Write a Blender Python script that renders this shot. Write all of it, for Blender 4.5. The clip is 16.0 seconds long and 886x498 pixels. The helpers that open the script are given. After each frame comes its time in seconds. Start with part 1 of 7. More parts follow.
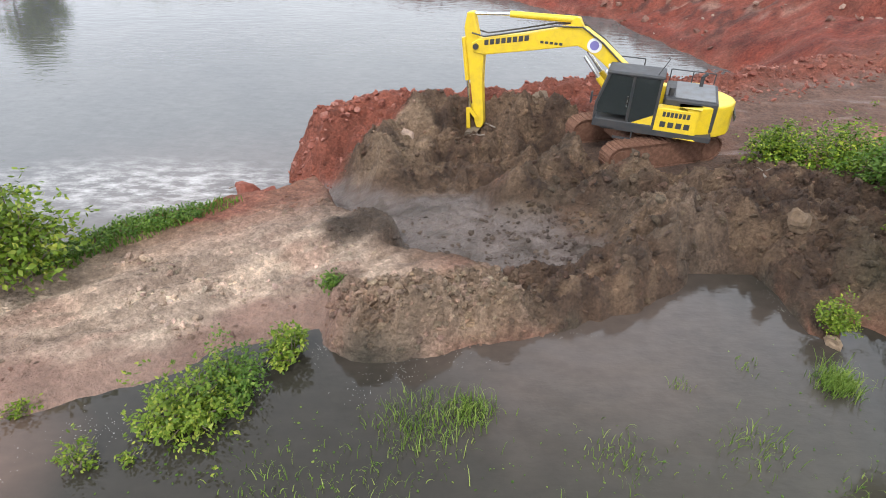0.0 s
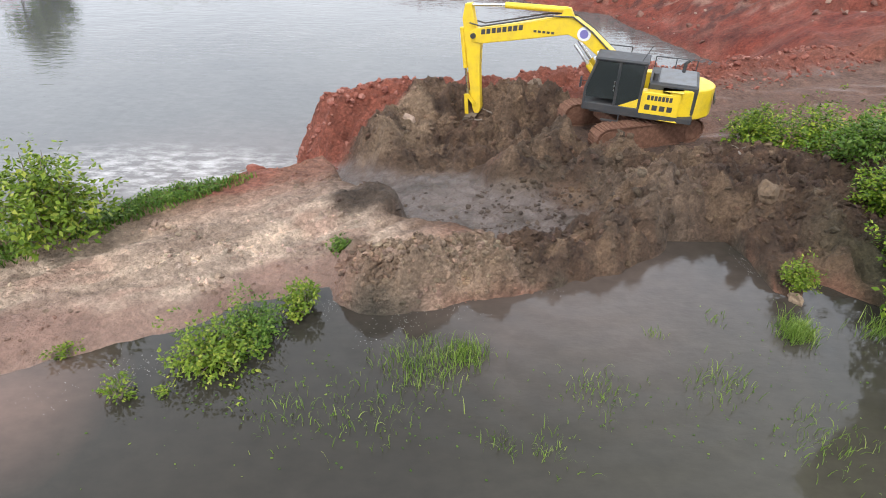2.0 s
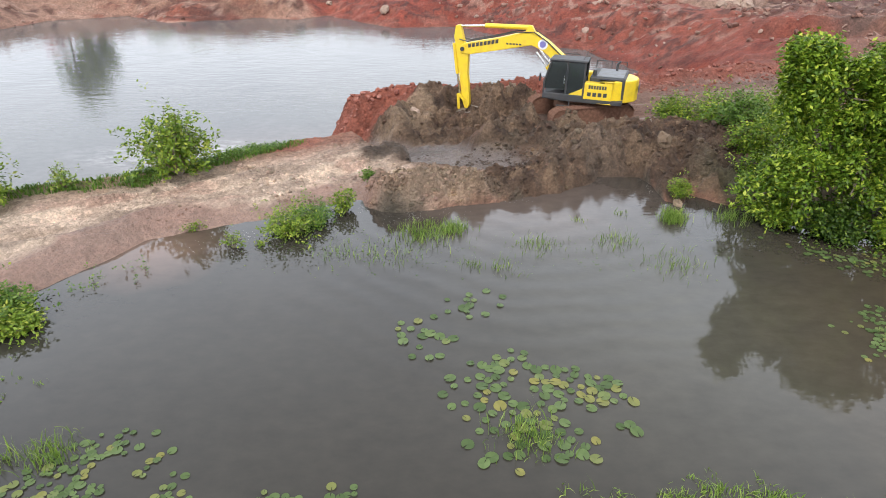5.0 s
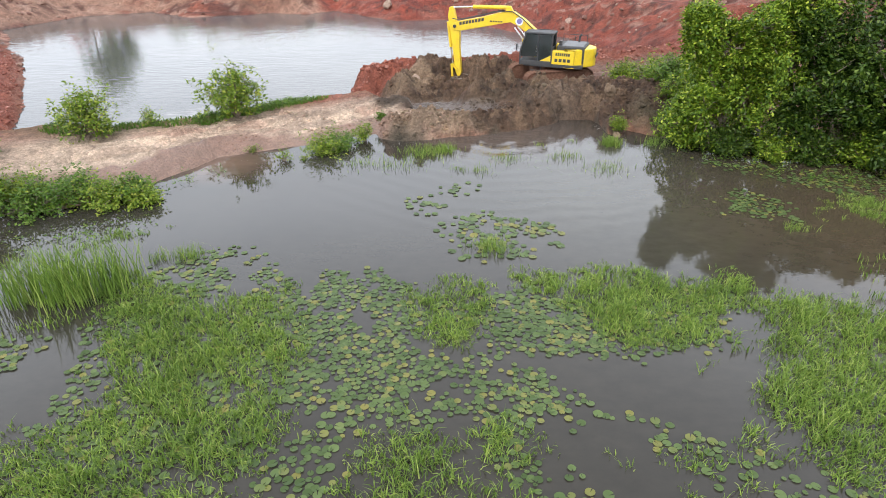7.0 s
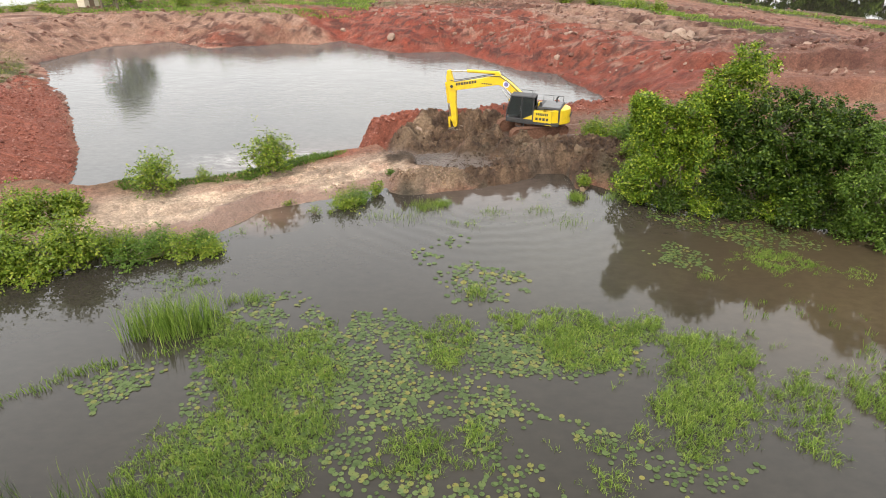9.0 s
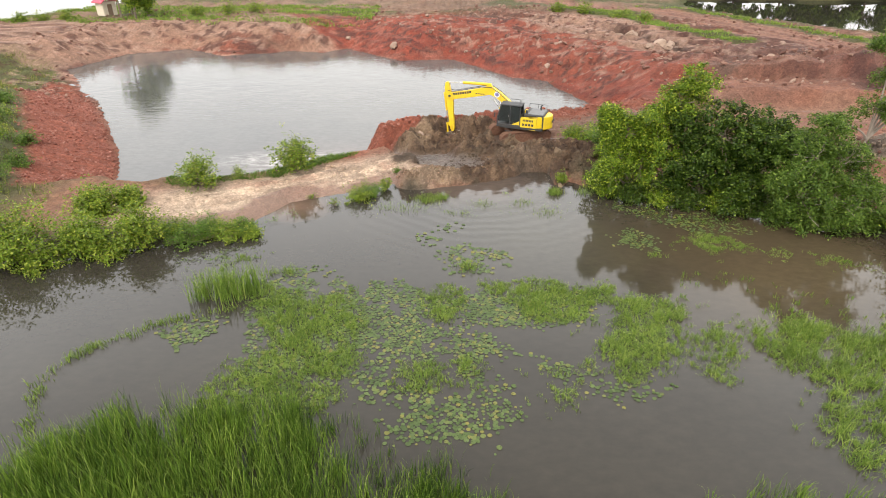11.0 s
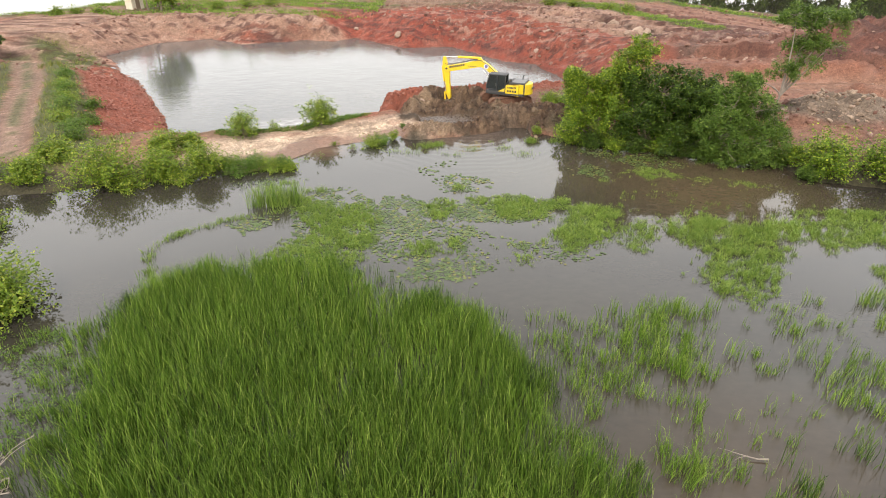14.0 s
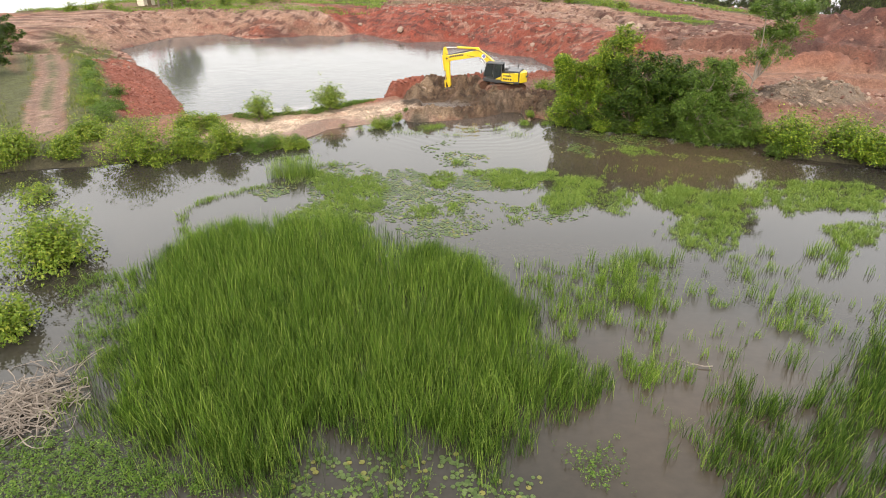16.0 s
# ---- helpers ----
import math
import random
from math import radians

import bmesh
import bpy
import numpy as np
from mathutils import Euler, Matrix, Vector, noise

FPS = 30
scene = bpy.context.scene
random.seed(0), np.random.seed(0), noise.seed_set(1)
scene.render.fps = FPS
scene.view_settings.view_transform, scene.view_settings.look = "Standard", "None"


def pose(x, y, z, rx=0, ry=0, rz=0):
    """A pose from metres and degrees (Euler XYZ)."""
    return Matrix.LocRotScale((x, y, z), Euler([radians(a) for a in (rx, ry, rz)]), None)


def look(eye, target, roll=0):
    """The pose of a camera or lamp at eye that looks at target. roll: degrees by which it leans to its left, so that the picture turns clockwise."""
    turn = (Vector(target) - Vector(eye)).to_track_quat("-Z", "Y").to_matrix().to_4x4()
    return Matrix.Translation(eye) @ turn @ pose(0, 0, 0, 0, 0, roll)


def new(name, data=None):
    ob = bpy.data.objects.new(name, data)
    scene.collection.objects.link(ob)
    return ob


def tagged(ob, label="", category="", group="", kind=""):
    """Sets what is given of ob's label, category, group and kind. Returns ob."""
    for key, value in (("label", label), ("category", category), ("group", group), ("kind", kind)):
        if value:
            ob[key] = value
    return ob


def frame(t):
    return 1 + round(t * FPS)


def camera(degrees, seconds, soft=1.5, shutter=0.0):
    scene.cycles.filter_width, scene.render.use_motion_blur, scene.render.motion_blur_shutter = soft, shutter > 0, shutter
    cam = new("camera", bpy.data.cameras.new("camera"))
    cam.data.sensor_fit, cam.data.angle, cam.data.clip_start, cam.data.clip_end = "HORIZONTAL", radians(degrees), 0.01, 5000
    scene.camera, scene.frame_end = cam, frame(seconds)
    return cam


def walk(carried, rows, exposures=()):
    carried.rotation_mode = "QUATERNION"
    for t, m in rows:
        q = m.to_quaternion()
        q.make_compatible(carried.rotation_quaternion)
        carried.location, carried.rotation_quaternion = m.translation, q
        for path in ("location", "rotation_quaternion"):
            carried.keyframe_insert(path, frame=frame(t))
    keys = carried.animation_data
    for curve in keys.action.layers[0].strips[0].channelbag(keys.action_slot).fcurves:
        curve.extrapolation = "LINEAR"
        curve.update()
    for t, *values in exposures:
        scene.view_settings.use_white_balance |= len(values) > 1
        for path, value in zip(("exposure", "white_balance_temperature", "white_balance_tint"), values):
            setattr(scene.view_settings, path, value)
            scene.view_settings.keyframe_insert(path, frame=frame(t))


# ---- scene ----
cam = camera(74.0, 16.0, soft=0.95)
PATH = [
    (0, (-0.134, -1.253, 8.915), (-0.111, 0.4, 7.79), 1.4),
    (0.5, (-0.089, -1.411, 8.944), (-0.071, 0.243, 7.819), 1.2),
    (1, (-0.088, -1.697, 8.957), (-0.068, -0.044, 7.832), 1.3),
    (1.5, (-0.07, -2.176, 8.971), (-0.052, -0.523, 7.845), 1.3),
    (2, (-0.071, -2.832, 8.983), (-0.052, -1.18, 7.856), 1.3),
    (2.5, (-0.104, -3.652, 8.995), (-0.08, -2.001, 7.866), 1.4),
    (3, (-0.092, -4.687, 9.0), (-0.066, -3.036, 7.871), 1.5),
    (3.2, (-0.07, -5.199, 9.012), (-0.046, -3.549, 7.883), 1.5),
    (5.3, (0.362, -12.055, 8.979), (0.356, -10.309, 8.003), 0.2),
    (5.5, (0.378, -12.869, 8.967), (0.374, -11.124, 7.991), 0.2),
    (6, (0.451, -14.869, 8.948), (0.446, -13.124, 7.971), 0.2),
    (6.5, (0.528, -16.801, 8.953), (0.521, -15.057, 7.974), 0.0),
    (7, (0.591, -18.539, 8.917), (0.583, -16.793, 7.94), -0.0),
    (7.5, (0.626, -20.022, 8.955), (0.618, -18.277, 7.978), -0.1),
    (8, (0.681, -21.247, 9.758), (0.672, -19.502, 8.781), -0.1),
    (8.5, (0.671, -22.286, 11.593), (0.665, -20.54, 10.618), 0.1),
    (9, (0.691, -23.229, 13.624), (0.685, -21.481, 12.652), 0.2),
    (9.2, (0.694, -23.621, 14.107), (0.687, -21.867, 13.146), 0.2),
    (11.3, (0.779, -30.153, 15.77), (0.776, -28.405, 14.799), 0.3),
    (11.5, (0.92, -30.975, 15.761), (0.911, -29.226, 14.792), 0.2),
    (12, (1.059, -32.986, 15.742), (1.048, -31.236, 14.773), 0.2),
    (12.5, (1.138, -34.886, 15.748), (1.126, -33.137, 14.778), 0.1),
    (13, (1.183, -36.58, 15.727), (1.172, -34.83, 14.758), 0.1),
    (13.5, (1.188, -38.082, 15.762), (1.178, -36.333, 14.792), 0.1),
    (14, (1.225, -39.419, 15.729), (1.213, -37.67, 14.759), 0.1),
    (14.5, (1.236, -40.704, 15.731), (1.224, -38.956, 14.761), 0.1),
    (15, (1.237, -41.945, 15.704), (1.225, -40.196, 14.735), 0.1),
    (15.5, (1.295, -43.17, 15.716), (1.282, -41.421, 14.745), 0.1),
    (16, (1.289, -44.081, 15.699), (1.275, -42.332, 14.728), 0.1),
]
walk(cam, [(t, look(eye, target, roll)) for t, eye, target, roll in PATH], [(0, -0.02, 6200, 10), (3, 0.0, 6200, 10), (6, 0.06, 6200, 10), (7.6, 0.07, 6250, 10), (9, 0.08, 6900, 10), (12, 0.14, 6950, 10), (16, 0.20, 6950, 10)])

# ---- world, sun, exposure ----
world = bpy.data.worlds.new("overcast_sky")
scene.world = world
world.use_nodes = True
wn, wl = world.node_tree.nodes, world.node_tree.links
wn.clear()
sky = wn.new("ShaderNodeTexSky")
sky.sky_type, sky.sun_disc = "NISHITA", False
sky.sun_elevation, sky.sun_rotation, sky.dust_density = radians(52), radians(200), 4.0
bg_sky, bg_cloud, sky_mix, w_out = wn.new("ShaderNodeBackground"), wn.new("ShaderNodeBackground"), wn.new("ShaderNodeMixShader"), wn.new("ShaderNodeOutputWorld")
bg_sky.inputs["Strength"].default_value = 0.10
wl.new(sky.outputs[0], bg_sky.inputs["Color"])
wtc, wmap, wno, wramp = wn.new("ShaderNodeTexCoord"), wn.new("ShaderNodeMapping"), wn.new("ShaderNodeTexNoise"), wn.new("ShaderNodeValToRGB")
wmap.inputs["Scale"].default_value = (1.0, 1.0, 3.0)
wno.inputs["Scale"].default_value, wno.inputs["Detail"].default_value = 2.2, 6.0
wramp.color_ramp.elements[0].position, wramp.color_ramp.elements[0].color = 0.3, (0.78, 0.80, 0.84, 1)
wramp.color_ramp.elements[1].position, wramp.color_ramp.elements[1].color = 0.7, (0.98, 0.99, 1.0, 1)
wl.new(wtc.outputs["Generated"], wmap.inputs["Vector"])
wl.new(wmap.outputs[0], wno.inputs["Vector"])
wl.new(wno.outputs["Fac"], wramp.inputs["Fac"])
wsep, whaze, wmul = wn.new("ShaderNodeSeparateXYZ"), wn.new("ShaderNodeValToRGB"), wn.new("ShaderNodeMix")
wl.new(wtc.outputs["Generated"], wsep.inputs[0])
wl.new(wsep.outputs["Z"], whaze.inputs["Fac"])
whaze.color_ramp.elements[0].position, whaze.color_ramp.elements[0].color = 0.12, (1.20, 1.20, 1.21, 1)
for hz, hv in ((0.28, (1.28, 1.29, 1.31, 1)), (0.42, (1.48, 1.50, 1.55, 1)), (0.52, (1.38, 1.40, 1.45, 1))):
    whaze.color_ramp.elements.new(hz).color = hv
whaze.color_ramp.elements[-1].position, whaze.color_ramp.elements[-1].color = 0.80, (0.58, 0.58, 0.59, 1)
wmul.data_type, wmul.blend_type = "RGBA", "MULTIPLY"
wmul.inputs[0].default_value = 1.0
wl.new(wramp.outputs[0], wmul.inputs[6])
wl.new(whaze.outputs[0], wmul.inputs[7])
wl.new(wmul.outputs[2], bg_cloud.inputs["Color"])
bg_cloud.inputs["Strength"].default_value = 1.98
sky_mix.inputs[0].default_value = 0.85
wl.new(bg_sky.outputs[0], sky_mix.inputs[1])
wl.new(bg_cloud.outputs[0], sky_mix.inputs[2])
wl.new(sky_mix.outputs[0], w_out.inputs["Surface"])
sun = new("sun", bpy.data.lights.new("sun", "SUN"))
sun.data.energy, sun.data.angle, sun.data.color = 2.6, radians(11), (1.0, 0.96, 0.90)
sun.matrix_world = look((0, 0, 60), (0 + 60 * math.cos(radians(52)) * math.sin(radians(200)) * -1.0, -60 * math.cos(radians(52)) * math.cos(radians(200)), 60 - 60 * math.sin(radians(52))))

# ---- materials ----


def shader(name):
    m = bpy.data.materials.new(name)
    m.use_nodes = True
    nt = m.node_tree
    return m, nt.nodes, nt.links, nt.nodes["Principled BSDF"]


def noise_node(nodes, links, scale, detail=4.0, rough=0.6, coord="Object", stretch=None):
    tc, no = nodes.new("ShaderNodeTexCoord"), nodes.new("ShaderNodeTexNoise")
    no.inputs["Scale"].default_value, no.inputs["Detail"].default_value, no.inputs["Roughness"].default_value = scale, detail, rough
    if stretch:
        mp = nodes.new("ShaderNodeMapping")
        mp.inputs["Scale"].default_value = stretch
        links.new(tc.outputs[coord], mp.inputs["Vector"])
        links.new(mp.outputs[0], no.inputs["Vector"])
    else:
        links.new(tc.outputs[coord], no.inputs["Vector"])
    return no.outputs["Fac"]


def ramp(nodes, links, fac, stops):
    r = nodes.new("ShaderNodeValToRGB")
    el = r.color_ramp.elements
    while len(el) < len(stops):
        el.new(0.5)
    for e, (p, c) in zip(el, stops):
        e.position, e.color = p, (*c, 1)
    links.new(fac, r.inputs["Fac"])
    return r.outputs["Color"]


def mixc(nodes, links, kind, fac, a, b):
    mx = nodes.new("ShaderNodeMix")
    mx.data_type, mx.blend_type = "RGBA", kind
    for sock, v in ((mx.inputs[0], fac), (mx.inputs[6], a), (mx.inputs[7], b)):
        if isinstance(v, bpy.types.NodeSocket):
            links.new(v, sock)
        elif isinstance(v, tuple):
            sock.default_value = (*v, 1)
        else:
            sock.default_value = v
    return mx.outputs[2]


def bump(nodes, links, bsdf, height, strength, dist):
    b = nodes.new("ShaderNodeBump")
    b.inputs["Strength"].default_value, b.inputs["Distance"].default_value = strength, dist
    links.new(height, b.inputs["Height"])
    links.new(b.outputs[0], bsdf.inputs["Normal"])


def paint(name, base, rough=0.5, metal=0.0, dirt=(0.16, 0.10, 0.07), amount=0.35, scale=3.0, coat=0.0):
    """Painted or bare metal with dust and streaks."""
    m, n, l, b = shader(name)
    f1 = noise_node(n, l, scale, 6, 0.65)
    f2 = noise_node(n, l, scale * 9, 3, 0.6)
    k = ramp(n, l, f1, [(0.42, (0, 0, 0)), (0.75, (amount,) * 3)])
    col = mixc(n, l, "MIX", k, base, dirt)
    col = mixc(n, l, "MULTIPLY", 0.35, col, ramp(n, l, f2, [(0.3, (0.7,) * 3), (0.7, (1, 1, 1))]))
    l.new(col, b.inputs["Base Color"])
    l.new(ramp(n, l, f1, [(0.3, (rough,) * 3), (0.8, (min(1, rough + 0.3),) * 3)]), b.inputs["Roughness"])
    b.inputs["Metallic"].default_value = metal
    b.inputs["Coat Weight"].default_value = coat
    bump(n, l, b, f2, 0.15, 0.01)
    return m


def leaf_material(name, dark, light, tip=None, gloss=0.45):
    m, n, l, b = shader(name)
    geo = n.new("ShaderNodeNewGeometry")
    big = noise_node(n, l, 0.55, 3)
    oi, add, fr = n.new("ShaderNodeObjectInfo"), n.new("ShaderNodeMath"), n.new("ShaderNodeMath")
    add.operation, fr.operation = "ADD", "FRACT"
    l.new(geo.outputs["Random Per Island"], add.inputs[0])
    l.new(oi.outputs["Random"], add.inputs[1])
    l.new(add.outputs[0], fr.inputs[0])
    col = ramp(n, l, fr.outputs[0], [(0.0, dark), (0.75, light), (1.0, tip or light)])
    col = mixc(n, l, "MULTIPLY", 0.6, col, ramp(n, l, big, [(0.3, (0.55, 0.6, 0.5)), (0.7, (1.15, 1.1, 1.0))]))
    l.new(col, b.inputs["Base Color"])
    b.inputs["Roughness"].default_value = gloss
    b.inputs["Specular IOR Level"].default_value = 0.22
    tr, ms = n.new("ShaderNodeBsdfTranslucent"), n.new("ShaderNodeMixShader")
    l.new(mixc(n, l, "MULTIPLY", 1.0, col, (1.2, 1.3, 0.6)), tr.inputs["Color"])
    ms.inputs[0].default_value = 0.22
    out = n["Material Output"]
    l.new(b.outputs[0], ms.inputs[1])
    l.new(tr.outputs[0], ms.inputs[2])
    l.new(ms.outputs[0], out.inputs["Surface"])
    return m


def cells(nodes, links, scale, warp):
    """Crumbly cells: a random value per cell and the distance to its middle."""
    tc, vo, add = nodes.new("ShaderNodeTexCoord"), nodes.new("ShaderNodeTexVoronoi"), nodes.new("ShaderNodeVectorMath")
    no, sc = nodes.new("ShaderNodeTexNoise"), nodes.new("ShaderNodeVectorMath")
    no.inputs["Scale"].default_value, no.inputs["Detail"].default_value = scale * 0.9, 3
    links.new(tc.outputs["Object"], no.inputs["Vector"])
    sc.operation = "SCALE"
    sc.inputs["Scale"].default_value = warp
    links.new(no.outputs["Color"], sc.inputs[0])
    links.new(tc.outputs["Object"], add.inputs[0])
    links.new(sc.outputs[0], add.inputs[1])
    vo.inputs["Scale"].default_value = scale
    links.new(add.outputs[0], vo.inputs["Vector"])
    sep = nodes.new("ShaderNodeSeparateColor")
    links.new(vo.outputs["Color"], sep.inputs[0])
    return sep.outputs[0], vo.outputs["Distance"]


def soil_material():
    m, n, l, b = shader("bare_soil")
    soil, wet = n.new("ShaderNodeAttribute"), n.new("ShaderNodeAttribute")
    soil.attribute_name, wet.attribute_name = "soil", "wet"
    big, mid, fine = noise_node(n, l, 0.35, 5), noise_node(n, l, 1.6, 8, 0.72), noise_node(n, l, 9, 6, 0.75)
    c1, d1 = cells(n, l, 2.6, 0.35)
    c2, d2 = cells(n, l, 8.0, 0.12)
    col = mixc(n, l, "MULTIPLY", 0.8, soil.outputs["Color"], ramp(n, l, big, [(0.3, (0.74, 0.75, 0.76)), (0.7, (1.15, 1.13, 1.12))]))
    col = mixc(n, l, "MULTIPLY", 0.9, col, ramp(n, l, mid, [(0.34, (0.78, 0.77, 0.76)), (0.5, (1, 1, 1)), (0.66, (1.15, 1.14, 1.13))]))
    col = mixc(n, l, "MULTIPLY", 0.8, col, ramp(n, l, fine, [(0.34, (0.66, 0.65, 0.64)), (0.66, (1.26, 1.26, 1.26))]))
    dry = ramp(n, l, wet.outputs["Fac"], [(0.0, (0.75,) * 3), (0.6, (0.1,) * 3)])
    col = mixc(n, l, "MULTIPLY", dry, col, ramp(n, l, c1, [(0.0, (0.84, 0.83, 0.82)), (0.6, (1.02, 1.01, 1.0)), (1.0, (1.2, 1.2, 1.2))]))
    col = mixc(n, l, "MULTIPLY", dry, col, ramp(n, l, c2, [(0.0, (0.74, 0.73, 0.72)), (0.7, (1.05, 1.05, 1.05)), (1.0, (1.2, 1.2, 1.2))]))
    c3, d3 = cells(n, l, 24.0, 0.04)
    col = mixc(n, l, "MULTIPLY", dry, col, ramp(n, l, c3, [(0.0, (0.80, 0.79, 0.78)), (0.7, (1.03, 1.03, 1.03)), (1.0, (1.15, 1.15, 1.15))]))
    l.new(col, b.inputs["Base Color"])
    l.new(ramp(n, l, wet.outputs["Fac"], [(0.0, (0.95,) * 3), (0.5, (0.55,) * 3), (1.0, (0.16,) * 3)]), b.inputs["Roughness"])

    def total(a, k, rest):
        s = n.new("ShaderNodeMath")
        s.operation = "MULTIPLY_ADD"
        l.new(a, s.inputs[0])
        s.inputs[1].default_value = k
        l.new(rest, s.inputs[2])
        return s.outputs[0]

    high = total(d3, -0.10, total(d2, -0.25, total(d1, -0.4, total(fine, 0.45, mid))))
    bp = n.new("ShaderNodeBump")
    bp.inputs["Distance"].default_value = 0.26
    l.new(ramp(n, l, wet.outputs["Fac"], [(0.0, (1.0,) * 3), (1.0, (0.45,) * 3)]), bp.inputs["Strength"])
    l.new(high, bp.inputs["Height"])
    l.new(bp.outputs[0], b.inputs["Normal"])
    return m


def stone_material(name, lo, mid, hi):
    m, n, l, b = shader(name)
    geo, oi = n.new("ShaderNodeNewGeometry"), n.new("ShaderNodeObjectInfo")
    add = n.new("ShaderNodeMath")
    add.operation = "ADD"
    l.new(geo.outputs["Random Per Island"], add.inputs[0])
    l.new(oi.outputs["Random"], add.inputs[1])
    fr = n.new("ShaderNodeMath")
    fr.operation = "FRACT"
    l.new(add.outputs[0], fr.inputs[0])
    f = noise_node(n, l, 9, 5, 0.7)
    col = ramp(n, l, fr.outputs[0], [(0.0, lo), (0.55, mid), (1.0, hi)])
    col = mixc(n, l, "MULTIPLY", 0.8, col, ramp(n, l, f, [(0.3, (0.6, 0.6, 0.6)), (0.7, (1.25, 1.2, 1.15))]))
    l.new(col, b.inputs["Base Color"])
    b.inputs["Roughness"].default_value = 0.9
    bump(n, l, b, f, 0.7, 0.05)
    return m


def water_material(name, deep, silt, silt_pos, wave, foam=None, rings=None, ior=1.42, drift=None):
    """Muddy, opaque water: turbid body colour under a smooth rippled surface."""
    m, n, l, b = shader(name)
    tc = n.new("ShaderNodeTexCoord")
    big = noise_node(n, l, 0.16, 4)
    dist = n.new("ShaderNodeVectorMath")
    dist.operation = "DISTANCE"
    mp = n.new("ShaderNodeMapping")
    mp.inputs["Scale"].default_value = (1.0, 1.35, 0.0)
    l.new(tc.outputs["Object"], mp.inputs["Vector"])
    l.new(mp.outputs[0], dist.inputs[0])
    dist.inputs[1].default_value = (silt_pos[0], silt_pos[1] * 1.35, 0)
    mr = n.new("ShaderNodeMapRange")
    mr.inputs["From Min"].default_value, mr.inputs["From Max"].default_value = silt_pos[2], silt_pos[3]
    mr.inputs["To Min"].default_value, mr.inputs["To Max"].default_value = 1.0, 0.0
    warp = n.new("ShaderNodeMath")
    warp.operation = "MULTIPLY_ADD"
    l.new(noise_node(n, l, 0.55, 9, 0.62), warp.inputs[0])
    warp.inputs[1].default_value = 5.0
    l.new(dist.outputs["Value"], warp.inputs[2])
    l.new(warp.outputs[0], mr.inputs["Value"])
    col = mixc(n, l, "MIX", mr.outputs[0], deep, silt)
    for px_, py_, r0, r1, silt_colour in drift or ():
        dd, dr, dw = n.new("ShaderNodeVectorMath"), n.new("ShaderNodeMapRange"), n.new("ShaderNodeMath")
        dd.operation, dw.operation = "DISTANCE", "MULTIPLY_ADD"
        l.new(tc.outputs["Object"], dd.inputs[0])
        dd.inputs[1].default_value = (px_, py_, 0)
        dr.inputs["From Min"].default_value, dr.inputs["From Max"].default_value = r0, r1
        dr.inputs["To Min"].default_value, dr.inputs["To Max"].default_value = 1.0, 0.0
        l.new(noise_node(n, l, 0.7, 7, 0.6), dw.inputs[0])
        dw.inputs[1].default_value = 0.35 * (r1 - r0)
        l.new(dd.outputs["Value"], dw.inputs[2])
        l.new(dw.outputs[0], dr.inputs["Value"])
        col = mixc(n, l, "MIX", dr.outputs[0], col, silt_colour)
    col = mixc(n, l, "MULTIPLY", 0.5, col, ramp(n, l, big, [(0.3, (0.75, 0.78, 0.8)), (0.7, (1.1, 1.08, 1.05))]))
    col = mixc(n, l, "MULTIPLY", 0.6, col, ramp(n, l, noise_node(n, l, 2.2, 8, 0.65, stretch=(0.8, 1.3, 1)), [(0.3, (0.72, 0.72, 0.73)), (0.7, (1.2, 1.19, 1.18))]))
    if foam:
        fd = n.new("ShaderNodeVectorMath")
        fd.operation = "DISTANCE"
        fm = n.new("ShaderNodeMapping")
        fm.inputs["Scale"].default_value = (foam[2], foam[3], 0)
        l.new(tc.outputs["Object"], fm.inputs["Vector"])
        l.new(fm.outputs[0], fd.inputs[0])
        fd.inputs[1].default_value = (foam[0] * foam[2], foam[1] * foam[3], 0)
        fr = n.new("ShaderNodeMapRange")
        fr.inputs["From Min"].default_value, fr.inputs["From Max"].default_value = 0.2, 1.0
        fr.inputs["To Min"].default_value, fr.inputs["To Max"].default_value = 1.0, 0.0
        l.new(fd.outputs["Value"], fr.inputs["Value"])
        mul = n.new("ShaderNodeMath")
        mul.operation = "MULTIPLY"
        l.new(fr.outputs[0], mul.inputs[0])
        l.new(ramp(n, l, noise_node(n, l, 1.6, 8, 0.7, stretch=(0.6, 1.4, 1)), [(0.44, (0, 0, 0)), (0.66, (0.75, 0.75, 0.75))]), mul.inputs[1])
        col = mixc(n, l, "MIX", mul.outputs[0], col, (0.62, 0.60, 0.58))
    l.new(col, b.inputs["Base Color"])
    b.inputs["Roughness"].default_value = 0.03
    b.inputs["IOR"].default_value = ior
    w1 = noise_node(n, l, wave[0], 3, 0.55, stretch=(0.55, 1.5, 1))
    w2 = noise_node(n, l, wave[0] * 0.22, 2, 0.5)
    ht = n.new("ShaderNodeMath")
    ht.operation = "MULTIPLY_ADD"
    l.new(w2, ht.inputs[0])
    ht.inputs[1].default_value = 1.2
    l.new(w1, ht.inputs[2])
    top = ht.outputs[0]
    if rings:
        wv, rm = n.new("ShaderNodeTexWave"), n.new("ShaderNodeMapping")
        wv.wave_type, wv.rings_direction = "RINGS", "Z"
        wv.inputs["Scale"].default_value, wv.inputs["Distortion"].default_value, wv.inputs["Detail"].default_value = 0.36, 7.0, 3.0
        wv.inputs["Detail Scale"].default_value = 0.6
        rm.inputs["Location"].default_value = (-rings[0], -rings[1], 0)
        l.new(tc.outputs["Object"], rm.inputs["Vector"])
        l.new(rm.outputs[0], wv.inputs["Vector"])
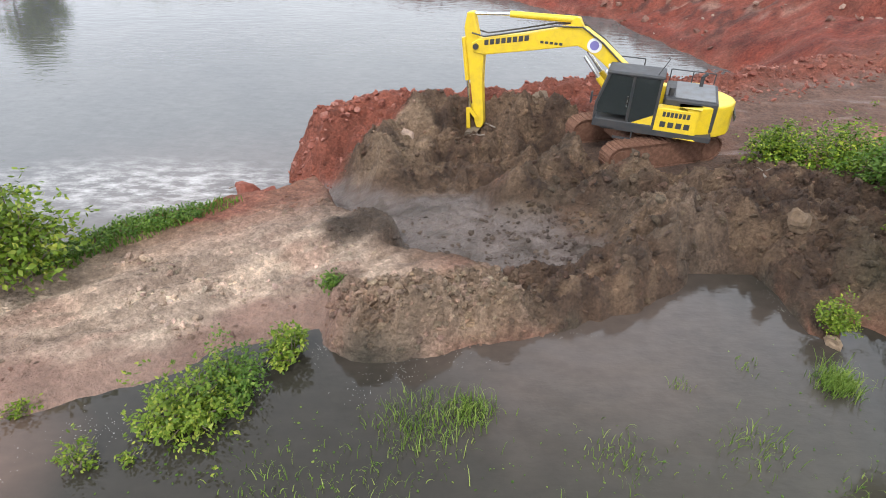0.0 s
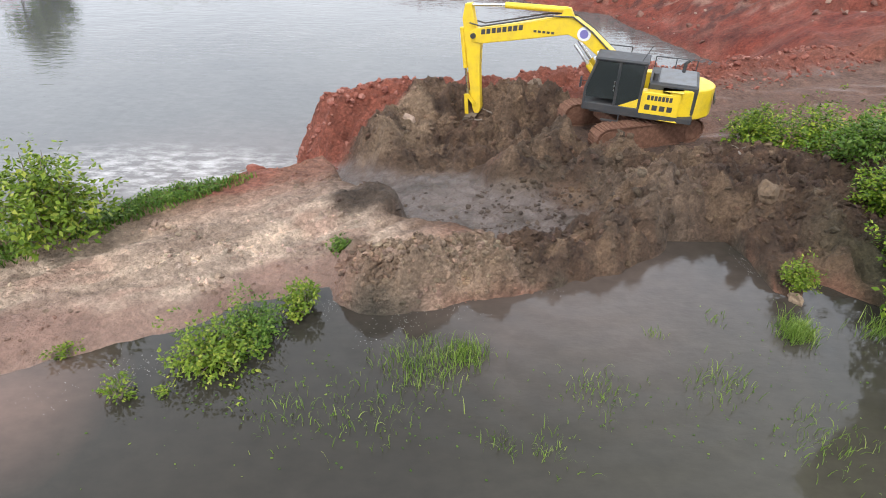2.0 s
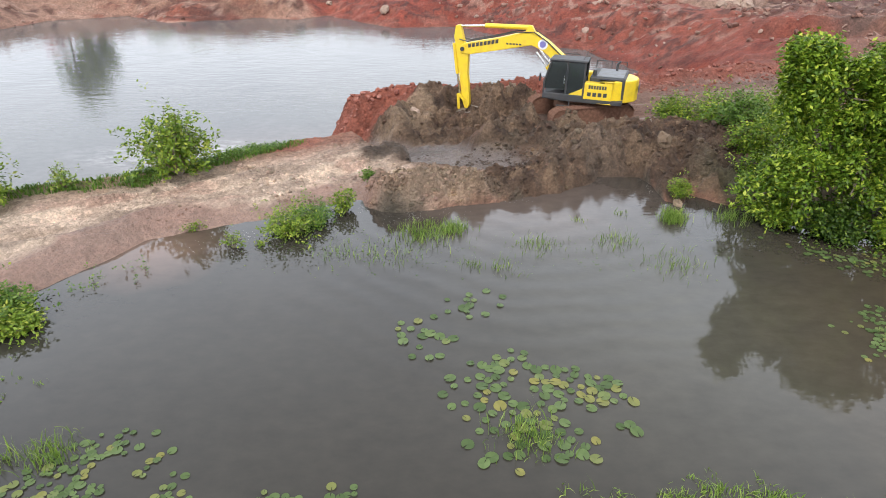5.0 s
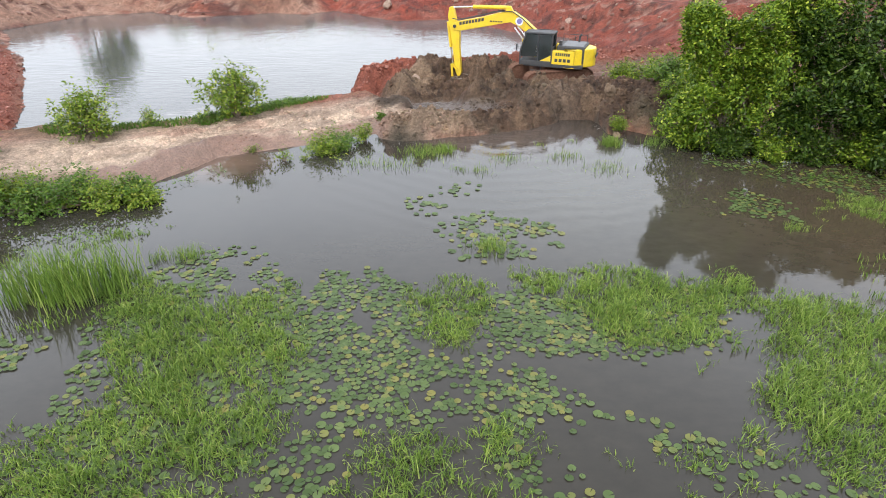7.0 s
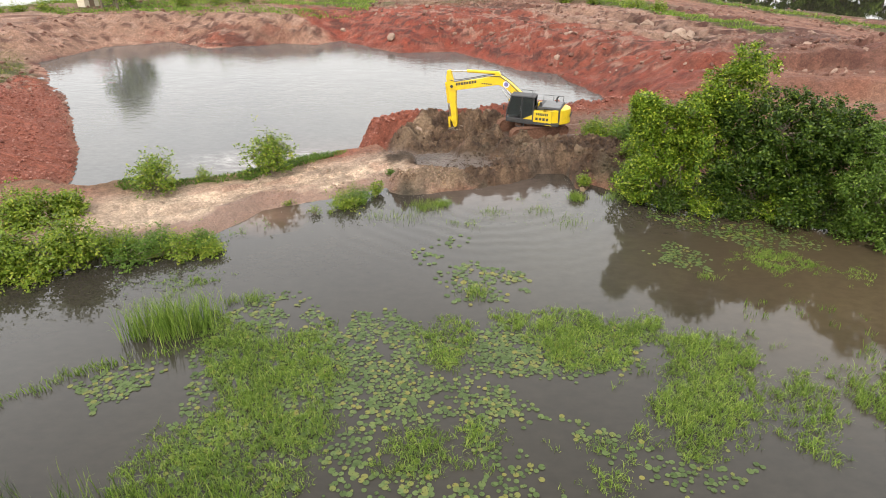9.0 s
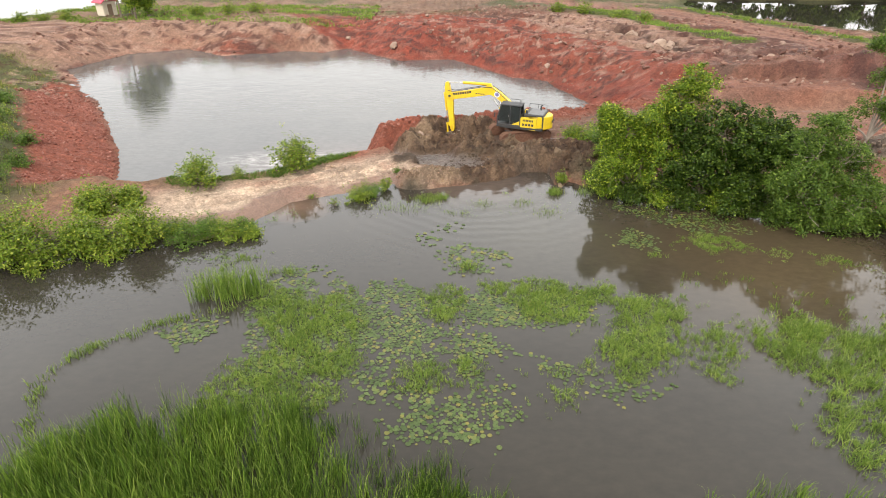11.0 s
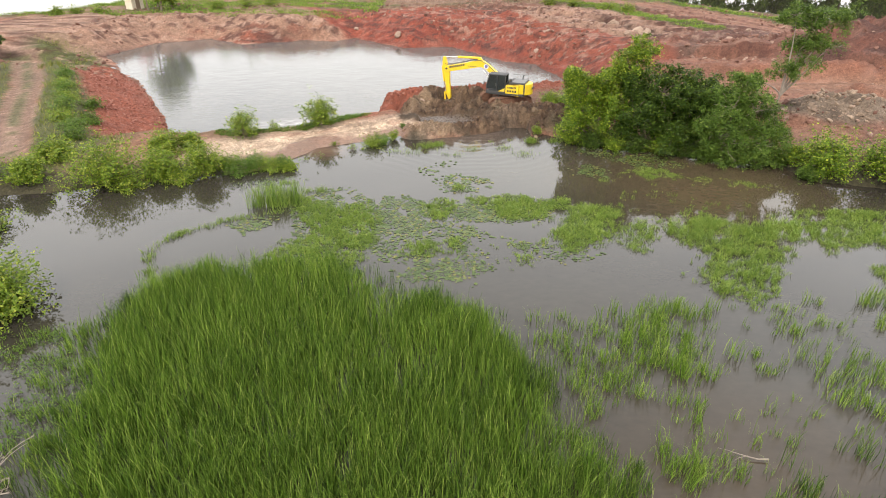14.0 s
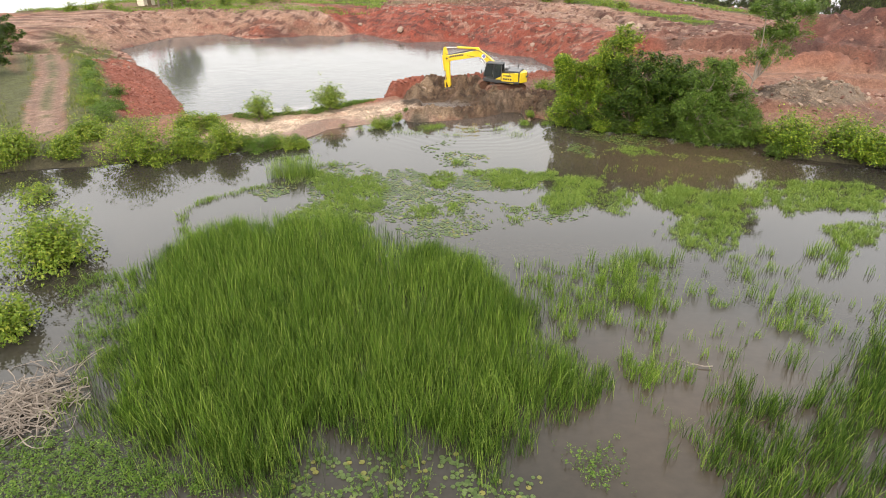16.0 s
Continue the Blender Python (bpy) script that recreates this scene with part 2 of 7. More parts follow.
        rd = n.new("ShaderNodeVectorMath")
        rd.operation = "LENGTH"
        l.new(rm.outputs[0], rd.inputs[0])
        fall = n.new("ShaderNodeMapRange")
        fall.inputs["From Min"].default_value, fall.inputs["From Max"].default_value = 4.0, 12.5
        fall.inputs["To Min"].default_value, fall.inputs["To Max"].default_value = rings[2], 0.0
        l.new(rd.outputs["Value"], fall.inputs["Value"])
        ra = n.new("ShaderNodeMath")
        ra.operation = "MULTIPLY_ADD"
        l.new(wv.outputs["Fac"], ra.inputs[0])
        l.new(fall.outputs[0], ra.inputs[1])
        l.new(top, ra.inputs[2])
        top = ra.outputs[0]
    if rings:
        # small chop where the digging stirs the water
        ch, cf = n.new("ShaderNodeMath"), n.new("ShaderNodeMapRange")
        ch.operation = "MULTIPLY_ADD"
        cf.inputs["From Min"].default_value, cf.inputs["From Max"].default_value = 3.0, 8.5
        cf.inputs["To Min"].default_value, cf.inputs["To Max"].default_value = 5.5, 0.0
        l.new(rd.outputs["Value"], cf.inputs["Value"])
        l.new(noise_node(n, l, 5.0, 3, 0.6, stretch=(0.8, 1.4, 1)), ch.inputs[0])
        l.new(cf.outputs[0], ch.inputs[1])
        l.new(top, ch.inputs[2])
        top = ch.outputs[0]
    bump(n, l, b, top, wave[1], wave[2])
    return m


SOIL = soil_material()
RED_STONE = stone_material("red_laterite_rubble", (0.17, 0.050, 0.034), (0.26, 0.088, 0.060), (0.38, 0.18, 0.14))
QUARRY_STONE = stone_material("quarry_rubble_stone", (0.13, 0.060, 0.045), (0.22, 0.115, 0.085), (0.34, 0.24, 0.19))
TAN_STONE = stone_material("tan_clay_clods", (0.10, 0.068, 0.043), (0.175, 0.122, 0.080), (0.29, 0.215, 0.145))
MUD_STONE = stone_material("dark_mud_clods", (0.038, 0.027, 0.021), (0.068, 0.049, 0.036), (0.11, 0.080, 0.059))
PALE_STONE = stone_material("pale_boulder_stone", (0.26, 0.185, 0.14), (0.33, 0.24, 0.185), (0.40, 0.30, 0.235))
CLAY_STONE = stone_material("pale_dry_clay_clods", (0.19, 0.135, 0.10), (0.28, 0.205, 0.15), (0.38, 0.285, 0.215))
WETLAND = water_material("muddy_wetland_water", (0.038, 0.034, 0.027), (0.096, 0.075, 0.063), (3.6, 8.6, 4.2, 8.6), (2.6, 0.034, 0.05), rings=(3.5, 9.5, 6.0), ior=1.45, drift=((6.5, 1.5, 2.0, 8.5, (0.064, 0.059, 0.045)), (19.0, -1.0, 5.0, 13.0, (0.078, 0.059, 0.036)), (-8.6, 4.8, 0.6, 3.0, (0.15, 0.098, 0.075)), (11.0, -28.0, 2.0, 10.0, (0.066, 0.050, 0.036))))
POND = water_material("quarry_pond_water", (0.105, 0.105, 0.102), (0.16, 0.138, 0.130), (-8.0, 18.0, 2.0, 14.0), (1.5, 0.20, 0.09), ior=1.34, foam=(-11.5, 19.6, 0.105, 0.33))
GRASS = leaf_material("fresh_marsh_grass", (0.092, 0.158, 0.026), (0.205, 0.305, 0.060), (0.36, 0.42, 0.12), gloss=0.6)
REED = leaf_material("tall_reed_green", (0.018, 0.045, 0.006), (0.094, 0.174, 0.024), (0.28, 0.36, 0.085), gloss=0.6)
# lighter copy of the reed green: light caught by blades put into colour
REED_LIT = leaf_material("reed_leaf_lit_tint", (0.066, 0.128, 0.016), (0.168, 0.272, 0.040), (0.36, 0.44, 0.12), gloss=0.6)
BUSH = leaf_material("bright_shrub_leaf", (0.078, 0.138, 0.012), (0.195, 0.275, 0.028), (0.38, 0.40, 0.07))
TREE = leaf_material("dark_tree_leaf", (0.017, 0.040, 0.005), (0.056, 0.104, 0.012), (0.165, 0.230, 0.034))
VINE = leaf_material("vine_leaf", (0.042, 0.094, 0.007), (0.180, 0.272, 0.022), (0.42, 0.47, 0.06))
GREYLEAF = leaf_material("grey_green_leaf", (0.036, 0.078, 0.010), (0.110, 0.185, 0.026), (0.215, 0.290, 0.062))
LILY = leaf_material("lily_pad_leaf", (0.072, 0.112, 0.040), (0.135, 0.190, 0.072), (0.25, 0.23, 0.07), gloss=0.4)
DRY_GRASS = leaf_material("dry_berm_grass", (0.085, 0.110, 0.024), (0.200, 0.215, 0.060), (0.36, 0.32, 0.13), gloss=0.7)
WEED = leaf_material("low_weed_leaf", (0.050, 0.112, 0.014), (0.120, 0.205, 0.030), (0.200, 0.270, 0.055))
BARK = paint("grey_bark", (0.20, 0.16, 0.125), 0.9, amount=0.6)
DEADWOOD = paint("bleached_dead_wood", (0.27, 0.225, 0.185), 0.9, dirt=(0.2, 0.16, 0.13), amount=0.5)
YELLOW = paint("yellow_paint", (0.80, 0.56, 0.02), 0.35, dirt=(0.35, 0.24, 0.08), amount=0.35, coat=0.2)
BLACK = paint("dark_grey_paint", (0.035, 0.038, 0.042), 0.45, dirt=(0.15, 0.11, 0.08), amount=0.3)
RUST = paint("mud_caked_rusty_steel", (0.14, 0.065, 0.038), 0.85, dirt=(0.27, 0.14, 0.092), amount=0.95, scale=7.0)
MUDSTEEL = paint("mud_smeared_bucket_steel", (0.15, 0.12, 0.095), 0.7, dirt=(0.27, 0.20, 0.13), amount=0.8)
CHROME = paint("chrome_rod", (0.75, 0.75, 0.75), 0.15, 1.0, amount=0.1)
WHITE = paint("white_decal", (0.75, 0.75, 0.76), 0.5, amount=0.1)
VIOLET = paint("violet_decal", (0.18, 0.16, 0.40), 0.5, amount=0.1)
ROOF_PINK = paint("pink_painted_sheet_roof", (0.62, 0.10, 0.15), 0.6, amount=0.15)
PLASTER = paint("cream_plaster", (0.66, 0.58, 0.46), 0.9, amount=0.25)


def glass_material(name, tint, clear):
    m, n, l, b = shader(name)
    b.inputs["Base Color"].default_value = (*tint, 1)
    b.inputs["Roughness"].default_value = 0.03
    b.inputs["Transmission Weight"].default_value = clear
    b.inputs["IOR"].default_value = 1.45
    return m


GLASS = glass_material("dark_side_glass", (0.05, 0.06, 0.06), 0.5)
SCREEN = glass_material("pale_windscreen_glass", (0.42, 0.52, 0.48), 0.6)

# ---- building helpers ----


def lattice(ix, iy, seed):
    h = (ix.astype(np.int64) * 374761393 + iy.astype(np.int64) * 668265263 + seed * 1274126177) & 0xFFFFFFFF
    h = ((h ^ (h >> 13)) * 1274126177) & 0xFFFFFFFF
    return ((h ^ (h >> 16)) & 0xFFFF) / 65535.0


def vnoise(x, y, seed=0):
    ix, iy = np.floor(x), np.floor(y)
    fx, fy = x - ix, y - iy
    fx, fy = fx * fx * (3 - 2 * fx), fy * fy * (3 - 2 * fy)
    a, b = lattice(ix, iy, seed), lattice(ix + 1, iy, seed)
    c, d = lattice(ix, iy + 1, seed), lattice(ix + 1, iy + 1, seed)
    return (a * (1 - fx) + b * fx) * (1 - fy) + (c * (1 - fx) + d * fx) * fy


def fbm(x, y, seed=0, octaves=4):
    out, amp = 0, 0.5
    for k in range(octaves):
        out = out + amp * (vnoise(x, y, seed + 17 * k) - 0.5) * 2
        x, y, amp = x * 2.03 + 5.1, y * 2.03 + 1.7, amp * 0.5
    return out


def lumps(x, y, seed=0):
    """Rounded clods: 0 between them, up to 1 on the largest."""
    ix, iy = np.floor(x), np.floor(y)
    out = np.zeros(np.shape(x))
    for dx in (-1, 0, 1):
        for dy in (-1, 0, 1):
            cx, cy = ix + dx, iy + dy
            d = (x - cx - lattice(cx, cy, seed)) ** 2 + (y - cy - lattice(cx, cy, seed + 1)) ** 2
            w = 0.3 + 0.7 * lattice(cx, cy, seed + 2)
            out = np.maximum(out, w * np.sqrt(np.maximum(0, 1 - d / (0.75 * w))))
    return out


def inside(poly, x, y):
    """Signed distance to a polygon, positive inside."""
    p = np.array(poly, float)
    q = np.roll(p, -1, 0)
    best, flag = np.full(np.shape(x), 1e9), np.zeros(np.shape(x), bool)
    for (ax, ay), (bx, by) in zip(p, q):
        dx, dy = bx - ax, by - ay
        k = np.clip(((x - ax) * dx + (y - ay) * dy) / (dx * dx + dy * dy + 1e-9), 0, 1)
        best = np.minimum(best, np.hypot(x - ax - k * dx, y - ay - k * dy))
        cross = ((ay > y) != (by > y)) & (x < (bx - ax) * (y - ay) / (by - ay + 1e-12) + ax)
        flag ^= cross
    return np.where(flag, best, -best)


def along(line, x, y):
    """Distance to a polyline."""
    best = np.full(np.shape(x), 1e9)
    for (ax, ay), (bx, by) in zip(line[:-1], line[1:]):
        dx, dy = bx - ax, by - ay
        k = np.clip(((x - ax) * dx + (y - ay) * dy) / (dx * dx + dy * dy + 1e-9), 0, 1)
        best = np.minimum(best, np.hypot(x - ax - k * dx, y - ay - k * dy))
    return best


def step(a, b, v):
    k = np.clip((v - a) / (b - a), 0, 1)
    return k * k * (3 - 2 * k)


def mesh_object(name, verts, faces, material, parent=None, smooth=False):
    me = bpy.data.meshes.new(name)
    me.from_pydata(verts.tolist() if hasattr(verts, "tolist") else verts, [], faces.tolist() if hasattr(faces, "tolist") else faces)
    me.materials.append(material)
    if smooth:
        me.shade_smooth()
    ob = new(name, me)
    if parent:
        ob.parent = parent
    return ob


def part(name, bm, material, parent, label=""):
    me = bpy.data.meshes.new(name)
    bm.to_mesh(me)
    bm.free()
    me.materials.append(material)
    ob = new(name, me)
    ob.parent = parent
    return tagged(ob, label)


def box(bm, x0, x1, y0, y1, z0, z1, bevel=0.0, m=None):
    r = bmesh.ops.create_cube(bm, size=1.0, matrix=Matrix.Translation(((x0 + x1) / 2, (y0 + y1) / 2, (z0 + z1) / 2)) @ Matrix.Diagonal((x1 - x0, y1 - y0, z1 - z0, 1)))
    if bevel:
        es = list({e for v in r["verts"] for e in v.link_edges})
        r2 = bmesh.ops.bevel(bm, geom=es, offset=bevel, segments=2, profile=0.5, affect="EDGES")
        vs = list({v for f in r2["faces"] for v in f.verts} | {v for v in r["verts"] if v.is_valid})
    else:
        vs = r["verts"]
    if m is not None:
        bmesh.ops.transform(bm, matrix=m, verts=vs)
    return bm


def prism(bm, outline, y0, y1, bevel=0.0):
    """An outline in x and z, carried from y0 to y1."""
    n = len(outline)
    a = [bm.verts.new((x, y0, z)) for x, z in outline]
    b = [bm.verts.new((x, y1, z)) for x, z in outline]
    fs = [bm.faces.new(a), bm.faces.new(b[::-1])]
    for i in range(n):
        fs.append(bm.faces.new((a[i], b[i], b[(i + 1) % n], a[(i + 1) % n])))
    bmesh.ops.recalc_face_normals(bm, faces=fs)
    if bevel:
        es = list({e for f in fs for e in f.edges})
        bmesh.ops.bevel(bm, geom=es, offset=bevel, segments=2, profile=0.5, affect="EDGES")
    return bm


def rod(bm, a, b, r, r2=None, seg=12):
    a, b = Vector(a), Vector(b)
    d = b - a
    m = Matrix.Translation((a + b) / 2) @ d.to_track_quat("Z", "Y").to_matrix().to_4x4()
    bmesh.ops.create_cone(bm, cap_ends=True, segments=seg, radius1=r, radius2=r if r2 is None else r2, depth=d.length, matrix=m)
    return bm


def B():
    return bmesh.new()

# ---- the ground ----
POND_LEVEL = -2.5
SHORE = [(-400, -30), (-60, -12), (-40, -7.5), (-31, -5.3), (-23.5, -3.4), (-17, -1.5), (-13, -0.2), (-11.6, 0.9), (-10.3, 2.9), (-9.2, 4.9), (-8, 5.6), (-6, 6.7), (-4.4, 7.4), (-2.7, 8.3), (-2.3, 7.8), (-0.2, 7.9), (2.2, 8.4), (2.9, 9.0),
         (4.6, 9.4), (5.8, 10.3), (7.7, 11.5), (8.2, 11.2), (8.35, 8.6), (9.0, 8.6), (9.4, 9.2), (10.8, 7.9), (13.4, 6.2), (17.5, 5.2), (20.3, 3.8), (22.8, 2.7), (25.5, 2.3), (26.2, 0.4), (27.2, -1.3), (30, -2.2), (33, -3.2), (60, -8), (400, -30)]
BASIN = [(-52, 55), (-49, 66), (-41, 70.5), (-34, 65.3), (-27.5, 67.5), (-24, 69.5), (-18.6, 68), (-15.5, 71.8), (-6.2, 62.3), (1.8, 63.4), (6, 57), (9.5, 52), (14, 49.5), (17.2, 39.2), (18.7, 35.5), (17.5, 30.5), (12, 27), (7, 25.8), (2, 24.6), (-3, 23.6),
         (-6.3, 22.2), (-6.5, 20.6), (-6.0, 19.6), (-5.2, 18.3), (-6.4, 17.0), (-7.5, 15.8), (-9, 14.0), (-12, 11.6), (-16, 9.8), (-21, 11.2), (-25, 13.8), (-26.6, 17.2), (-29, 22), (-34, 30), (-40, 40), (-46.5, 48)]
PIT = [(-5.6, 18.9), (-4.4, 18.0), (-3.1, 16.9), (-1.9, 15.6), (-0.4, 15.4), (0.8, 15.3), (1.5, 13.9), (2.7, 13.7), (4.1, 13.4), (4.5, 12.6), (4.3, 11.4), (2.5, 10.9), (1.5, 10.8), (0.8, 11.5), (-0.3, 11.6), (-1.1, 11.9), (-1.5, 12.9), (-2.5, 13.6), (-3.1, 14.8), (-3.6, 16.4), (-4.2, 17.2), (-5.6, 17.8)]
SPUR = [(2.6, 14.2), (3.4, 15.4), (4.4, 16.6)]
KNOLL = [(-2.5, 11.7), (-1.7, 12.1)]
FLUME = [(2.0, 12.0), (-1.0, 13.4), (-3.2, 15.6), (-5.0, 17.6), (-6.8, 18.4)]
RED_CREST = [(-5.0, 19.4), (-4.4, 20.0), (-3.0, 20.9), (-0.9, 21.7), (1.7, 22.2), (3.8, 22.8), (7, 23.7), (12.2, 24.6), (17.2, 27.0), (21.2, 29.0)]
DARK_WALL = [(-1.4, 18.0), (0.5, 19.6), (2.8, 20.0), (4.2, 18.6), (4.2, 16.4), (4.8, 14.6)]
FRONT_MOUND = [(-1.6, 8.6), (-0.2, 9.0), (1.2, 9.3), (2.4, 9.6)]
EAST_HEAP = [(4.9, 11.4), (5.4, 12.6), (6.6, 13.4), (8.6, 13.6), (10.6, 12.6), (12.0, 12.4)]
GRAVEL = [(-50, 47), (-45.4, 44), (-38.3, 36), (-31.7, 26), (-26.2, 17), (-24.8, 9.0), (-27.6, 6.8), (-35.4, 20.0), (-44.5, 34), (-48, 41)]
RUTS_W = [(-31.5, 2.0), (-37.7, 12.4), (-44.1, 24.5), (-52.8, 38.0), (-66, 57), (-90, 72)]
BERM_W = [(-29.5, 4.0), (-34, 13.5), (-41.5, 26), (-50, 39), (-58, 51)]
ROAD_E = [(9, 18.6), (13, 20.6), (16, 22.4), (22, 24.5), (34, 24), (60, 20)]
RED_ROAD = [(22.0, 30.5), (16.0, 36.5), (9.7, 48.2), (2.0, 61.0), (-7.6, 69.3), (-16.6, 78.0), (-28, 92)]
TRENCH = [(28.5, 69), (31.4, 58.5), (32.7, 50.5), (34.6, 47.0), (39, 44)]
HAUL = [(20, 108), (34, 96), (42, 91), (47, 81), (51.5, 71), (55.5, 61), (58, 52), (60, 40)]
VERGE = [(25, 94), (33, 84), (36, 71), (40, 65), (42, 58)]
POND_NE = [(52, 104), (58, 86), (66, 77), (75, 64), (95, 55), (150, 70), (150, 116), (60, 126)]
POND_NW = [(-88, 72), (-78, 82.5), (-72, 94), (-70, 106), (-90, 160), (-180, 160), (-180, 60)]
RED, PALE, MUD, TAN, PINK = (0.285, 0.090, 0.056), (0.67, 0.52, 0.395), (0.108, 0.065, 0.040), (0.215, 0.150, 0.105), (0.30, 0.142, 0.092)
GREEN, BED, DARKRED, GREY, CLAY = (0.105, 0.112, 0.042), (0.08, 0.068, 0.048), (0.185, 0.047, 0.032), (0.105, 0.088, 0.080), (0.34, 0.195, 0.135)


def shore_y(x):
    xs, ys = zip(*SHORE)
    return np.interp(x, xs, ys)


def ground_height(x, y):
    """Height, soil colour and wetness of the ground."""
    shape = np.shape(x)
    inland = y - shore_y(x) + 0.35 * fbm(x * 0.9, y * 0.9, 3)
    out_pond = -inside(BASIN, x, y) + 0.5 * fbm(x * 0.6, y * 0.6, 5)
    col = np.zeros((*shape, 3))
    wet = np.zeros(shape)

    def tint(c, k):
        col[...] = col * (1 - k[..., None]) + np.array(c) * k[..., None]

    def dull(k, v):
        wet[...] = wet * (1 - k) + v * k

    # land level
    level = 0.5 + 0.12 * fbm(x * 0.5, y * 0.5, 11) + 0.06 * fbm(x * 2.3, y * 2.3, 12)
    north = step(30, 60, y + 0.25 * np.abs(x))
    swell = fbm(x * 0.05, y * 0.09, 21, 5)
    rest = north
    north = north * (1 - 0.75 * step(-28, -44, x)) * (1 - 0.6 * step(40, 52, x) * step(40, 60, y))
    level += north * (0.15 + 0.55 * swell + 0.25 * fbm(x * 0.25, y * 0.3, 22, 5))
    level += north * (0.5 * step(0.02, 0.09, fbm(x * 0.045 + 9, y * 0.11, 24, 4)) + 0.35 * step(-0.02, 0.05, fbm(x * 0.08 + 4, y * 0.14, 25, 4)))
    level += north * 0.45 * (0.6 - np.abs(fbm(x * 0.45, y * 0.55, 26, 5)) * 2.2)
    level += north * (0.22 * (lumps(x * 0.45 + 0.3 * fbm(x * 0.4, y * 0.4, 27), y * 0.6, 28) - 0.35) + 0.26 * (0.5 - np.abs(fbm(x * 1.0, y * 1.2, 29, 4)) * 2.4))
    north = rest
    col[...] = PINK
    tint(CLAY, north * step(0.0, 0.25, fbm(x * 0.05 + 3, y * 0.12, 31)))
    tint((0.14, 0.062, 0.046), north * step(0.05, 0.3, fbm(x * 0.10 + 13, y * 0.22, 32)) * 0.7)
    tint(DARKRED, step(26, 36, y) * step(6.0, 1.0, out_pond + 2.0 * fbm(x * 0.15, y * 0.15, 34)) * 0.45)
    tint(GREY, north * step(0.12, 0.5, fbm(x * 0.12 + 3, y * 0.16, 33)) * 0.7)
    tint(RED, north * step(-0.05, 0.3, fbm(x * 0.07 - 7, y * 0.11, 35)) * 0.8)
    tint((0.42, 0.255, 0.19), north * step(0.04, 0.16, fbm(x * 0.22 + 5, y * 0.75, 131, 6)) * 0.75)
    tint((0.095, 0.036, 0.026), north * step(0.07, 0.18, fbm(x * 0.3 + 17, y * 1.0, 132, 6)) * 0.75)
    # benches and scarps left by the digging
    q, s = 0.38 * x + y, x - 0.38 * y
    saw = q / 8.5 + 1.3 * fbm(s * 0.035, q * 0.05, 36, 4)
    frac = saw - np.floor(saw)
    bench = step(24, 34, y + 0.25 * x) * step(4.0, 7.0, out_pond) * (0.45 + 0.55 * step(6, 16, x)) * (1 - 0.8 * step(-28, -44, x)) * (1 - 0.7 * step(42, 54, x) * step(40, 60, y))
    level += bench * 1.7 * (step(0.0, 0.10, frac) - frac + 0.10 * fbm(x * 0.9, y * 0.9, 37, 4))
    # scarp faces darkened: their shade is put into the soil colour
    tint((0.115, 0.050, 0.038), bench * step(0.20, 0.08, frac) * 0.9)
    tint((0.38, 0.225, 0.165), bench * step(0.10, 0.16, frac) * step(0.36, 0.2, frac) * step(-0.1, 0.2, fbm(s * 0.2, q * 0.4, 38)) * 0.8)
    tint((0.17, 0.085, 0.065), bench * step(0.6, 0.8, frac) * step(-0.05, 0.2, fbm(s * 0.12, q * 0.5, 39)) * 0.7)
    # the bank that carries the track between the two waters
    dam = step(13.5, 10.0, y - 0.45 * (x + 5)) * step(-24, -14, x) * step(1.0, -2.0, x)
    tint(PALE, dam)
    u, v = 0.85 * x + 0.53 * y, -0.53 * x + 0.85 * y
    tint((0.52, 0.385, 0.29), dam * step(0.03, 0.22, fbm(u * 0.35, v * 2.6, 42, 5)) * 0.7)
    tint((0.32, 0.235, 0.18), dam * step(0.12, 0.30, fbm(u * 0.4 + 3, v * 2.2, 43, 5)) * 0.6)
    tint((0.30, 0.235, 0.185), dam * step(-6.2, -4.6, x + 0.8 * fbm(x, y, 46)) * step(0.0, 0.3, fbm(x * 0.9, y * 1.1, 47, 5)) * 0.7)
    tint((0.45, 0.27, 0.20), dam * step(0.1, 0.35, fbm(u * 0.3 + 8, v * 1.2, 44, 4)) * 0.6)
    knob = np.exp(-((x + 3.9) ** 2 + (y - 13.1) ** 2) / 1.6)
    cleat = np.exp(-((v - 10.8) / 0.3) ** 2) + np.exp(-((v - 11.9) / 0.3) ** 2) * step(-7, -6, x)
    level += dam * (0.30 * fbm(u * 0.45, v * 2.0, 41, 6) + 0.12 * (0.4 - np.abs(fbm(u * 0.8, v * 2.6, 48, 4)) * 2.0) + 0.35 * knob + 0.10 * knob * lumps(x * 3, y * 3, 45) + cleat * (0.03 * np.sin(u * 26) - 0.05))
    # south slope to the wetland
    s_rate = 0.16 + 0.5 * step(-3.4, -1.5, x) + 0.25 * step(-30, -20, -np.abs(x + 30))
    s_rate = s_rate - 0.10 * step(-7, -9.5, x) * step(-24, -20, x)
    south = -0.12 + s_rate * inland
    # steep, rubble-faced banks of the pond; a gentle far side
    n_rate = 0.95 - 0.55 * step(28, 48, y) + 0.35 * step(-3, 4, x) * step(30, 20, y)
    n_rate = n_rate + 0.65 * step(-4.5, -6, x) * step(-20, -17, x) * step(14.6, 12.6, y)
    n_rate = n_rate - 0.55 * step(-22, -27, x) * step(60, 40, y)
    rise = POND_LEVEL + n_rate * out_pond + 0.22 * fbm(x * 0.8, y * 0.8, 51, 5) * step(0, 1.5, out_pond)
    h = np.minimum(level, np.minimum(south, rise))
    h = np.where(out_pond < 0, POND_LEVEL - 0.25 + 0.35 * np.maximum(out_pond, -5), h)
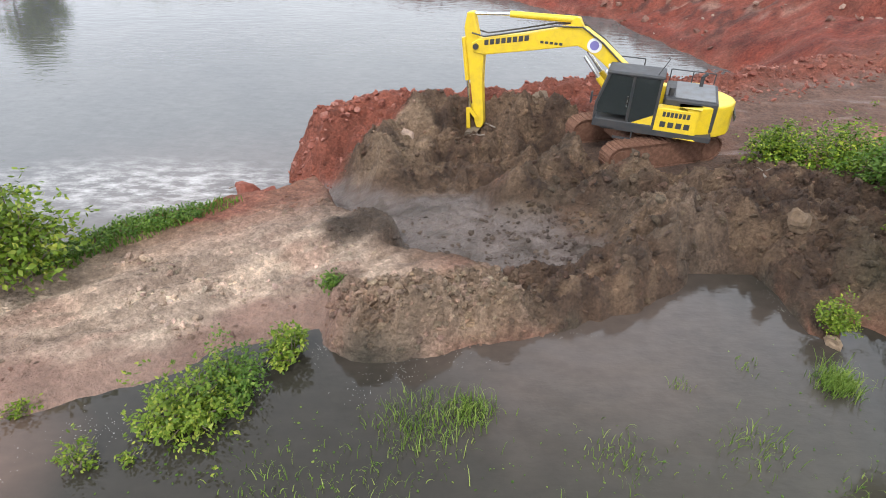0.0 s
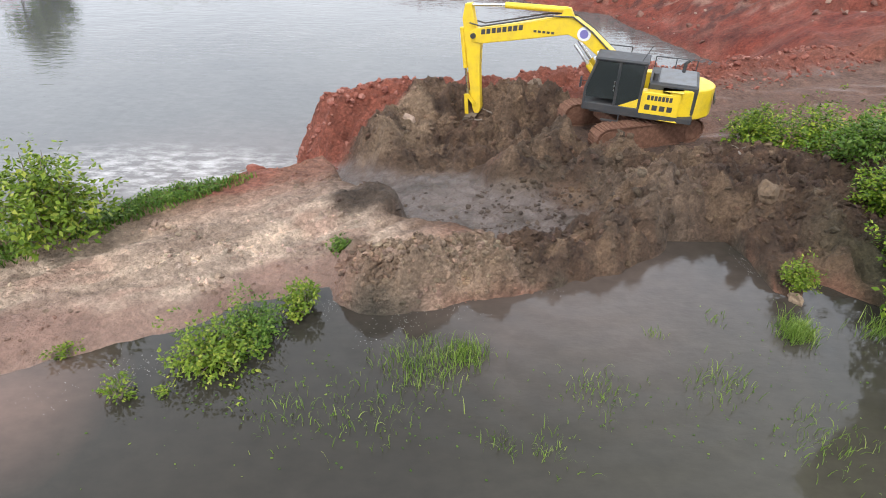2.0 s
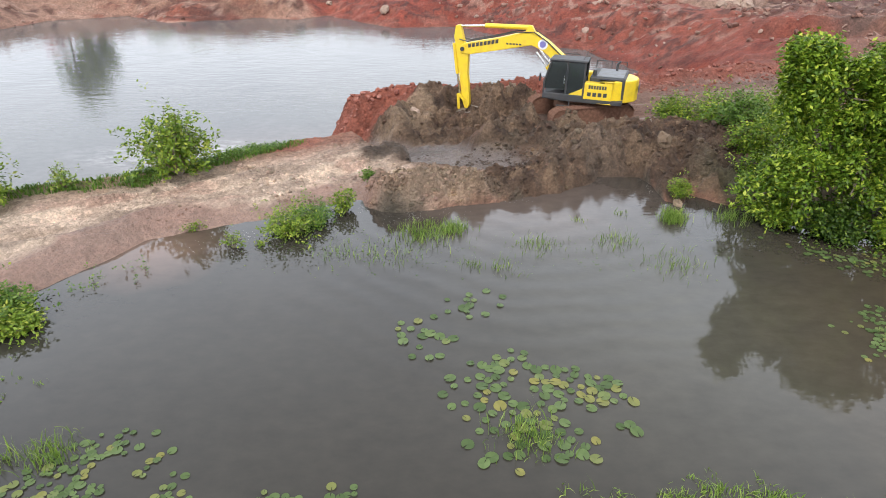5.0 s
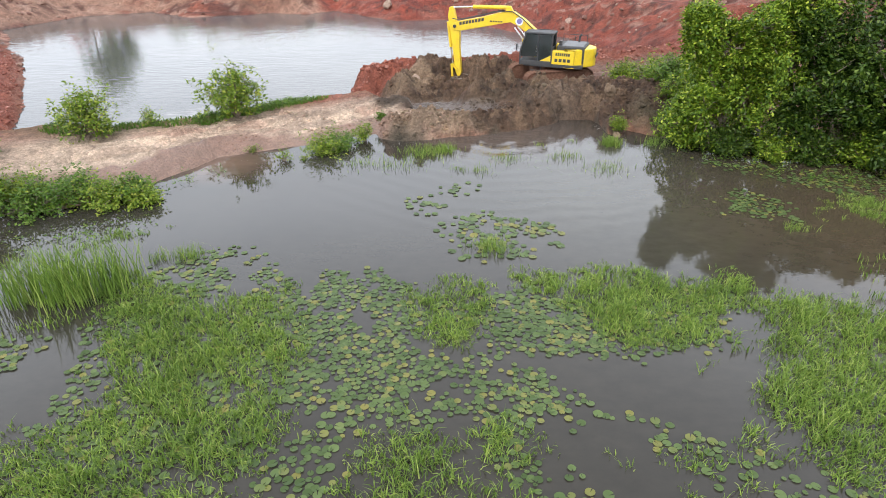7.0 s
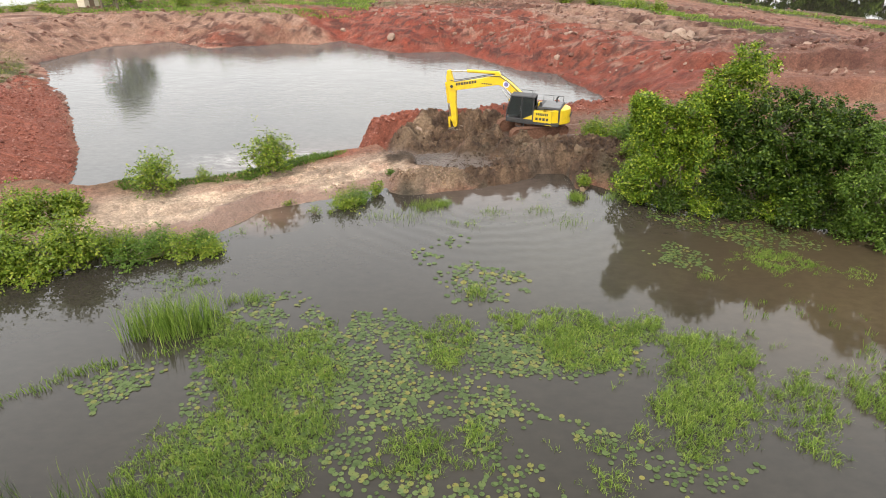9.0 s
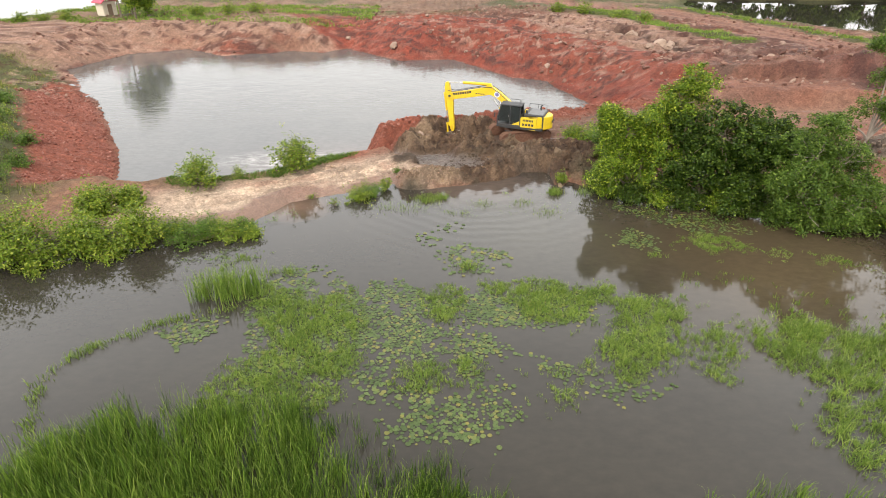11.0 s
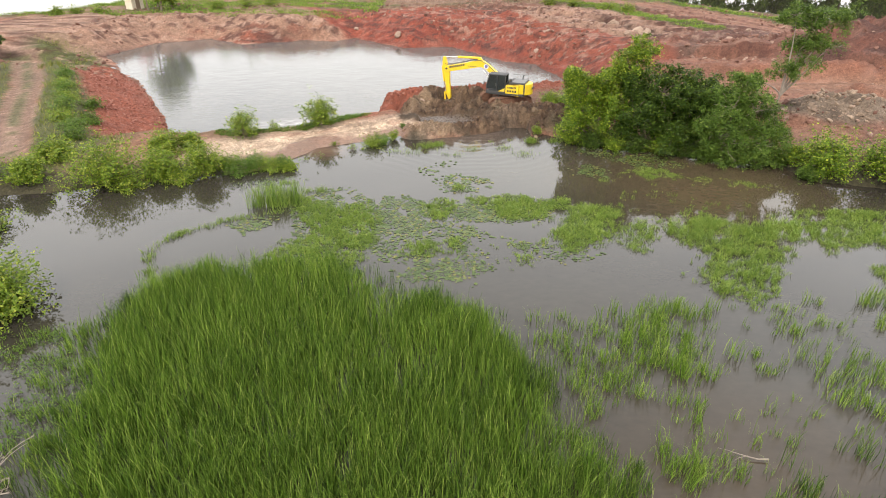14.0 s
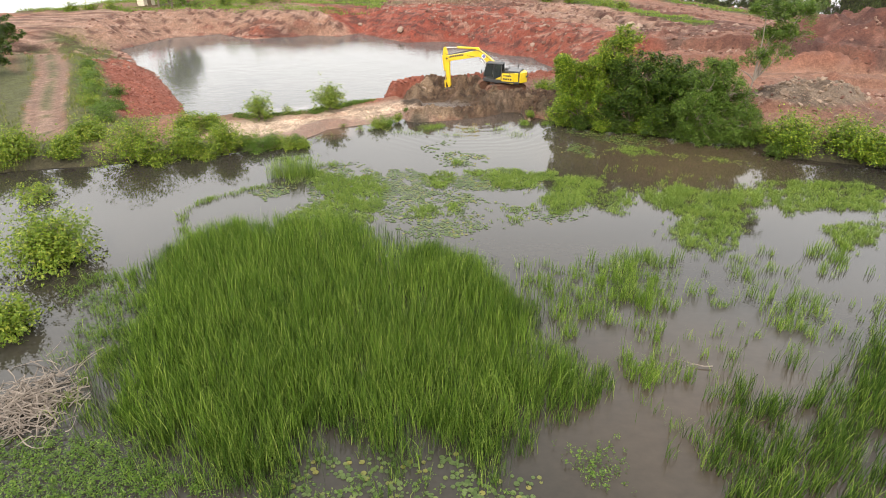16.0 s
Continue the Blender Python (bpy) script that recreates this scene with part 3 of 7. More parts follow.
    h = np.where(inland < -0.5, np.maximum(south * 0.55 - 0.05, -0.75), h)
    near = step(32, 26, y)
    # red rubble along the pond
    crest = along(RED_CREST, x, y)
    k = step(2.6, 1.7, crest + 0.7 * fbm(x * 0.9, y * 0.9, 61)) * step(-6.9, -6.4, x)
    red_face = k * near
    tint(RED, k * near)
    bank = np.maximum(0, 1 - crest / 2.3)
    h = np.where(out_pond > 0, np.maximum(h, np.minimum(POND_LEVEL + 2.2 * out_pond, -2.6 + 3.6 * np.minimum(bank * 1.15, 0.93))), h)
    h += k * near * 0.16 * fbm(x * 1.8, y * 1.8, 62, 4)
    face = step(0.2, 1.0, out_pond) * step(4.5, 2.5, out_pond) * step(24, 18, y) * step(-4.8, -6, x) * step(14.5, 12, y)
    tint((0.12, 0.11, 0.05), face * 0.5)
    kk = step(1.1, 0.5, along([(-7.0, 12.6), (-6.2, 13.3), (-5.8, 13.9)], x, y) + 0.5 * fbm(x * 1.5, y * 1.5, 63))
    tint((0.30, 0.115, 0.075), kk * 0.9)
    # the dug cut: muddy floor that drains into the pond
    pit = inside(PIT, x, y) + 0.30 * fbm(x * 1.6, y * 1.6, 71, 5)
    k = step(-0.75, 0.05, pit)
    fall = np.interp(x + 0.4 * (13 - y), [-9.5, -8.0, -4.7, -1.5, 4.2], [-2.62, -2.5, -1.15, -0.42, -0.15])
    floor = fall + 0.05 * fbm(x * 2.5, y * 2.5, 72) + 0.20 * np.maximum(0, lumps(x * 2.2, y * 2.2, 73) - 0.4) + 0.06 * lumps(x * 6, y * 6, 78) + 0.16 * lumps(x * 3.5, y * 3.5, 76) * step(1.0, 4.0, x)
    flume = step(0.7, 0.3, along(FLUME, x, y) + 0.3 * fbm(x * 1.5, y * 1.5, 74))
    h = h * (1 - np.maximum(k, flume)) + floor * np.maximum(k, flume)
    tint(MUD, step(-1.6, -0.3, pit) * step(-4.2, -2.6, x))
    tint(RED, red_face * step(1.2, 0.2, x + 0.6 * fbm(x, y, 75)) * (1 - np.maximum(k, flume)))
    tint((0.130, 0.102, 0.088), np.maximum(step(-0.35, 0.05, pit), flume))
    tint((0.075, 0.057, 0.044), step(-0.3, 0.1, pit) * step(0.0, 0.3, fbm(x * 1.3, y * 1.6, 77, 5)) * 0.8)
    dull(np.maximum(step(-0.35, 0.0, pit), flume), 0.85)
    # dark walls and spoil round the cut
    wall = along(DARK_WALL, x, y)
    k = np.exp(-(wall / 1.9) ** 2) * (1 - flume)
    h = h * (1 - k * 0.75) + (0.55 + 0.55 * fbm(x * 1.1, y * 1.1, 81, 6) + 0.14 * fbm(x * 5, y * 5, 99, 3) - 0.10 * wall) * k * 0.75
    k = step(2.6, 1.5, wall + 0.5 * fbm(x, y, 82)) * (1 - flume) * step(1.6, 2.3, crest + 0.4 * fbm(x * 1.5, y * 1.5, 83))
    tint(MUD, k)
    rough = k.copy()
    tint((0.155, 0.104, 0.066), k * step(0.0, 0.35, fbm(x * 0.8, y * 0.8, 84)) * 0.8)
    slope_in = step(21.0, 20.2, y) * step(15.0, 16.0, y) * step(-2.2, -0.8, x) * step(5.2, 4.2, x)
    face_y = 18.7 + 0.5 * fbm(x * 0.8, x * 0 + 3, 87)
    ramp_up = -0.5 + 0.07 * (y - 15.6) + 1.25 * step(face_y - 0.5, face_y + 1.7, y)
    h = h * (1 - slope_in) + slope_in * (ramp_up + 0.36 * fbm(x * 1.3, y * 1.3, 85, 6) + 0.12 * fbm(x * 5, y * 5, 99, 3))
    dig = step(1.3, 0.5, np.hypot(x - 1.35, y - 19.3))
    h = h * (1 - dig) + dig * np.minimum(h, -0.25 + 0.1 * fbm(x * 2, y * 2, 86))
    tint(MUD, slope_in)
    tint((0.19, 0.125, 0.080), slope_in * step(-0.1, 0.3, fbm(x * 1.2, y * 1.2, 88, 5)) * 0.8)
    rough = np.maximum(rough, 0.7 * slope_in)
    k = step(1.3, 0.3, along(SPUR, x, y) + 0.3 * fbm(x, y, 89))
    h = np.maximum(h, h * (1 - k) + k * (0.35 + 0.25 * (y - 14)))
    tint((0.115, 0.078, 0.050), k)
    rough = np.maximum(rough, k)
    k = step(0.95, 0.3, along(KNOLL, x, y) + 0.3 * fbm(x * 1.5, y * 1.5, 90))
    h = np.maximum(h, h * (1 - k) + k * 0.80)
    tint((0.090, 0.064, 0.045), k)
    rough = np.maximum(rough, 0.35 * k)
    tint((0.27, 0.19, 0.125), step(1.3, 0.5, along([(-1.9, 17.2), (-1.2, 18.8)], x, y) + 0.6 * fbm(x * 1.5, y * 1.5, 118)) * 0.85)
    k = step(1.25, 0.55, along(FRONT_MOUND, x, y) + 0.25 * fbm(x * 1.4, y * 1.4, 91))
    h = np.maximum(h, h * (1 - k) + k * (0.60 + 0.42 * fbm(x * 1.7, y * 1.7, 92, 6) + 0.10 * fbm(x * 6, y * 6, 99, 2)))
    rough = np.maximum(rough, k)
    tint(TAN, k)
    tint((0.31, 0.22, 0.15), k * 0.8)
    tint((0.42, 0.30, 0.21), k * step(-0.05, 0.3, fbm(x * 1.8, y * 1.8, 98)) * 0.75)
    tint(MUD, k * step(1.8, 3.0, x + 0.8 * fbm(x, y, 93)) * 0.7)
    heap = along(EAST_HEAP, x, y)
    k = step(2.8, 1.0, heap + 0.6 * fbm(x * 0.8, y * 0.8, 94)) * step(-0.1, 0.9, inland) * step(0.05, -0.95, pit)
    h = np.maximum(h, h * (1 - k) + k * (0.95 + 0.85 * fbm(x * 1.0, y * 1.0, 95, 6) + 0.16 * fbm(x * 4.5, y * 4.5, 99, 3)))
    k = step(4.2, 2.8, heap + 0.5 * fbm(x, y, 96)) * (1 - step(-0.45, 0.0, pit))
    tint(MUD, k)
    rough = np.maximum(rough, k * step(-0.1, 0.4, inland))
    tint((0.125, 0.088, 0.058), k * step(0.0, 0.3, fbm(x * 0.9 + 4, y * 0.9, 97, 5)) * 0.85)
    tint(TAN, k * np.exp(-((x - 6.4) ** 2 + (y - 11.9) ** 2) / 1.8) * 0.9)
    tint((0.15, 0.078, 0.048), k * np.exp(-((x - 9.0) ** 2 + (y - 13.9) ** 2) / 0.8) * 0.8)
    spit = np.exp(-((x - 8.75) ** 2 / 0.25 + (y - 9.6) ** 2 / 1.6))
    h = np.where(spit > 0.02, np.maximum(h, -0.3 + 0.75 * spit), h)
    tint(MUD, step(0.2, 0.5, spit))
    # crumbled clods on all that was dug
    rough = np.maximum(rough, 0.5 * red_face)
    rough = rough * step(-0.2, -0.7, pit)
    wx_, wy_ = x + 0.25 * fbm(x * 2, y * 2, 105), y + 0.25 * fbm(x * 2 + 9, y * 2, 106)
    h += rough * (0.70 * (lumps(wx_ * 0.8, wy_ * 0.8, 107) - 0.4) + 0.34 * (lumps(wx_ * 2.0, wy_ * 2.0, 108) - 0.35) + 0.16 * lumps(wx_ * 5.0, wy_ * 5.0, 109) + 0.14 * fbm(x * 3, y * 3, 117, 4))
    h += rough * 0.42 * (0.20 - np.abs(fbm(wx_ * 1.3, wy_ * 1.3, 119, 5)) * 2.0)
    tint((0.062, 0.037, 0.024), rough * (1 - red_face) * step(0.02, 0.26, fbm(x * 1.1 + 31, y * 1.3, 133, 5)) * step(11.0, 11.6, y + 0.9 * x) * 0.75)
    tint((0.215, 0.142, 0.088), rough * (1 - red_face) * step(0.10, 0.32, fbm(x * 1.4 + 47, y * 1.5, 134, 5)) * 0.7)
    h += step(-14, -12, x) * step(14, 12, x) * near * step(0.2, 0.7, inland) * step(-0.4, -0.8, pit) * (0.03 * (lumps(x * 5, y * 5, 110) - 0.3) + 0.02 * fbm(x * 8, y * 8, 116, 2))
    # bench under the digger and the track that leads away east
    rd = along(ROAD_E, x, y)
    k = step(3.2, 2.0, rd) * step(5.0, 6.5, x)
    h = h * (1 - k) + (0.42 + 0.03 * fbm(x * 2, y * 2, 101) - 0.10 * np.exp(-((np.abs(rd) - 0.9) / 0.3) ** 2)) * k
    tint((0.185, 0.105, 0.075), k * step(9, 11, x))
    tint(MUD, k * step(11, 9, x) * 0.8)
    dull(k * step(0.2, 0.5, fbm(x * 0.5, y * 2, 102)), 0.6)
    k = step(2.9, 2.3, np.hypot(x - 6.9, y - 17.7))
    h = h * (1 - k) + (0.40 + 0.05 * fbm(x * 2, y * 2, 104)) * k
    tint((0.13, 0.08, 0.058), k * 0.8)
    # wet verge along the wetland
    k = step(1.9, 1.0, inland - 1.6 * step(-7.0, -10.5, x) + 0.9 * fbm(x * 0.5, y, 103)) * step(-20, -14, x) * step(-1.4, -2.6, x)
    tint((0.235, 0.140, 0.105), k * 0.9)
    dull(k, 0.55)
    # western haul track, berm and rubble slope
    g = inside(GRAVEL, x, y) + 0.6 * fbm(x * 0.5, y * 0.5, 111)
    k = step(-0.5, 0.7, g)
    h = np.where(k > 0, np.maximum(h, h + k * (0.35 + 0.3 * fbm(x * 0.5, y * 0.5, 112, 5))), h)
    tint(RED, k)
    west = step(-22, -28, x) * step(90, 70, y)
    rw = along(RUTS_W, x, y)
    tint(GREEN, west * (1 - k) * step(0.8, 2.2, out_pond) * step(9.0, 5.0, along(BERM_W, x, y) - 7 * step(26, 10, y) - 14 * step(0, 2, -30 - 0.9 * (y - 4) - x)) * step(1.3, 1.9, rw + 0.7 * fbm(x * 0.3, y * 0.3, 113)))
    tint((0.34, 0.225, 0.17), west * step(1.75, 1.25, rw + 0.5 * fbm(x * 0.4, y * 0.4, 114)))
    tint(GREEN, west * step(0.7, 0.3, rw) * step(-0.25, 0.1, fbm(x * 0.3, y * 0.3, 115)) * 0.8)
    tint((0.17, 0.095, 0.072), west * np.exp(-((np.abs(rw) - 0.95) / 0.35) ** 2) * 0.6)
    h += west * step(3.0, 2.2, rw) * (-0.10 * np.exp(-((np.abs(rw) - 0.95) / 0.4) ** 2))
    bw = along(BERM_W, x, y)
    h += west * 0.55 * np.exp(-(bw / 2.0) ** 2)
    tint((0.22, 0.095, 0.066), step(24, 34, x) * step(40, 46, y) * step(84, 70, y) * step(-0.2, 0.15, fbm(x * 0.09, y * 0.14, 146)) * 0.8)
    # eroded rims and heaps round the quarry pond
    for mx, my, rx, ry, mh, soil, seed in ((-42, 73.5, 9, 3.6, 0.9, CLAY, 1), (-23.5, 72.5, 7.5, 4.2, 1.8, CLAY, 2), (-55, 62, 4.5, 7, 0.8, (0.24, 0.115, 0.08), 3), (-9, 66.8, 7, 2.6, 1.2, (0.20, 0.08, 0.058), 4), (3, 67, 6, 2.4, 0.9, CLAY, 5),
                                           (20, 52, 4.5, 4.0, 1.5, (0.17, 0.055, 0.04), 6), (29, 57, 6.5, 4.0, 1.5, CLAY, 7), (10, 88, 11, 4, 2.4, (0.24, 0.10, 0.07), 8), (26, 78, 9, 3.4, 1.8, CLAY, 9), (44, 52, 9, 3.0, 1.5, (0.14, 0.075, 0.06), 10),
                                           (30, 42, 5, 3.5, 1.0, (0.15, 0.06, 0.048), 11), (52, 33, 9, 4.5, 1.8, (0.17, 0.066, 0.048), 12), (44, 24, 7, 3, 1.2, (0.15, 0.062, 0.048), 13), (-34, 78, 8, 3, 0.6, (0.20, 0.125, 0.09), 14), (14, 74, 5, 3, 1.2, (0.17, 0.06, 0.044), 15)):
        q = ((x - mx) / rx) ** 2 + ((y - my) / ry) ** 2 + 0.55 * fbm(x * 0.3, y * 0.3, 150 + seed, 5)
        k = step(1.25, 0.25, q) * step(0.2, 1.6, out_pond)
        rill = 0.5 * mh * (0.35 - np.abs(fbm(x * 0.55, y * 0.35, 170 + seed, 5)) * 1.6) + 0.45 * (lumps(x * 0.7, y * 0.5, 190 + seed) - 0.3)
        h += k * (mh * 0.42 + 0.75 * rill + 0.35 * mh * (0.4 - np.abs(fbm(x * 1.1, y * 0.55, 210 + seed, 4)) * 2.0))
        tint(soil, step(1.3, 0.7, q) * step(-0.2, 0.6, out_pond) * 0.75)
        tint((0.20, 0.070, 0.046), k * step(0.05, 0.3, fbm(x * 0.8, y * 0.4, 230 + seed, 4)) * 0.7)
    # quarry floor: pale terrace, red slope, purple-brown spoil, tan far bank
    for zone, soil, much, seed in (([(18, 48), (24, 44), (33, 46), (36, 60), (34, 80), (26, 90), (14, 80), (12, 66)], (0.43, 0.27, 0.20), 0.7, 1), ([(36, 48), (40, 29), (60, 25), (78, 34), (76, 52), (58, 50), (50, 62), (42, 62)], (0.150, 0.072, 0.058), 0.75, 2),
                                   ([(-8, 66), (2, 57), (12, 47), (19, 33), (29, 33), (29, 46), (22, 60), (13, 76), (0, 88), (-18, 84)], (0.30, 0.072, 0.043), 0.88, 3), ([(-75, 58), (-54, 52), (-44, 72), (-26, 72), (-14, 76), (-20, 84), (-75, 82)], (0.36, 0.225, 0.165), 0.7, 4), ([(28, 14), (50, 16), (48, 28), (30, 27)], (0.36, 0.165, 0.105), 0.8, 5)):
        d = inside(zone, x, y) + 1.8 * fbm(x * 0.25, y * 0.35, 250 + seed, 5)
        tint(soil, step(-0.6, 0.8, d) * step(-0.2, 0.6, out_pond) * much)
    # dark red haul road, cut, pale rims
    k = step(6.5, 4.0, along(RED_ROAD, x, y) + 1.6 * fbm(x * 0.2, y * 0.2, 121)) * step(27, 33, y) * step(-0.4, 0.8, out_pond)
    tint((0.275, 0.060, 0.035), k * 0.95)
    road_k = k
    lane = along(RED_ROAD, x, y)
    tint((0.150, 0.036, 0.025), k * step(0.35, 0.7, np.sin(lane * 2.1 + 2.0 * fbm(x * 0.12, y * 0.12, 126))) * 0.65)
    tint((0.33, 0.13, 0.09), k * step(0.1, 0.3, fbm(x * 0.5, y * 0.9, 127, 5)) * 0.55)
    h = h * (1 - 0.6 * k) + k * (0.6 * np.minimum(level, rise) + 0.10 * np.sin(lane * 2.1))
    k = step(3.0, 1.2, along(TRENCH, x, y) + 0.8 * fbm(x * 0.3, y * 0.3, 122))
    h -= 1.9 * k
    tint((0.105, 0.060, 0.044), k)
    tint((0.36, 0.215, 0.16), step(4.6, 3.4, along(TRENCH, x, y) + 0.8 * fbm(x * 0.5, y * 0.5, 128)) * (1 - k) * step(-0.1, 0.2, fbm(x * 0.6, y * 0.6, 129)) * 0.8)
    hl = along(HAUL, x, y)
    haul = step(5.4, 3.4, hl + 1.0 * fbm(x * 0.2, y * 0.2, 125))
    broken = step(34, 42, y) * step(0.6, 2.0, out_pond)
    tint((0.45, 0.30, 0.235), broken * (1 - 0.8 * road_k) * step(0.18, 0.25, fbm(x * 0.7 + 61, y * 1.2, 135, 5)) * 0.6)
    tint((0.085, 0.034, 0.026), broken * step(0.17, 0.25, fbm(x * 0.8 + 71, y * 1.4, 136, 5)) * 0.75)
    h += broken * (1 - 0.7 * road_k) * (0.30 * step(0.0, 0.05, fbm(x * 0.35 + 81, y * 0.8, 137, 5)) - 0.18 * step(0.10, 0.16, np.abs(fbm(x * 0.5 + 91, y * 0.9, 138, 4))))
    calm = step(36, 48, y) * step(0.0, 1.0, out_pond)
    h = np.where(h > 0.9, h - calm * (h - 0.9) * 0.62, h)
    far = step(80, 96, y + 0.10 * np.abs(x)) + step(80, 90, y) * step(-30, -40, x)
    far = np.clip(far, 0, 1)
    tint((0.24, 0.16, 0.11), far * 0.7)
    tint(GREEN, far * step(-0.1, 0.15, fbm(x * 0.06, y * 0.08, 123)))
    tint(GREEN, step(90, 130, np.hypot(x, y - 20)))
    tint(GREEN, step(3.4, 1.8, along(VERGE, x, y) + 1.6 * fbm(x * 0.25, y * 0.25, 124)) * 0.9)
    tint(GREEN, step(8.4, 6.8, hl + 1.2 * fbm(x * 0.2, y * 0.2, 152)) * step(0, 2, x - 47 + 0.4 * (y - 81)) * 0.9)
    tint((0.33, 0.165, 0.115), haul)
    tint((0.19, 0.085, 0.060), haul * step(0.2, 0.7, np.sin(hl * 3.0 + 1.5 * fbm(x * 0.15, y * 0.15, 153))) * 0.7)
    h = h * (1 - 0.8 * haul) + 0.8 * haul * 0.9
    for pool in (POND_NE, POND_NW):
        d = inside(pool, x, y) + 1.0 * fbm(x * 0.2, y * 0.2, 131)
        h = h * (1 - step(-2.5, 0.5, d)) + (-0.7) * step(-2.5, 0.5, d)
        tint(GREEN, step(-6, -1, d))
    # the east side beyond the trees: spoil heaps and a red floor
    east = step(24, 30, x) * step(50, 44, y) * step(1.0, 3.0, inland)
    tint((0.25, 0.098, 0.066), east * 0.4)
    tint((0.33, 0.185, 0.13), 0.6 * east * step(0.05, 0.3, fbm(x * 0.13, y * 0.2, 144)))
    tint(GREY, east * step(0.1, 0.35, fbm(x * 0.2 + 5, y * 0.25, 145)) * 0.4)
    h += east * (0.4 + 0.9 * np.maximum(0, fbm(x * 0.12, y * 0.12, 141, 5)))
    k = step(2.6, 1.6, rd + 0.5 * fbm(x * 0.3, y * 0.3, 147)) * step(20, 25, x)
    h = h * (1 - 0.8 * k) + 0.5 * 0.8 * k
    tint((0.36, 0.195, 0.135), k)
    tint((0.22, 0.115, 0.08), k * np.exp(-((rd - 0.9) / 0.3) ** 2) * 0.7)
    k = np.exp(-(((x - 35.0) / 4.6) ** 2 + ((y - 11.0) / 3.0) ** 2))
    h += 2.0 * k * (1 + 0.7 * fbm(x * 0.7, y * 0.7, 142) + 0.3 * lumps(x * 1.2, y * 1.2, 148))
    tint((0.25, 0.19, 0.145), step(0.2, 0.4, k))
    tint((0.12, 0.085, 0.062), step(0.2, 0.4, k) * step(0.0, 0.3, fbm(x * 0.9, y * 0.9, 154, 5)) * 0.8)
    k = np.exp(-(((x - 52) / 13) ** 2 + ((y - 33) / 6.5) ** 2))
    h += 2.8 * k * (0.7 + 0.9 * fbm(x * 0.3, y * 0.3, 143, 5) + 0.4 * lumps(x * 0.35, y * 0.35, 149))
    tint((0.18, 0.072, 0.052), step(0.2, 0.5, k) * 0.8)
    tint((0.30, 0.16, 0.12), step(0.2, 0.5, k) * step(0.1, 0.25, fbm(x * 0.5, y * 0.7, 151, 5)) * 0.5)
    tint((0.090, 0.042, 0.036), step(0.2, 0.5, k) * step(0.05, 0.2, fbm(x * 0.45 + 9, y * 0.6, 155, 5)) * 0.7)
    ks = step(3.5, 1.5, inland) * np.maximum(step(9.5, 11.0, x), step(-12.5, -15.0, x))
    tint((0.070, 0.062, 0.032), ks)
    col *= (1 - 0.15 * step(-10, 5, x) * np.maximum(step(22, 28, y), step(21, 26, x)))[..., None]
    deep = inland < -0.4
    h = np.where(deep, np.minimum(h, -0.12), h)
    tint(BED, step(0.1, -0.4, inland))
    return h, col, wet


def axis(*spans):
    return np.unique(np.concatenate([np.arange(a, b, s) for a, b, s in spans]).round(4))


gx = axis((-900, -150, 50), (-150, -60, 3.0), (-60, -16, 0.5), (-16, -12, 0.14), (-12, 12, 0.078), (12, 16, 0.14), (16, 45, 0.45), (45, 90, 0.7), (90, 120, 2.0), (120, 951, 50))
gy = axis((-900, -60, 60), (-60, -12, 3.0), (-12, 4, 0.5), (4, 7, 0.14), (7, 21, 0.078), (21, 24, 0.14), (24, 95, 0.5), (95, 180, 2.5), (180, 1500, 60))
GX, GY = np.meshgrid(gx, gy)
GH, GC, GW = ground_height(GX, GY)


def height_at(x, y):
    return ground_height(np.atleast_1d(np.asarray(x, float)), np.atleast_1d(np.asarray(y, float)))[0]


def grid_faces(nx, ny):
    i = (np.arange(ny - 1)[:, None] * nx + np.arange(nx - 1)[None, :]).ravel()
    return np.stack([i, i + 1, i + nx + 1, i + nx], 1)


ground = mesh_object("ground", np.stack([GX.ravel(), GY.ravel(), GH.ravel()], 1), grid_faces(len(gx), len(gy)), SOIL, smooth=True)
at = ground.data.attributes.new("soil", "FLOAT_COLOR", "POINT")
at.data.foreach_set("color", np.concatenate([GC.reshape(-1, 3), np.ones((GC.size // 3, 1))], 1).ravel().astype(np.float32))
at = ground.data.attributes.new("wet", "FLOAT", "POINT")
at.data.foreach_set("value", GW.ravel().astype(np.float32))
tagged(ground, "bare red and tan quarry soil with a muddy breached bank", "ground", kind="structure")

# ---- the waters ----
wx = axis((-900, -60, 60), (-60, 60, 0.5), (60, 901, 60))
wy = shore_y(wx) + 0.9
wy = np.minimum(wy, 10.9)
rows = [np.full_like(wx, -900.0), np.full_like(wx, -60.0), wy]
wv = np.concatenate([np.stack([wx, r, np.zeros_like(wx)], 1) for r in rows])
tagged(mesh_object("water", wv, grid_faces(len(wx), 3), WETLAND), "still brown wetland water with silt near the bank", "water", kind="structure")


def flat(name, x0, x1, y0, y1, z, material):
    return mesh_object(name, [(x0, y0, z), (x1, y0, z), (x1, y1, z), (x0, y1, z)], [(0, 1, 2, 3)], material)


tagged(flat("water", -60, 26, 8.5, 78, POND_LEVEL, POND), "pale grey quarry pond water with light ripples and foam", "water", kind="structure")
tagged(flat("water", 40, 400, 50, 300, -0.15, WETLAND), "far greenish pond beyond the haul track", "water", kind="structure")
tagged(flat("water", -400, -66, 62, 300, -0.15, POND), "far bright pond beyond the haul track", "water", kind="structure")

# ---- stones and clods ----


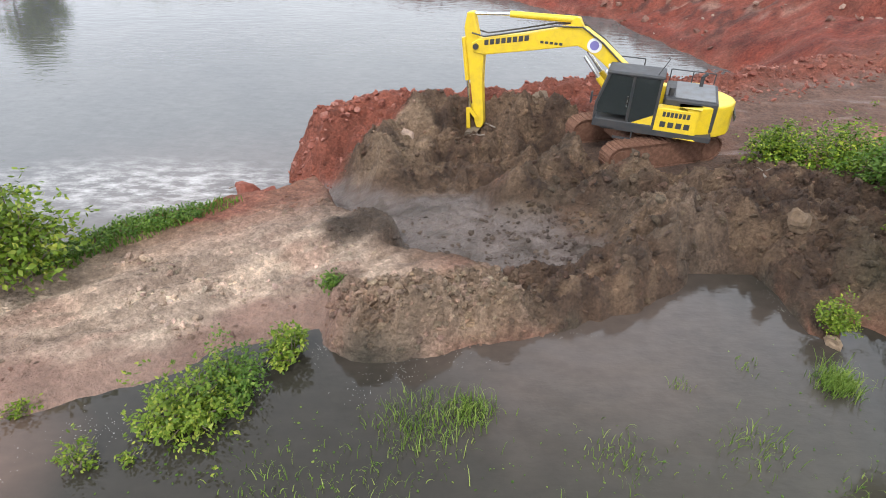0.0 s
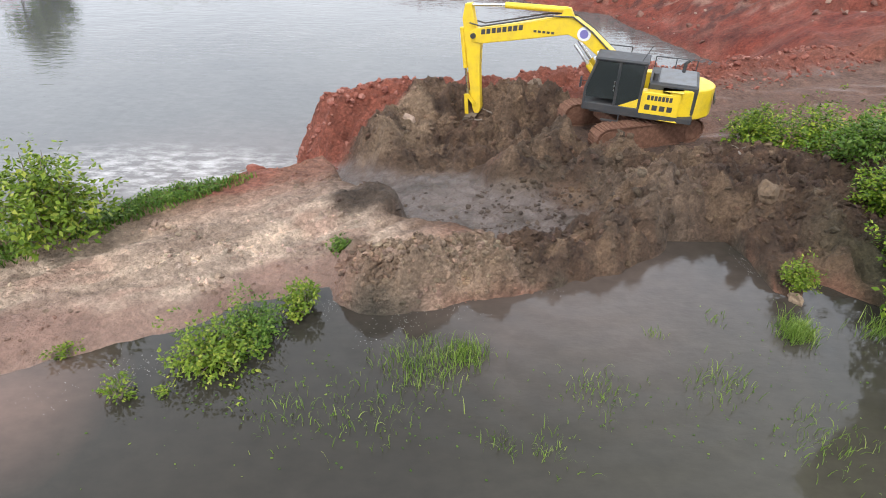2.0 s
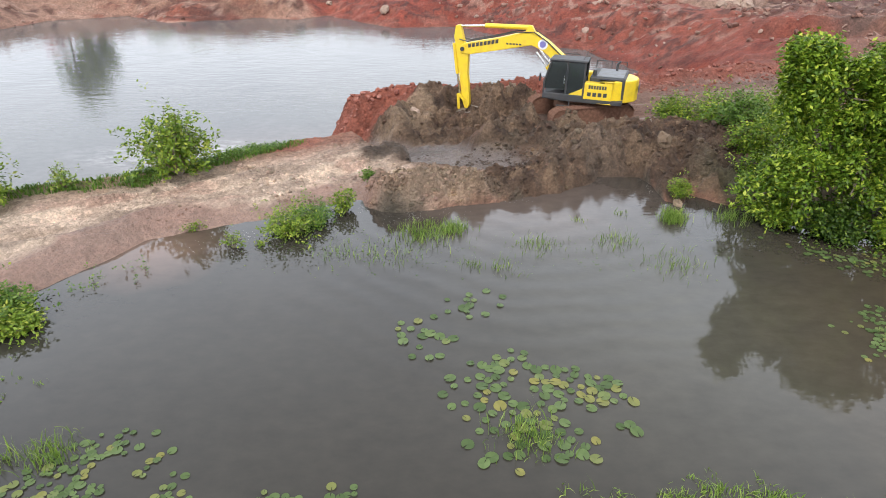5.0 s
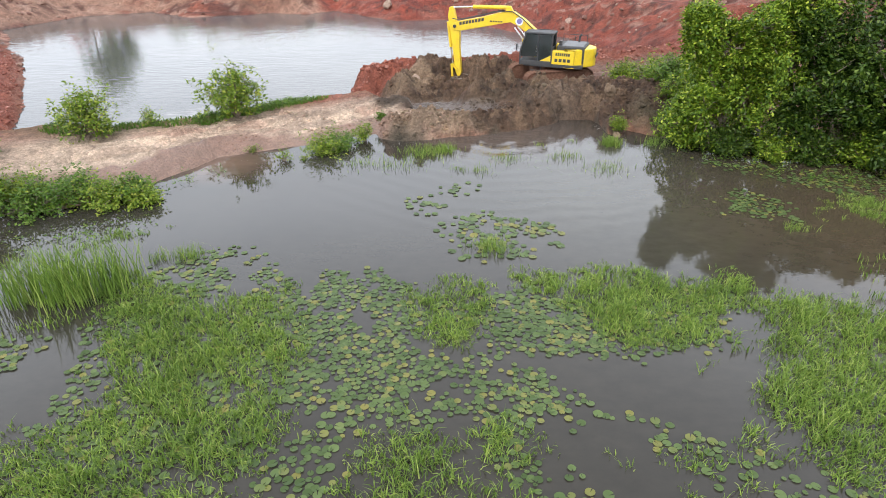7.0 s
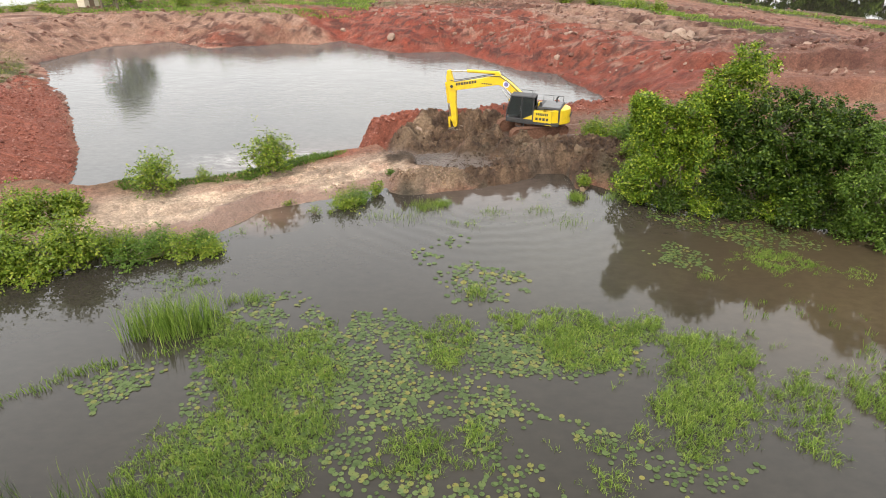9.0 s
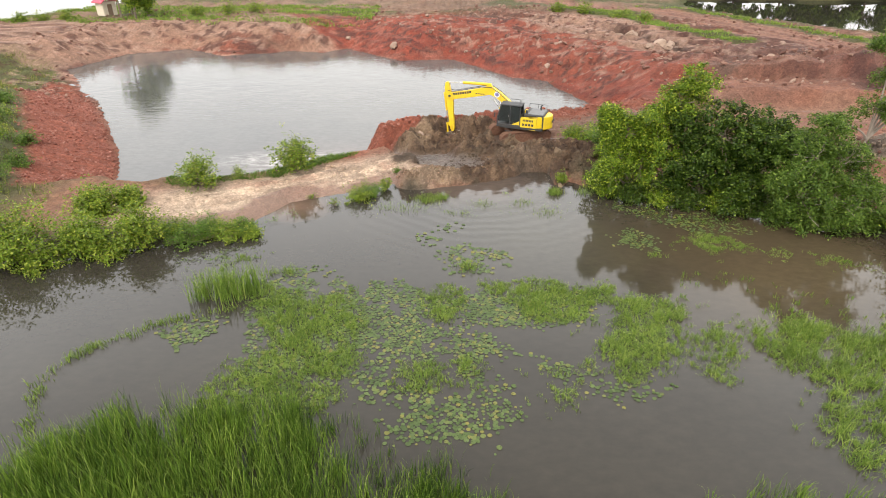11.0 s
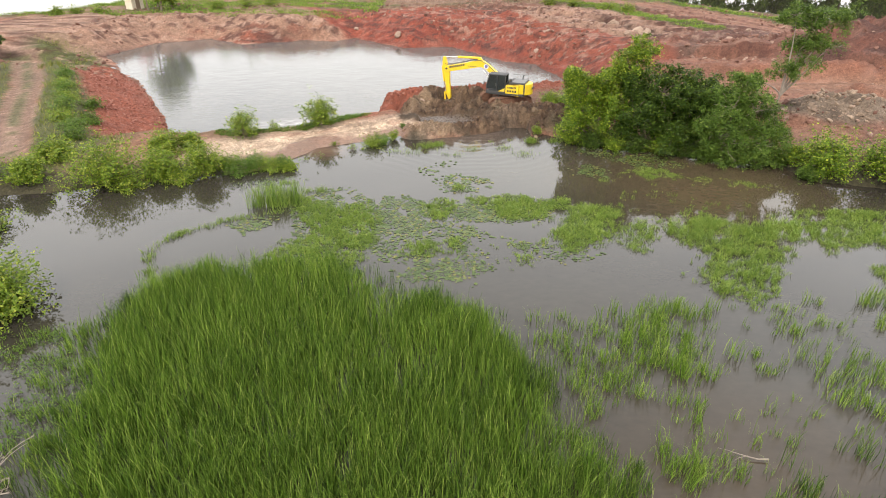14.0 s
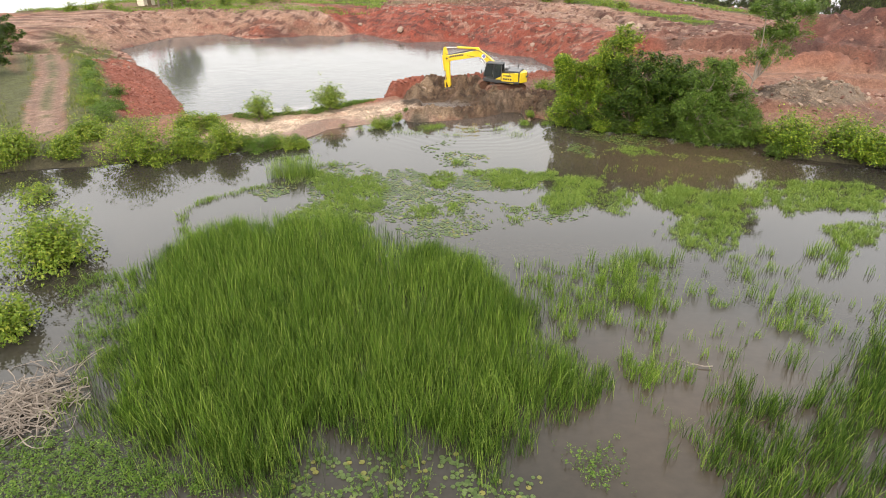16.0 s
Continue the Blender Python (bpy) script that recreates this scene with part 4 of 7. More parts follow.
def stone_shapes(count, seed, flat_k=0.75):
    """A few rough stone meshes as arrays of corners and triangles."""
    rng = np.random.default_rng(seed)
    out = []
    for _ in range(count):
        bm = B()
        bmesh.ops.create_icosphere(bm, subdivisions=1, radius=1.0)
        v = np.array([p.co[:] for p in bm.verts])
        f = np.array([[q.index for q in t.verts] for t in bm.faces])
        bm.free()
        v *= 1 + rng.uniform(-0.28, 0.28, (len(v), 1))
        for _ in range(3):
            n = rng.normal(size=3)
            n /= np.linalg.norm(n)
            d = v @ n
            v -= np.maximum(d - 0.62, 0)[:, None] * n
        v *= np.array([1, rng.uniform(0.7, 1), flat_k * rng.uniform(0.7, 1.1)])
        out.append((v, f))
    return out


SHAPES = stone_shapes(8, 5)


def turn_matrices(rng, n):
    a = rng.uniform(0, 2 * np.pi, n)
    t = rng.normal(0, 0.25, (n, 2))
    ca, sa = np.cos(a), np.sin(a)
    m = np.zeros((n, 3, 3))
    m[:, 0, 0], m[:, 0, 1], m[:, 1, 0], m[:, 1, 1], m[:, 2, 2] = ca, -sa, sa, ca, 1
    m[:, 2, 0], m[:, 2, 1] = t[:, 0], t[:, 1]
    return m


def rubble(name, label, xs, ys, size, material, seed, sink=0.25):
    """Loose stones strewn on the ground as one mass."""
    rng = np.random.default_rng(seed)
    n = len(xs)
    zs = height_at(xs, ys)
    m = turn_matrices(rng, n)
    kind = rng.integers(0, len(SHAPES), n)
    vs, fs, base = [], [], 0
    for k, (v, f) in enumerate(SHAPES):
        w = np.where(kind == k)[0]
        if not len(w):
            continue
        p = np.einsum("nij,vj->nvi", m[w], v) * size[w][:, None, None]
        p += np.stack([xs[w], ys[w], zs[w] + size[w] * (0.5 - sink)], 1)[:, None, :]
        vs.append(p.reshape(-1, 3))
        fs.append((f[None] + (np.arange(len(w)) * len(v))[:, None, None] + base).reshape(-1, 3))
        base += len(w) * len(v)
    ob = mesh_object(name, np.concatenate(vs), np.concatenate(fs), material)
    if material is SOIL:
        # clods have the colour of the soil they broke from
        order = np.concatenate([np.where(kind == k)[0] for k in range(len(SHAPES))])
        c = ground_height(xs, ys)[1] * (rng.uniform(0.75, 1.45, (n, 1)) * rng.uniform(0.95, 1.05, (n, 3)))
        c = np.repeat(np.concatenate([c, np.ones((n, 1))], 1)[order], len(SHAPES[0][0]), 0)
        ob.data.attributes.new("soil", "FLOAT_COLOR", "POINT").data.foreach_set("color", c.ravel().astype(np.float32))
        ob.data.attributes.new("wet", "FLOAT", "POINT")
    return tagged(ob, label, "rubble", kind="stuff")


def scatter(x0, x1, y0, y1, n, keep, seed):
    rng = np.random.default_rng(seed)
    x, y = rng.uniform(x0, x1, n), rng.uniform(y0, y1, n)
    ok = keep(x, y, rng)
    return x[ok], y[ok], rng


def sizes(rng, n, lo, hi, power=3.0):
    return lo + (hi - lo) * rng.random(n) ** power


x, y, r = scatter(-7, 22, 17.5, 29, 9500, lambda x, y, r: (along(RED_CREST, x, y) < 2.1 + 0.5 * r.random(len(x))) & (height_at(x, y) > -2.6) & (along(DARK_WALL, x, y) > 1.7), 201)
rubble("red_rubble", "broken red laterite rubble along the pond bank", x, y, sizes(r, len(x), 0.02, 0.15, 5), RED_STONE, 202)
x, y, r = scatter(-52, -23, 5, 48, 19000, lambda x, y, r: inside(GRAVEL, x, y) > -0.6 + 1.0 * r.random(len(x)), 203)
rubble("red_gravel", "heaped red laterite gravel sloping into the pond", x, y, sizes(r, len(x), 0.035, 0.15, 3), RED_STONE, 204)
x, y, r = scatter(-2.6, 3.6, 7.4, 11, 7000, lambda x, y, r: along(FRONT_MOUND, x, y) < 0.45 + 0.8 * r.random(len(x)), 205)
rubble("tan_clods", "dry tan clay clods on the spoil mound", x, y, sizes(r, len(x), 0.012, 0.13, 4), SOIL, 206, 0.5)
x, y, r = scatter(2.5, 13.5, 9.5, 17, 6500, lambda x, y, r: (along(EAST_HEAP, x, y) < 2.4 + 1.4 * r.random(len(x))) & (height_at(x, y) > 0.0) & (np.hypot(x - 6.9, y - 17.7) > 2.6), 207)
rubble("dark_clods", "dark wet mud clods on the dug spoil heap", x, y, sizes(r, len(x), 0.015, 0.16, 5), SOIL, 208, 0.5)
x, y, r = scatter(-3, 7, 14.5, 22, 5000, lambda x, y, r: (along(DARK_WALL, x, y) < 1.2 + 1.6 * r.random(len(x))) & (along(FLUME, x, y) > 1.0) & (inside(PIT, x, y) < -0.4) & (np.hypot(x - 6.9, y - 17.7) > 2.6), 209)
rubble("dark_clods", "dark brown earth clods on the cut face", x, y, sizes(r, len(x), 0.015, 0.14, 5), SOIL, 210, 0.5)
x, y, r = scatter(-2, 5.5, 9.8, 14, 1500, lambda x, y, r: (inside(PIT, x, y) > -0.6) & (r.random(len(x)) < 0.25 + 0.6 * (x > 1.2)), 211)
rubble("mud_lumps", "wet mud lumps in the flooded cut", x, y, sizes(r, len(x), 0.02, 0.11, 4), MUD_STONE, 212, sink=0.6)
x, y, r = scatter(-14, -1.5, 6, 14.5, 3800, lambda x, y, r: (y > shore_y(x) + 0.8) & (inside(BASIN, x, y) < -2.2) & (fbm(x * 0.8, y * 0.8, 213) + 0.5 * r.random(len(x)) > 0.25), 214)
rubble("tan_clods", "scattered tan clods on the pale clay bank", x, y, sizes(r, len(x), 0.01, 0.08, 5), SOIL, 215, 0.5)
r = np.random.default_rng(222)
heaps = [(-6.7, 8.9, 0.3), (-6.3, 9.1, 0.22), (-5.5, 9.6, 0.25), (-4.6, 13.3, 0.5), (-3.8, 12.9, 0.5), (-3.4, 13.2, 0.4), (-5.4, 8.3, 0.2), (-6.6, 10.0, 0.35), (-2.9, 11.2, 0.3), (-4.9, 9.4, 0.3), (-2.6, 9.9, 0.3), (-7.6, 10.4, 0.3)]
x = np.concatenate([hx + hs * r.normal(size=60) for hx, hy, hs in heaps])
y = np.concatenate([hy + 0.6 * hs * r.normal(size=60) for hx, hy, hs in heaps])
rubble("clay_clods", "broken pale clay clods lying in small groups", x, y, sizes(r, len(x), 0.012, 0.13, 4), SOIL, 223, 0.5)
x, y, r = scatter(-60, 60, 34, 98, 13000, lambda x, y, r: (inside(BASIN, x, y) < -0.2) & (y > 34) & (fbm(x * 0.10, y * 0.16, 216) + 0.45 * r.random(len(x)) > 0.26) & (along(RED_ROAD, x, y) > 3.0), 217)
rubble("quarry_rubble", "scattered red and pink rubble on the quarry floor", x, y, sizes(r, len(x), 0.06, 0.42, 4), QUARRY_STONE, 218, 0.4)
x, y, r = scatter(27, 80, 5, 56, 6000, lambda x, y, r: (y > shore_y(x) + 3) & (fbm(x * 0.12, y * 0.16, 219) + 0.45 * r.random(len(x)) > 0.24), 220)
rubble("quarry_rubble", "red rubble on the spoil heaps behind the trees", x, y, sizes(r, len(x), 0.06, 0.36, 4), QUARRY_STONE, 221, 0.4)

x, y, r = scatter(28, 43, 5, 18, 3000, lambda x, y, r: ((x - 35) / 5.5) ** 2 + ((y - 11) / 3.6) ** 2 < r.random(len(x)) ** 0.5, 224)
rubble("pale_rubble", "pale grey clay rubble on a spoil heap", x, y, sizes(r, len(x), 0.05, 0.32, 4), CLAY_STONE, 225, 0.45)


def boulder(name, label, x, y, s, material, seed, squash=0.75, group="", z=None):
    rng = np.random.default_rng(seed)
    bm = B()
    bmesh.ops.create_icosphere(bm, subdivisions=3, radius=1.0)
    cuts = [(Vector(rng.normal(size=3)).normalized(), rng.uniform(0.5, 0.8)) for _ in range(12)]
    for v in bm.verts:
        p = v.co.copy()
        for n, d in cuts:
            k = p.dot(n) - d
            if k > 0:
                p -= n * k * 0.9
        p *= 1 + 0.26 * noise.noise(p * 1.7 + Vector((seed, 0, 0))) + 0.20 * noise.noise(p * 4.5 + Vector((0, seed, 0))) + 0.10 * noise.noise(p * 11 + Vector((0, 0, seed)))
        v.co = (p.x * s, p.y * s * rng.uniform(0.99, 1.01) * 0.85, p.z * s * squash)
    me = bpy.data.meshes.new(name)
    bm.to_mesh(me)
    bm.free()
    me.materials.append(material)
    ob = new(name, me)
    ob.matrix_world = pose(x, y, float(height_at(x, y)[0]) + s * squash * 0.45 if z is None else z, 0, 0, rng.uniform(0, 360))
    return tagged(ob, label, "boulder", group)


boulder("red_boulder", "large dark red boulder at the pond edge", -7.4, 18.7, 0.72, RED_STONE, 301, z=-2.25)
boulder("red_boulder", "red boulder broken beside the larger one", -6.7, 18.5, 0.50, RED_STONE, 302, z=-2.2)
boulder("grey_boulder", "grey and tan boulder on the red bank crest", 3.9, 21.4, 0.48, TAN_STONE, 303)
boulder("pale_boulder", "pale pink boulder set in the cut bank", -1.3, 18.7, 0.32, PALE_STONE, 304, z=float(height_at(-1.3, 18.7)[0]) + 0.03)
boulder("clay_block", "tan clay block standing by the water inlet", 8.9, 11.2, 0.36, TAN_STONE, 305, 1.1)
boulder("clay_block", "wet clay block under the small plant", 8.65, 8.35, 0.24, TAN_STONE, 306, 0.9)
for i, (bx, by, bs) in enumerate([(27.8, 61.2, 1.0), (30.2, 55.7, 1.3), (31.4, 55.0, 0.8), (30.4, 52.6, 0.7), (28.2, 53.4, 0.8), (-7.3, 66.8, 0.9), (26.4, 62.6, 0.7), (33.0, 53.0, 0.6), (-15.5, 74.5, 0.5)]):
    boulder("pale_boulder", "pale tan boulder lying on the quarry floor", bx, by, bs, PALE_STONE, 320 + i, 0.7, "pale boulders in the quarry")
rr = np.random.default_rng(340)
for i in range(46):
    k = rr.random() ** 1.2
    j = min(int(k * 9), 8)
    f = k * 9 - j
    (ax, ay), (bx, by) = RED_CREST[j], RED_CREST[j + 1]
    boulder("red_rock", "angular red laterite rock on the bank crest", ax + f * (bx - ax) + rr.normal(0, 0.5), ay + f * (by - ay) + rr.normal(0.1, 0.45), rr.uniform(0.10, 0.24), RED_STONE, 341 + i, 0.7, "red rocks along the bank crest")
for i, (bx, by, bs) in enumerate([(-9.4, 17.2, 0.22), (-9.8, 16.9, 0.16), (-9.1, 17.5, 0.13), (-8.2, 16.2, 0.2)]):
    ob = boulder("red_rock", "small dark red rock awash in the pond", bx, by, bs, RED_STONE, 391 + i, 0.6, "rocks awash in the pond")
    ob.location.z = POND_LEVEL + 0.03

# ---- plants ----


def leaf_mesh(base, normal, along_v, length, width):
    """Folded leaf blades: four corners each."""
    side = np.cross(normal, along_v)
    side /= np.linalg.norm(side, axis=1, keepdims=True) + 1e-9
    L, W = length[:, None], width[:, None]
    mid = base + along_v * L * 0.45
    p = np.stack([base, mid + side * W * 0.5 - normal * W * 0.12, base + along_v * L - normal * L * 0.12, mid - side * W * 0.5 - normal * W * 0.12], 1)
    n = len(base)
    return p.reshape(-1, 3), (np.arange(n)[:, None] * 4 + np.arange(4)[None]).astype(int)


def unit(v):
    return v / (np.linalg.norm(v, axis=-1, keepdims=True) + 1e-9)


def twig_leaves(rng, points, outward, per, spread, length, up=0.35):
    """Leaves in tufts about the twig ends."""
    n = len(points) * per
    c = np.repeat(points, per, 0)
    o = np.repeat(unit(outward), per, 0)
    d = unit(o * 0.7 + rng.normal(0, 0.6, (n, 3)))
    base = c + rng.normal(0, spread, (n, 3))
    nrm = unit(np.stack([rng.normal(0, 0.75, n), rng.normal(0, 0.75, n), np.full(n, 0.9)], 1) + o * up)
    d = unit(d - nrm * np.sum(d * nrm, 1, keepdims=True))
    ln = length * rng.uniform(0.6, 1.25, n)
    return leaf_mesh(base, nrm, d, ln, ln * rng.uniform(0.42, 0.6, n))


def limb_mesh(paths):
    """Tapered five-sided limbs from lists of (point, radius)."""
    vs, fs = [], []
    for pts in paths:
        base = len(vs)
        for i, (p, r) in enumerate(pts):
            q = Vector(pts[min(i + 1, len(pts) - 1)][0]) - Vector(pts[max(i - 1, 0)][0])
            m = q.to_track_quat("Z", "Y").to_matrix()
            for k in range(5):
                a = k * 2 * math.pi / 5
                vs.append(tuple(Vector(p) + m @ Vector((r * math.cos(a), r * math.sin(a), 0))))
        for i in range(len(pts) - 1):
            for k in range(5):
                a, b = base + i * 5 + k, base + i * 5 + (k + 1) % 5
                fs.append((a, b, b + 5, a + 5))
    return vs, fs


def shrub(name, label, category, x, y, width, tall, leaf, seed, n_stem=14, tufts=9, per=7, size=0.11, z=None, group="", squat=0.0):
    """A bush: stems that fan from the base, tufts of leaves along their outer half."""
    rng = np.random.default_rng(seed)
    top = new(name)
    paths, tips, outs = [], [], []
    for _ in range(n_stem):
        a, lean = rng.uniform(0, 2 * np.pi), rng.random() ** 0.6
        r = lean * width / 2
        h = tall * (1 - 0.55 * lean ** 2.2) * rng.uniform(0.72, 1.05)
        end = np.array([math.cos(a) * r, math.sin(a) * r, h])
        mid = end * np.array([0.35, 0.35, 0.55]) + rng.normal(0, 0.05 * width, 3) * np.array([1, 1, 0.3])
        pts = []
        for k in np.linspace(0, 1, 6):
            p = 2 * k * (1 - k) * mid + k * k * end
            pts.append((tuple(p), (0.02 + 0.008 * tall) * (1 - 0.85 * k)))
        paths.append(pts)
        for k in np.sqrt(rng.uniform(0.12 if squat else 0.2, 1.0, tufts)):
            p = 2 * k * (1 - k) * mid + k * k * end
            j = rng.normal(0, 0.09 * width * (0.5 + k), 3)
            tips.append(p + j)
            outs.append(np.array([math.cos(a) * lean, math.sin(a) * lean, 0.5]) + j)
    tips, outs = np.array(tips), np.array(outs)
    tips[:, 2] = np.maximum(tips[:, 2], 0.06)
    v, f = twig_leaves(rng, tips, outs, per, 0.06 * (0.6 + width * 0.25), size)
    v[:, 2] = np.maximum(v[:, 2], 0.02)
    mesh_object("leaves", v, f, leaf, top)
    v, f = limb_mesh(paths)
    mesh_object("branchwork", v, f, BARK, top)
    gz = max(float(height_at(x, y)[0]), 0.0) if z is None else z
    top.matrix_world = pose(x, y, gz - 0.03, 0, 0, rng.uniform(0, 360))
    return tagged(top, label, category, group)


def tree(name, label, x, y, lobes, leaf, seed, count, size, trunk_r=0.12, strands=0, z=None, gaps=0.25, limb_mat=None, boughs=9, curtain=None):
    """A crown of leaf sprays on uneven boughs: each lobe (centre, radii) breaks into boughs with gaps between them; limbs carry them from one trunk."""
    rng = np.random.default_rng(seed)
    top = new(name)
    per = 22
    subs, paths = [], []
    lowest = min(l[2] for l in lobes)
    tall_stem, fork, lean = lowest > 4.0, 0.75 * lowest, np.mean([l[:2] for l in lobes], 0)
    if tall_stem:
        paths.append([((0, 0, -0.2), trunk_r), ((0.12 * lean[0], 0.1, fork * 0.5), trunk_r * 0.8), ((0.25 * lean[0], 0.25 * lean[1], fork), trunk_r * 0.65)])
    for l in lobes:
        c, rad = np.array(l[:3]), np.array(l[3:])
        mid = c * 0.45 + rng.normal(0, 0.25, 3)
        start = np.array([0.25 * lean[0], 0.25 * lean[1], fork]) if tall_stem else np.array([0, 0, min(0.25 * c[2], 0.6)])
        if tall_stem:
            mid = 0.5 * (start + c) + rng.normal(0, 0.2, 3)
        paths.append([(tuple((1 - k) ** 2 * start + 2 * k * (1 - k) * mid + k * k * c), trunk_r * (0.8 - 0.65 * k)) for k in np.linspace(0, 1, 6)])
        for _ in range(boughs):
            d = unit(rng.normal(size=3) + np.array([0, 0, 0.25]))
            cc = c + d * rad * rng.uniform(0.42, 1.0)
            if rng.random() < gaps * 0.5:
                continue
            subs.append((cc, rad * rng.uniform(0.30, 0.50) * np.array([1.1, 1.1, 0.85])))
            paths.append([(tuple(c + (cc - c) * k + rng.normal(0, 0.05, 3)), trunk_r * 0.3 * (1 - 0.8 * k) + 0.006) for k in np.linspace(0, 1.15, 4)])
    area = np.array([r[0] * r[2] + r[1] * r[2] + r[0] * r[1] for _, r in subs])
    pts, outs = [], []
    for (cc, rad), a in zip(subs, area / area.sum()):
        n = max(int(count * a / per), 3)
        d = unit(rng.normal(size=(n, 3)) + np.array([0, 0, 0.35]))
        at_ = cc + d * rad * rng.uniform(0.55, 1.12, (n, 1))
        # a spray: a drooping fan of twigs that leans outward
        fan = np.repeat(d, per, 0)
        off = rng.normal(size=(n * per, 3)) * (0.15 + 0.10 * np.repeat(rng.random(n), per))[:, None] * (1 + 1.4 * (size > 0.3))
        off -= 0.7 * fan * np.sum(off * fan, 1, keepdims=True)
        p = np.repeat(at_, per, 0) + off
        p[:, 2] -= 0.5 * np.sum(off[:, :2] ** 2, 1)
        ok = p[:, 2] > 0.12
        pts.append(p[ok])
        outs.append(fan[ok])
    pts, outs = np.concatenate(pts), np.concatenate(outs)
    if strands:
        high = pts[:, 2] > 0.40 * pts[:, 2].max()
        if curtain is not None:
            high &= pts[:, 0] < curtain
        pick = rng.choice(np.where(high)[0], strands)
        extra, eo = [], []
        for i in pick:
            drop, lean = rng.uniform(0.6, 2.6), rng.normal(0, 0.06, 2)
            for k in np.arange(0, drop, 0.08):
                extra.append(pts[i] + outs[i] * 0.18 + np.array([lean[0] * k, lean[1] * k, -k]) + rng.normal(0, 0.045, 3))
                eo.append(outs[i] + np.array([0, 0, -0.6]))
        pts, outs = np.concatenate([pts, np.array(extra)]), np.concatenate([outs, np.array(eo)])
    pts[:, 2] = np.maximum(pts[:, 2], 0.08)
    v, f = twig_leaves(rng, pts, outs, 4, 0.07, size)
    v[:, 2] = np.maximum(v[:, 2], 0.03)
    mesh_object("crown", v, f, leaf, top)
    paths.append([((0, 0, -0.2), trunk_r * 1.3), ((0.03, 0, 0.5), trunk_r), ((0, 0.05, 1.2), trunk_r * 0.9)])
    v, f = limb_mesh(paths)
    mesh_object("trunk", v, f, limb_mat or BARK, top)
    top.matrix_world = pose(x, y, max(float(height_at(x, y)[0]), -0.05) if z is None else z)
    return tagged(top, label, "tree")


def blades(name, label, x, y, tall, wide, bend, material, seed, z=None, category="grass", short=False):
    """Grass blades as one mass: a bent, tapering ribbon each."""
    rng = np.random.default_rng(seed)
    n = len(x)
    base = np.stack([x, y, np.zeros(n) if z is None else z], 1)
    a, b = rng.uniform(0, 2 * np.pi, n), rng.uniform(0, 2 * np.pi, n)
    d, s = np.stack([np.cos(a), np.sin(a), 0 * a], 1), np.stack([np.cos(b), np.sin(b), 0 * b], 1)
    k = (bend * rng.uniform(0.2, 1.6, n))[:, None]
    T, W = tall[:, None], (wide * rng.uniform(0.7, 1.3, n))[:, None]
    up = np.array([0, 0, 1.0])
    p1 = base + up * T * 0.5 + d * k * T * 0.15
    p2 = base + up * T * 0.85 + d * k * T * 0.42
    p3 = base + up * T * (1.0 - 0.18 * k) + d * k * T * 0.75
    if short:
        # low blades: one ribbon and a tip
        v = np.stack([base - s * W, base + s * W, p1 + d * k * T * 0.08 - s * W * 0.8, p1 + d * k * T * 0.08 + s * W * 0.8, p3], 1).reshape(-1, 3)
        o = np.arange(n)[:, None] * 5
        f = (o + np.array([[0, 1, 3, 2]])).tolist() + (o + np.array([[2, 3, 4]])).tolist()
        return tagged(mesh_object(name, v, f, material), label, category, kind="stuff")
    v = np.stack([base - s * W, base + s * W, p1 - s * W * 0.85, p1 + s * W * 0.85, p2 - s * W * 0.5, p2 + s * W * 0.5, p3], 1).reshape(-1, 3)
    o = np.arange(n)[:, None] * 7
    f = np.concatenate([o + np.array([[0, 1, 3, 2]]), o + np.array([[2, 3, 5, 4]])]).tolist() + (o + np.array([[4, 5, 6]])).tolist()
    return tagged(mesh_object(name, v, f, material), label, category, kind="stuff")


def meadow(poly, per_m2, seed, edge=0.5, clump=-2.0, freq=0.8):
    p = np.array(poly)
    x0, y0, x1, y1 = *p.min(0) - 2 * edge, *p.max(0) + 2 * edge

    def keep(x, y, r):
        d = inside(poly, x, y) + edge * 1.5 * fbm(x * freq, y * freq, seed + 1, 4)
        ok = step(-edge, edge, d) > r.random(len(x)) ** 0.7
        if clump > -1:
            ok &= fbm(x * 1.5, y * 1.5, seed + 2, 4) + 0.3 * (r.random(len(x)) - 0.3) > clump
        return ok
    return scatter(x0, x1, y0, y1, int((x1 - x0) * (y1 - y0) * per_m2), keep, seed)


def tufted(x, y, r, blades_each, spread):
    """Several blades round each root."""
    n = len(x) * blades_each
    return np.repeat(x, blades_each) + r.normal(0, spread, n), np.repeat(y, blades_each) + r.normal(0, spread, n)


# reed bed under the end of the flight
REEDBED = [(-13.4, -18.7), (-13.4, -16.4), (-12.6, -14.6), (-11.3, -13.8), (-8.6, -13.2), (-6.4, -13.0), (-4.4, -13.2), (-2.9, -14.6), (-1.2, -16.6), (0.4, -16.2), (1.6, -16.9), (3.6, -18.0), (4.6, -21.2), (5.3, -24.4), (6.4, -25.4), (7.3, -26.8), (6.9, -27.9), (5.6, -28.2), (4.2, -29.1),
           (2.8, -30.4), (1.3, -29.9), (-0.4, -31.0), (-1.6, -29.7), (-3.0, -29.4), (-3.9, -31.2), (-5.6, -31.7), (-7.1, -31.1), (-9.0, -30.2), (-11.3, -27.9), (-12.2, -25.6), (-12.6, -22.0)]
x, y, r = meadow(REEDBED, 32, 401, 1.1, -0.14)
lift = np.repeat(r.uniform(0.74, 1.14, len(x)), 11)
x, y = tufted(x, y, r, 11, 0.11)
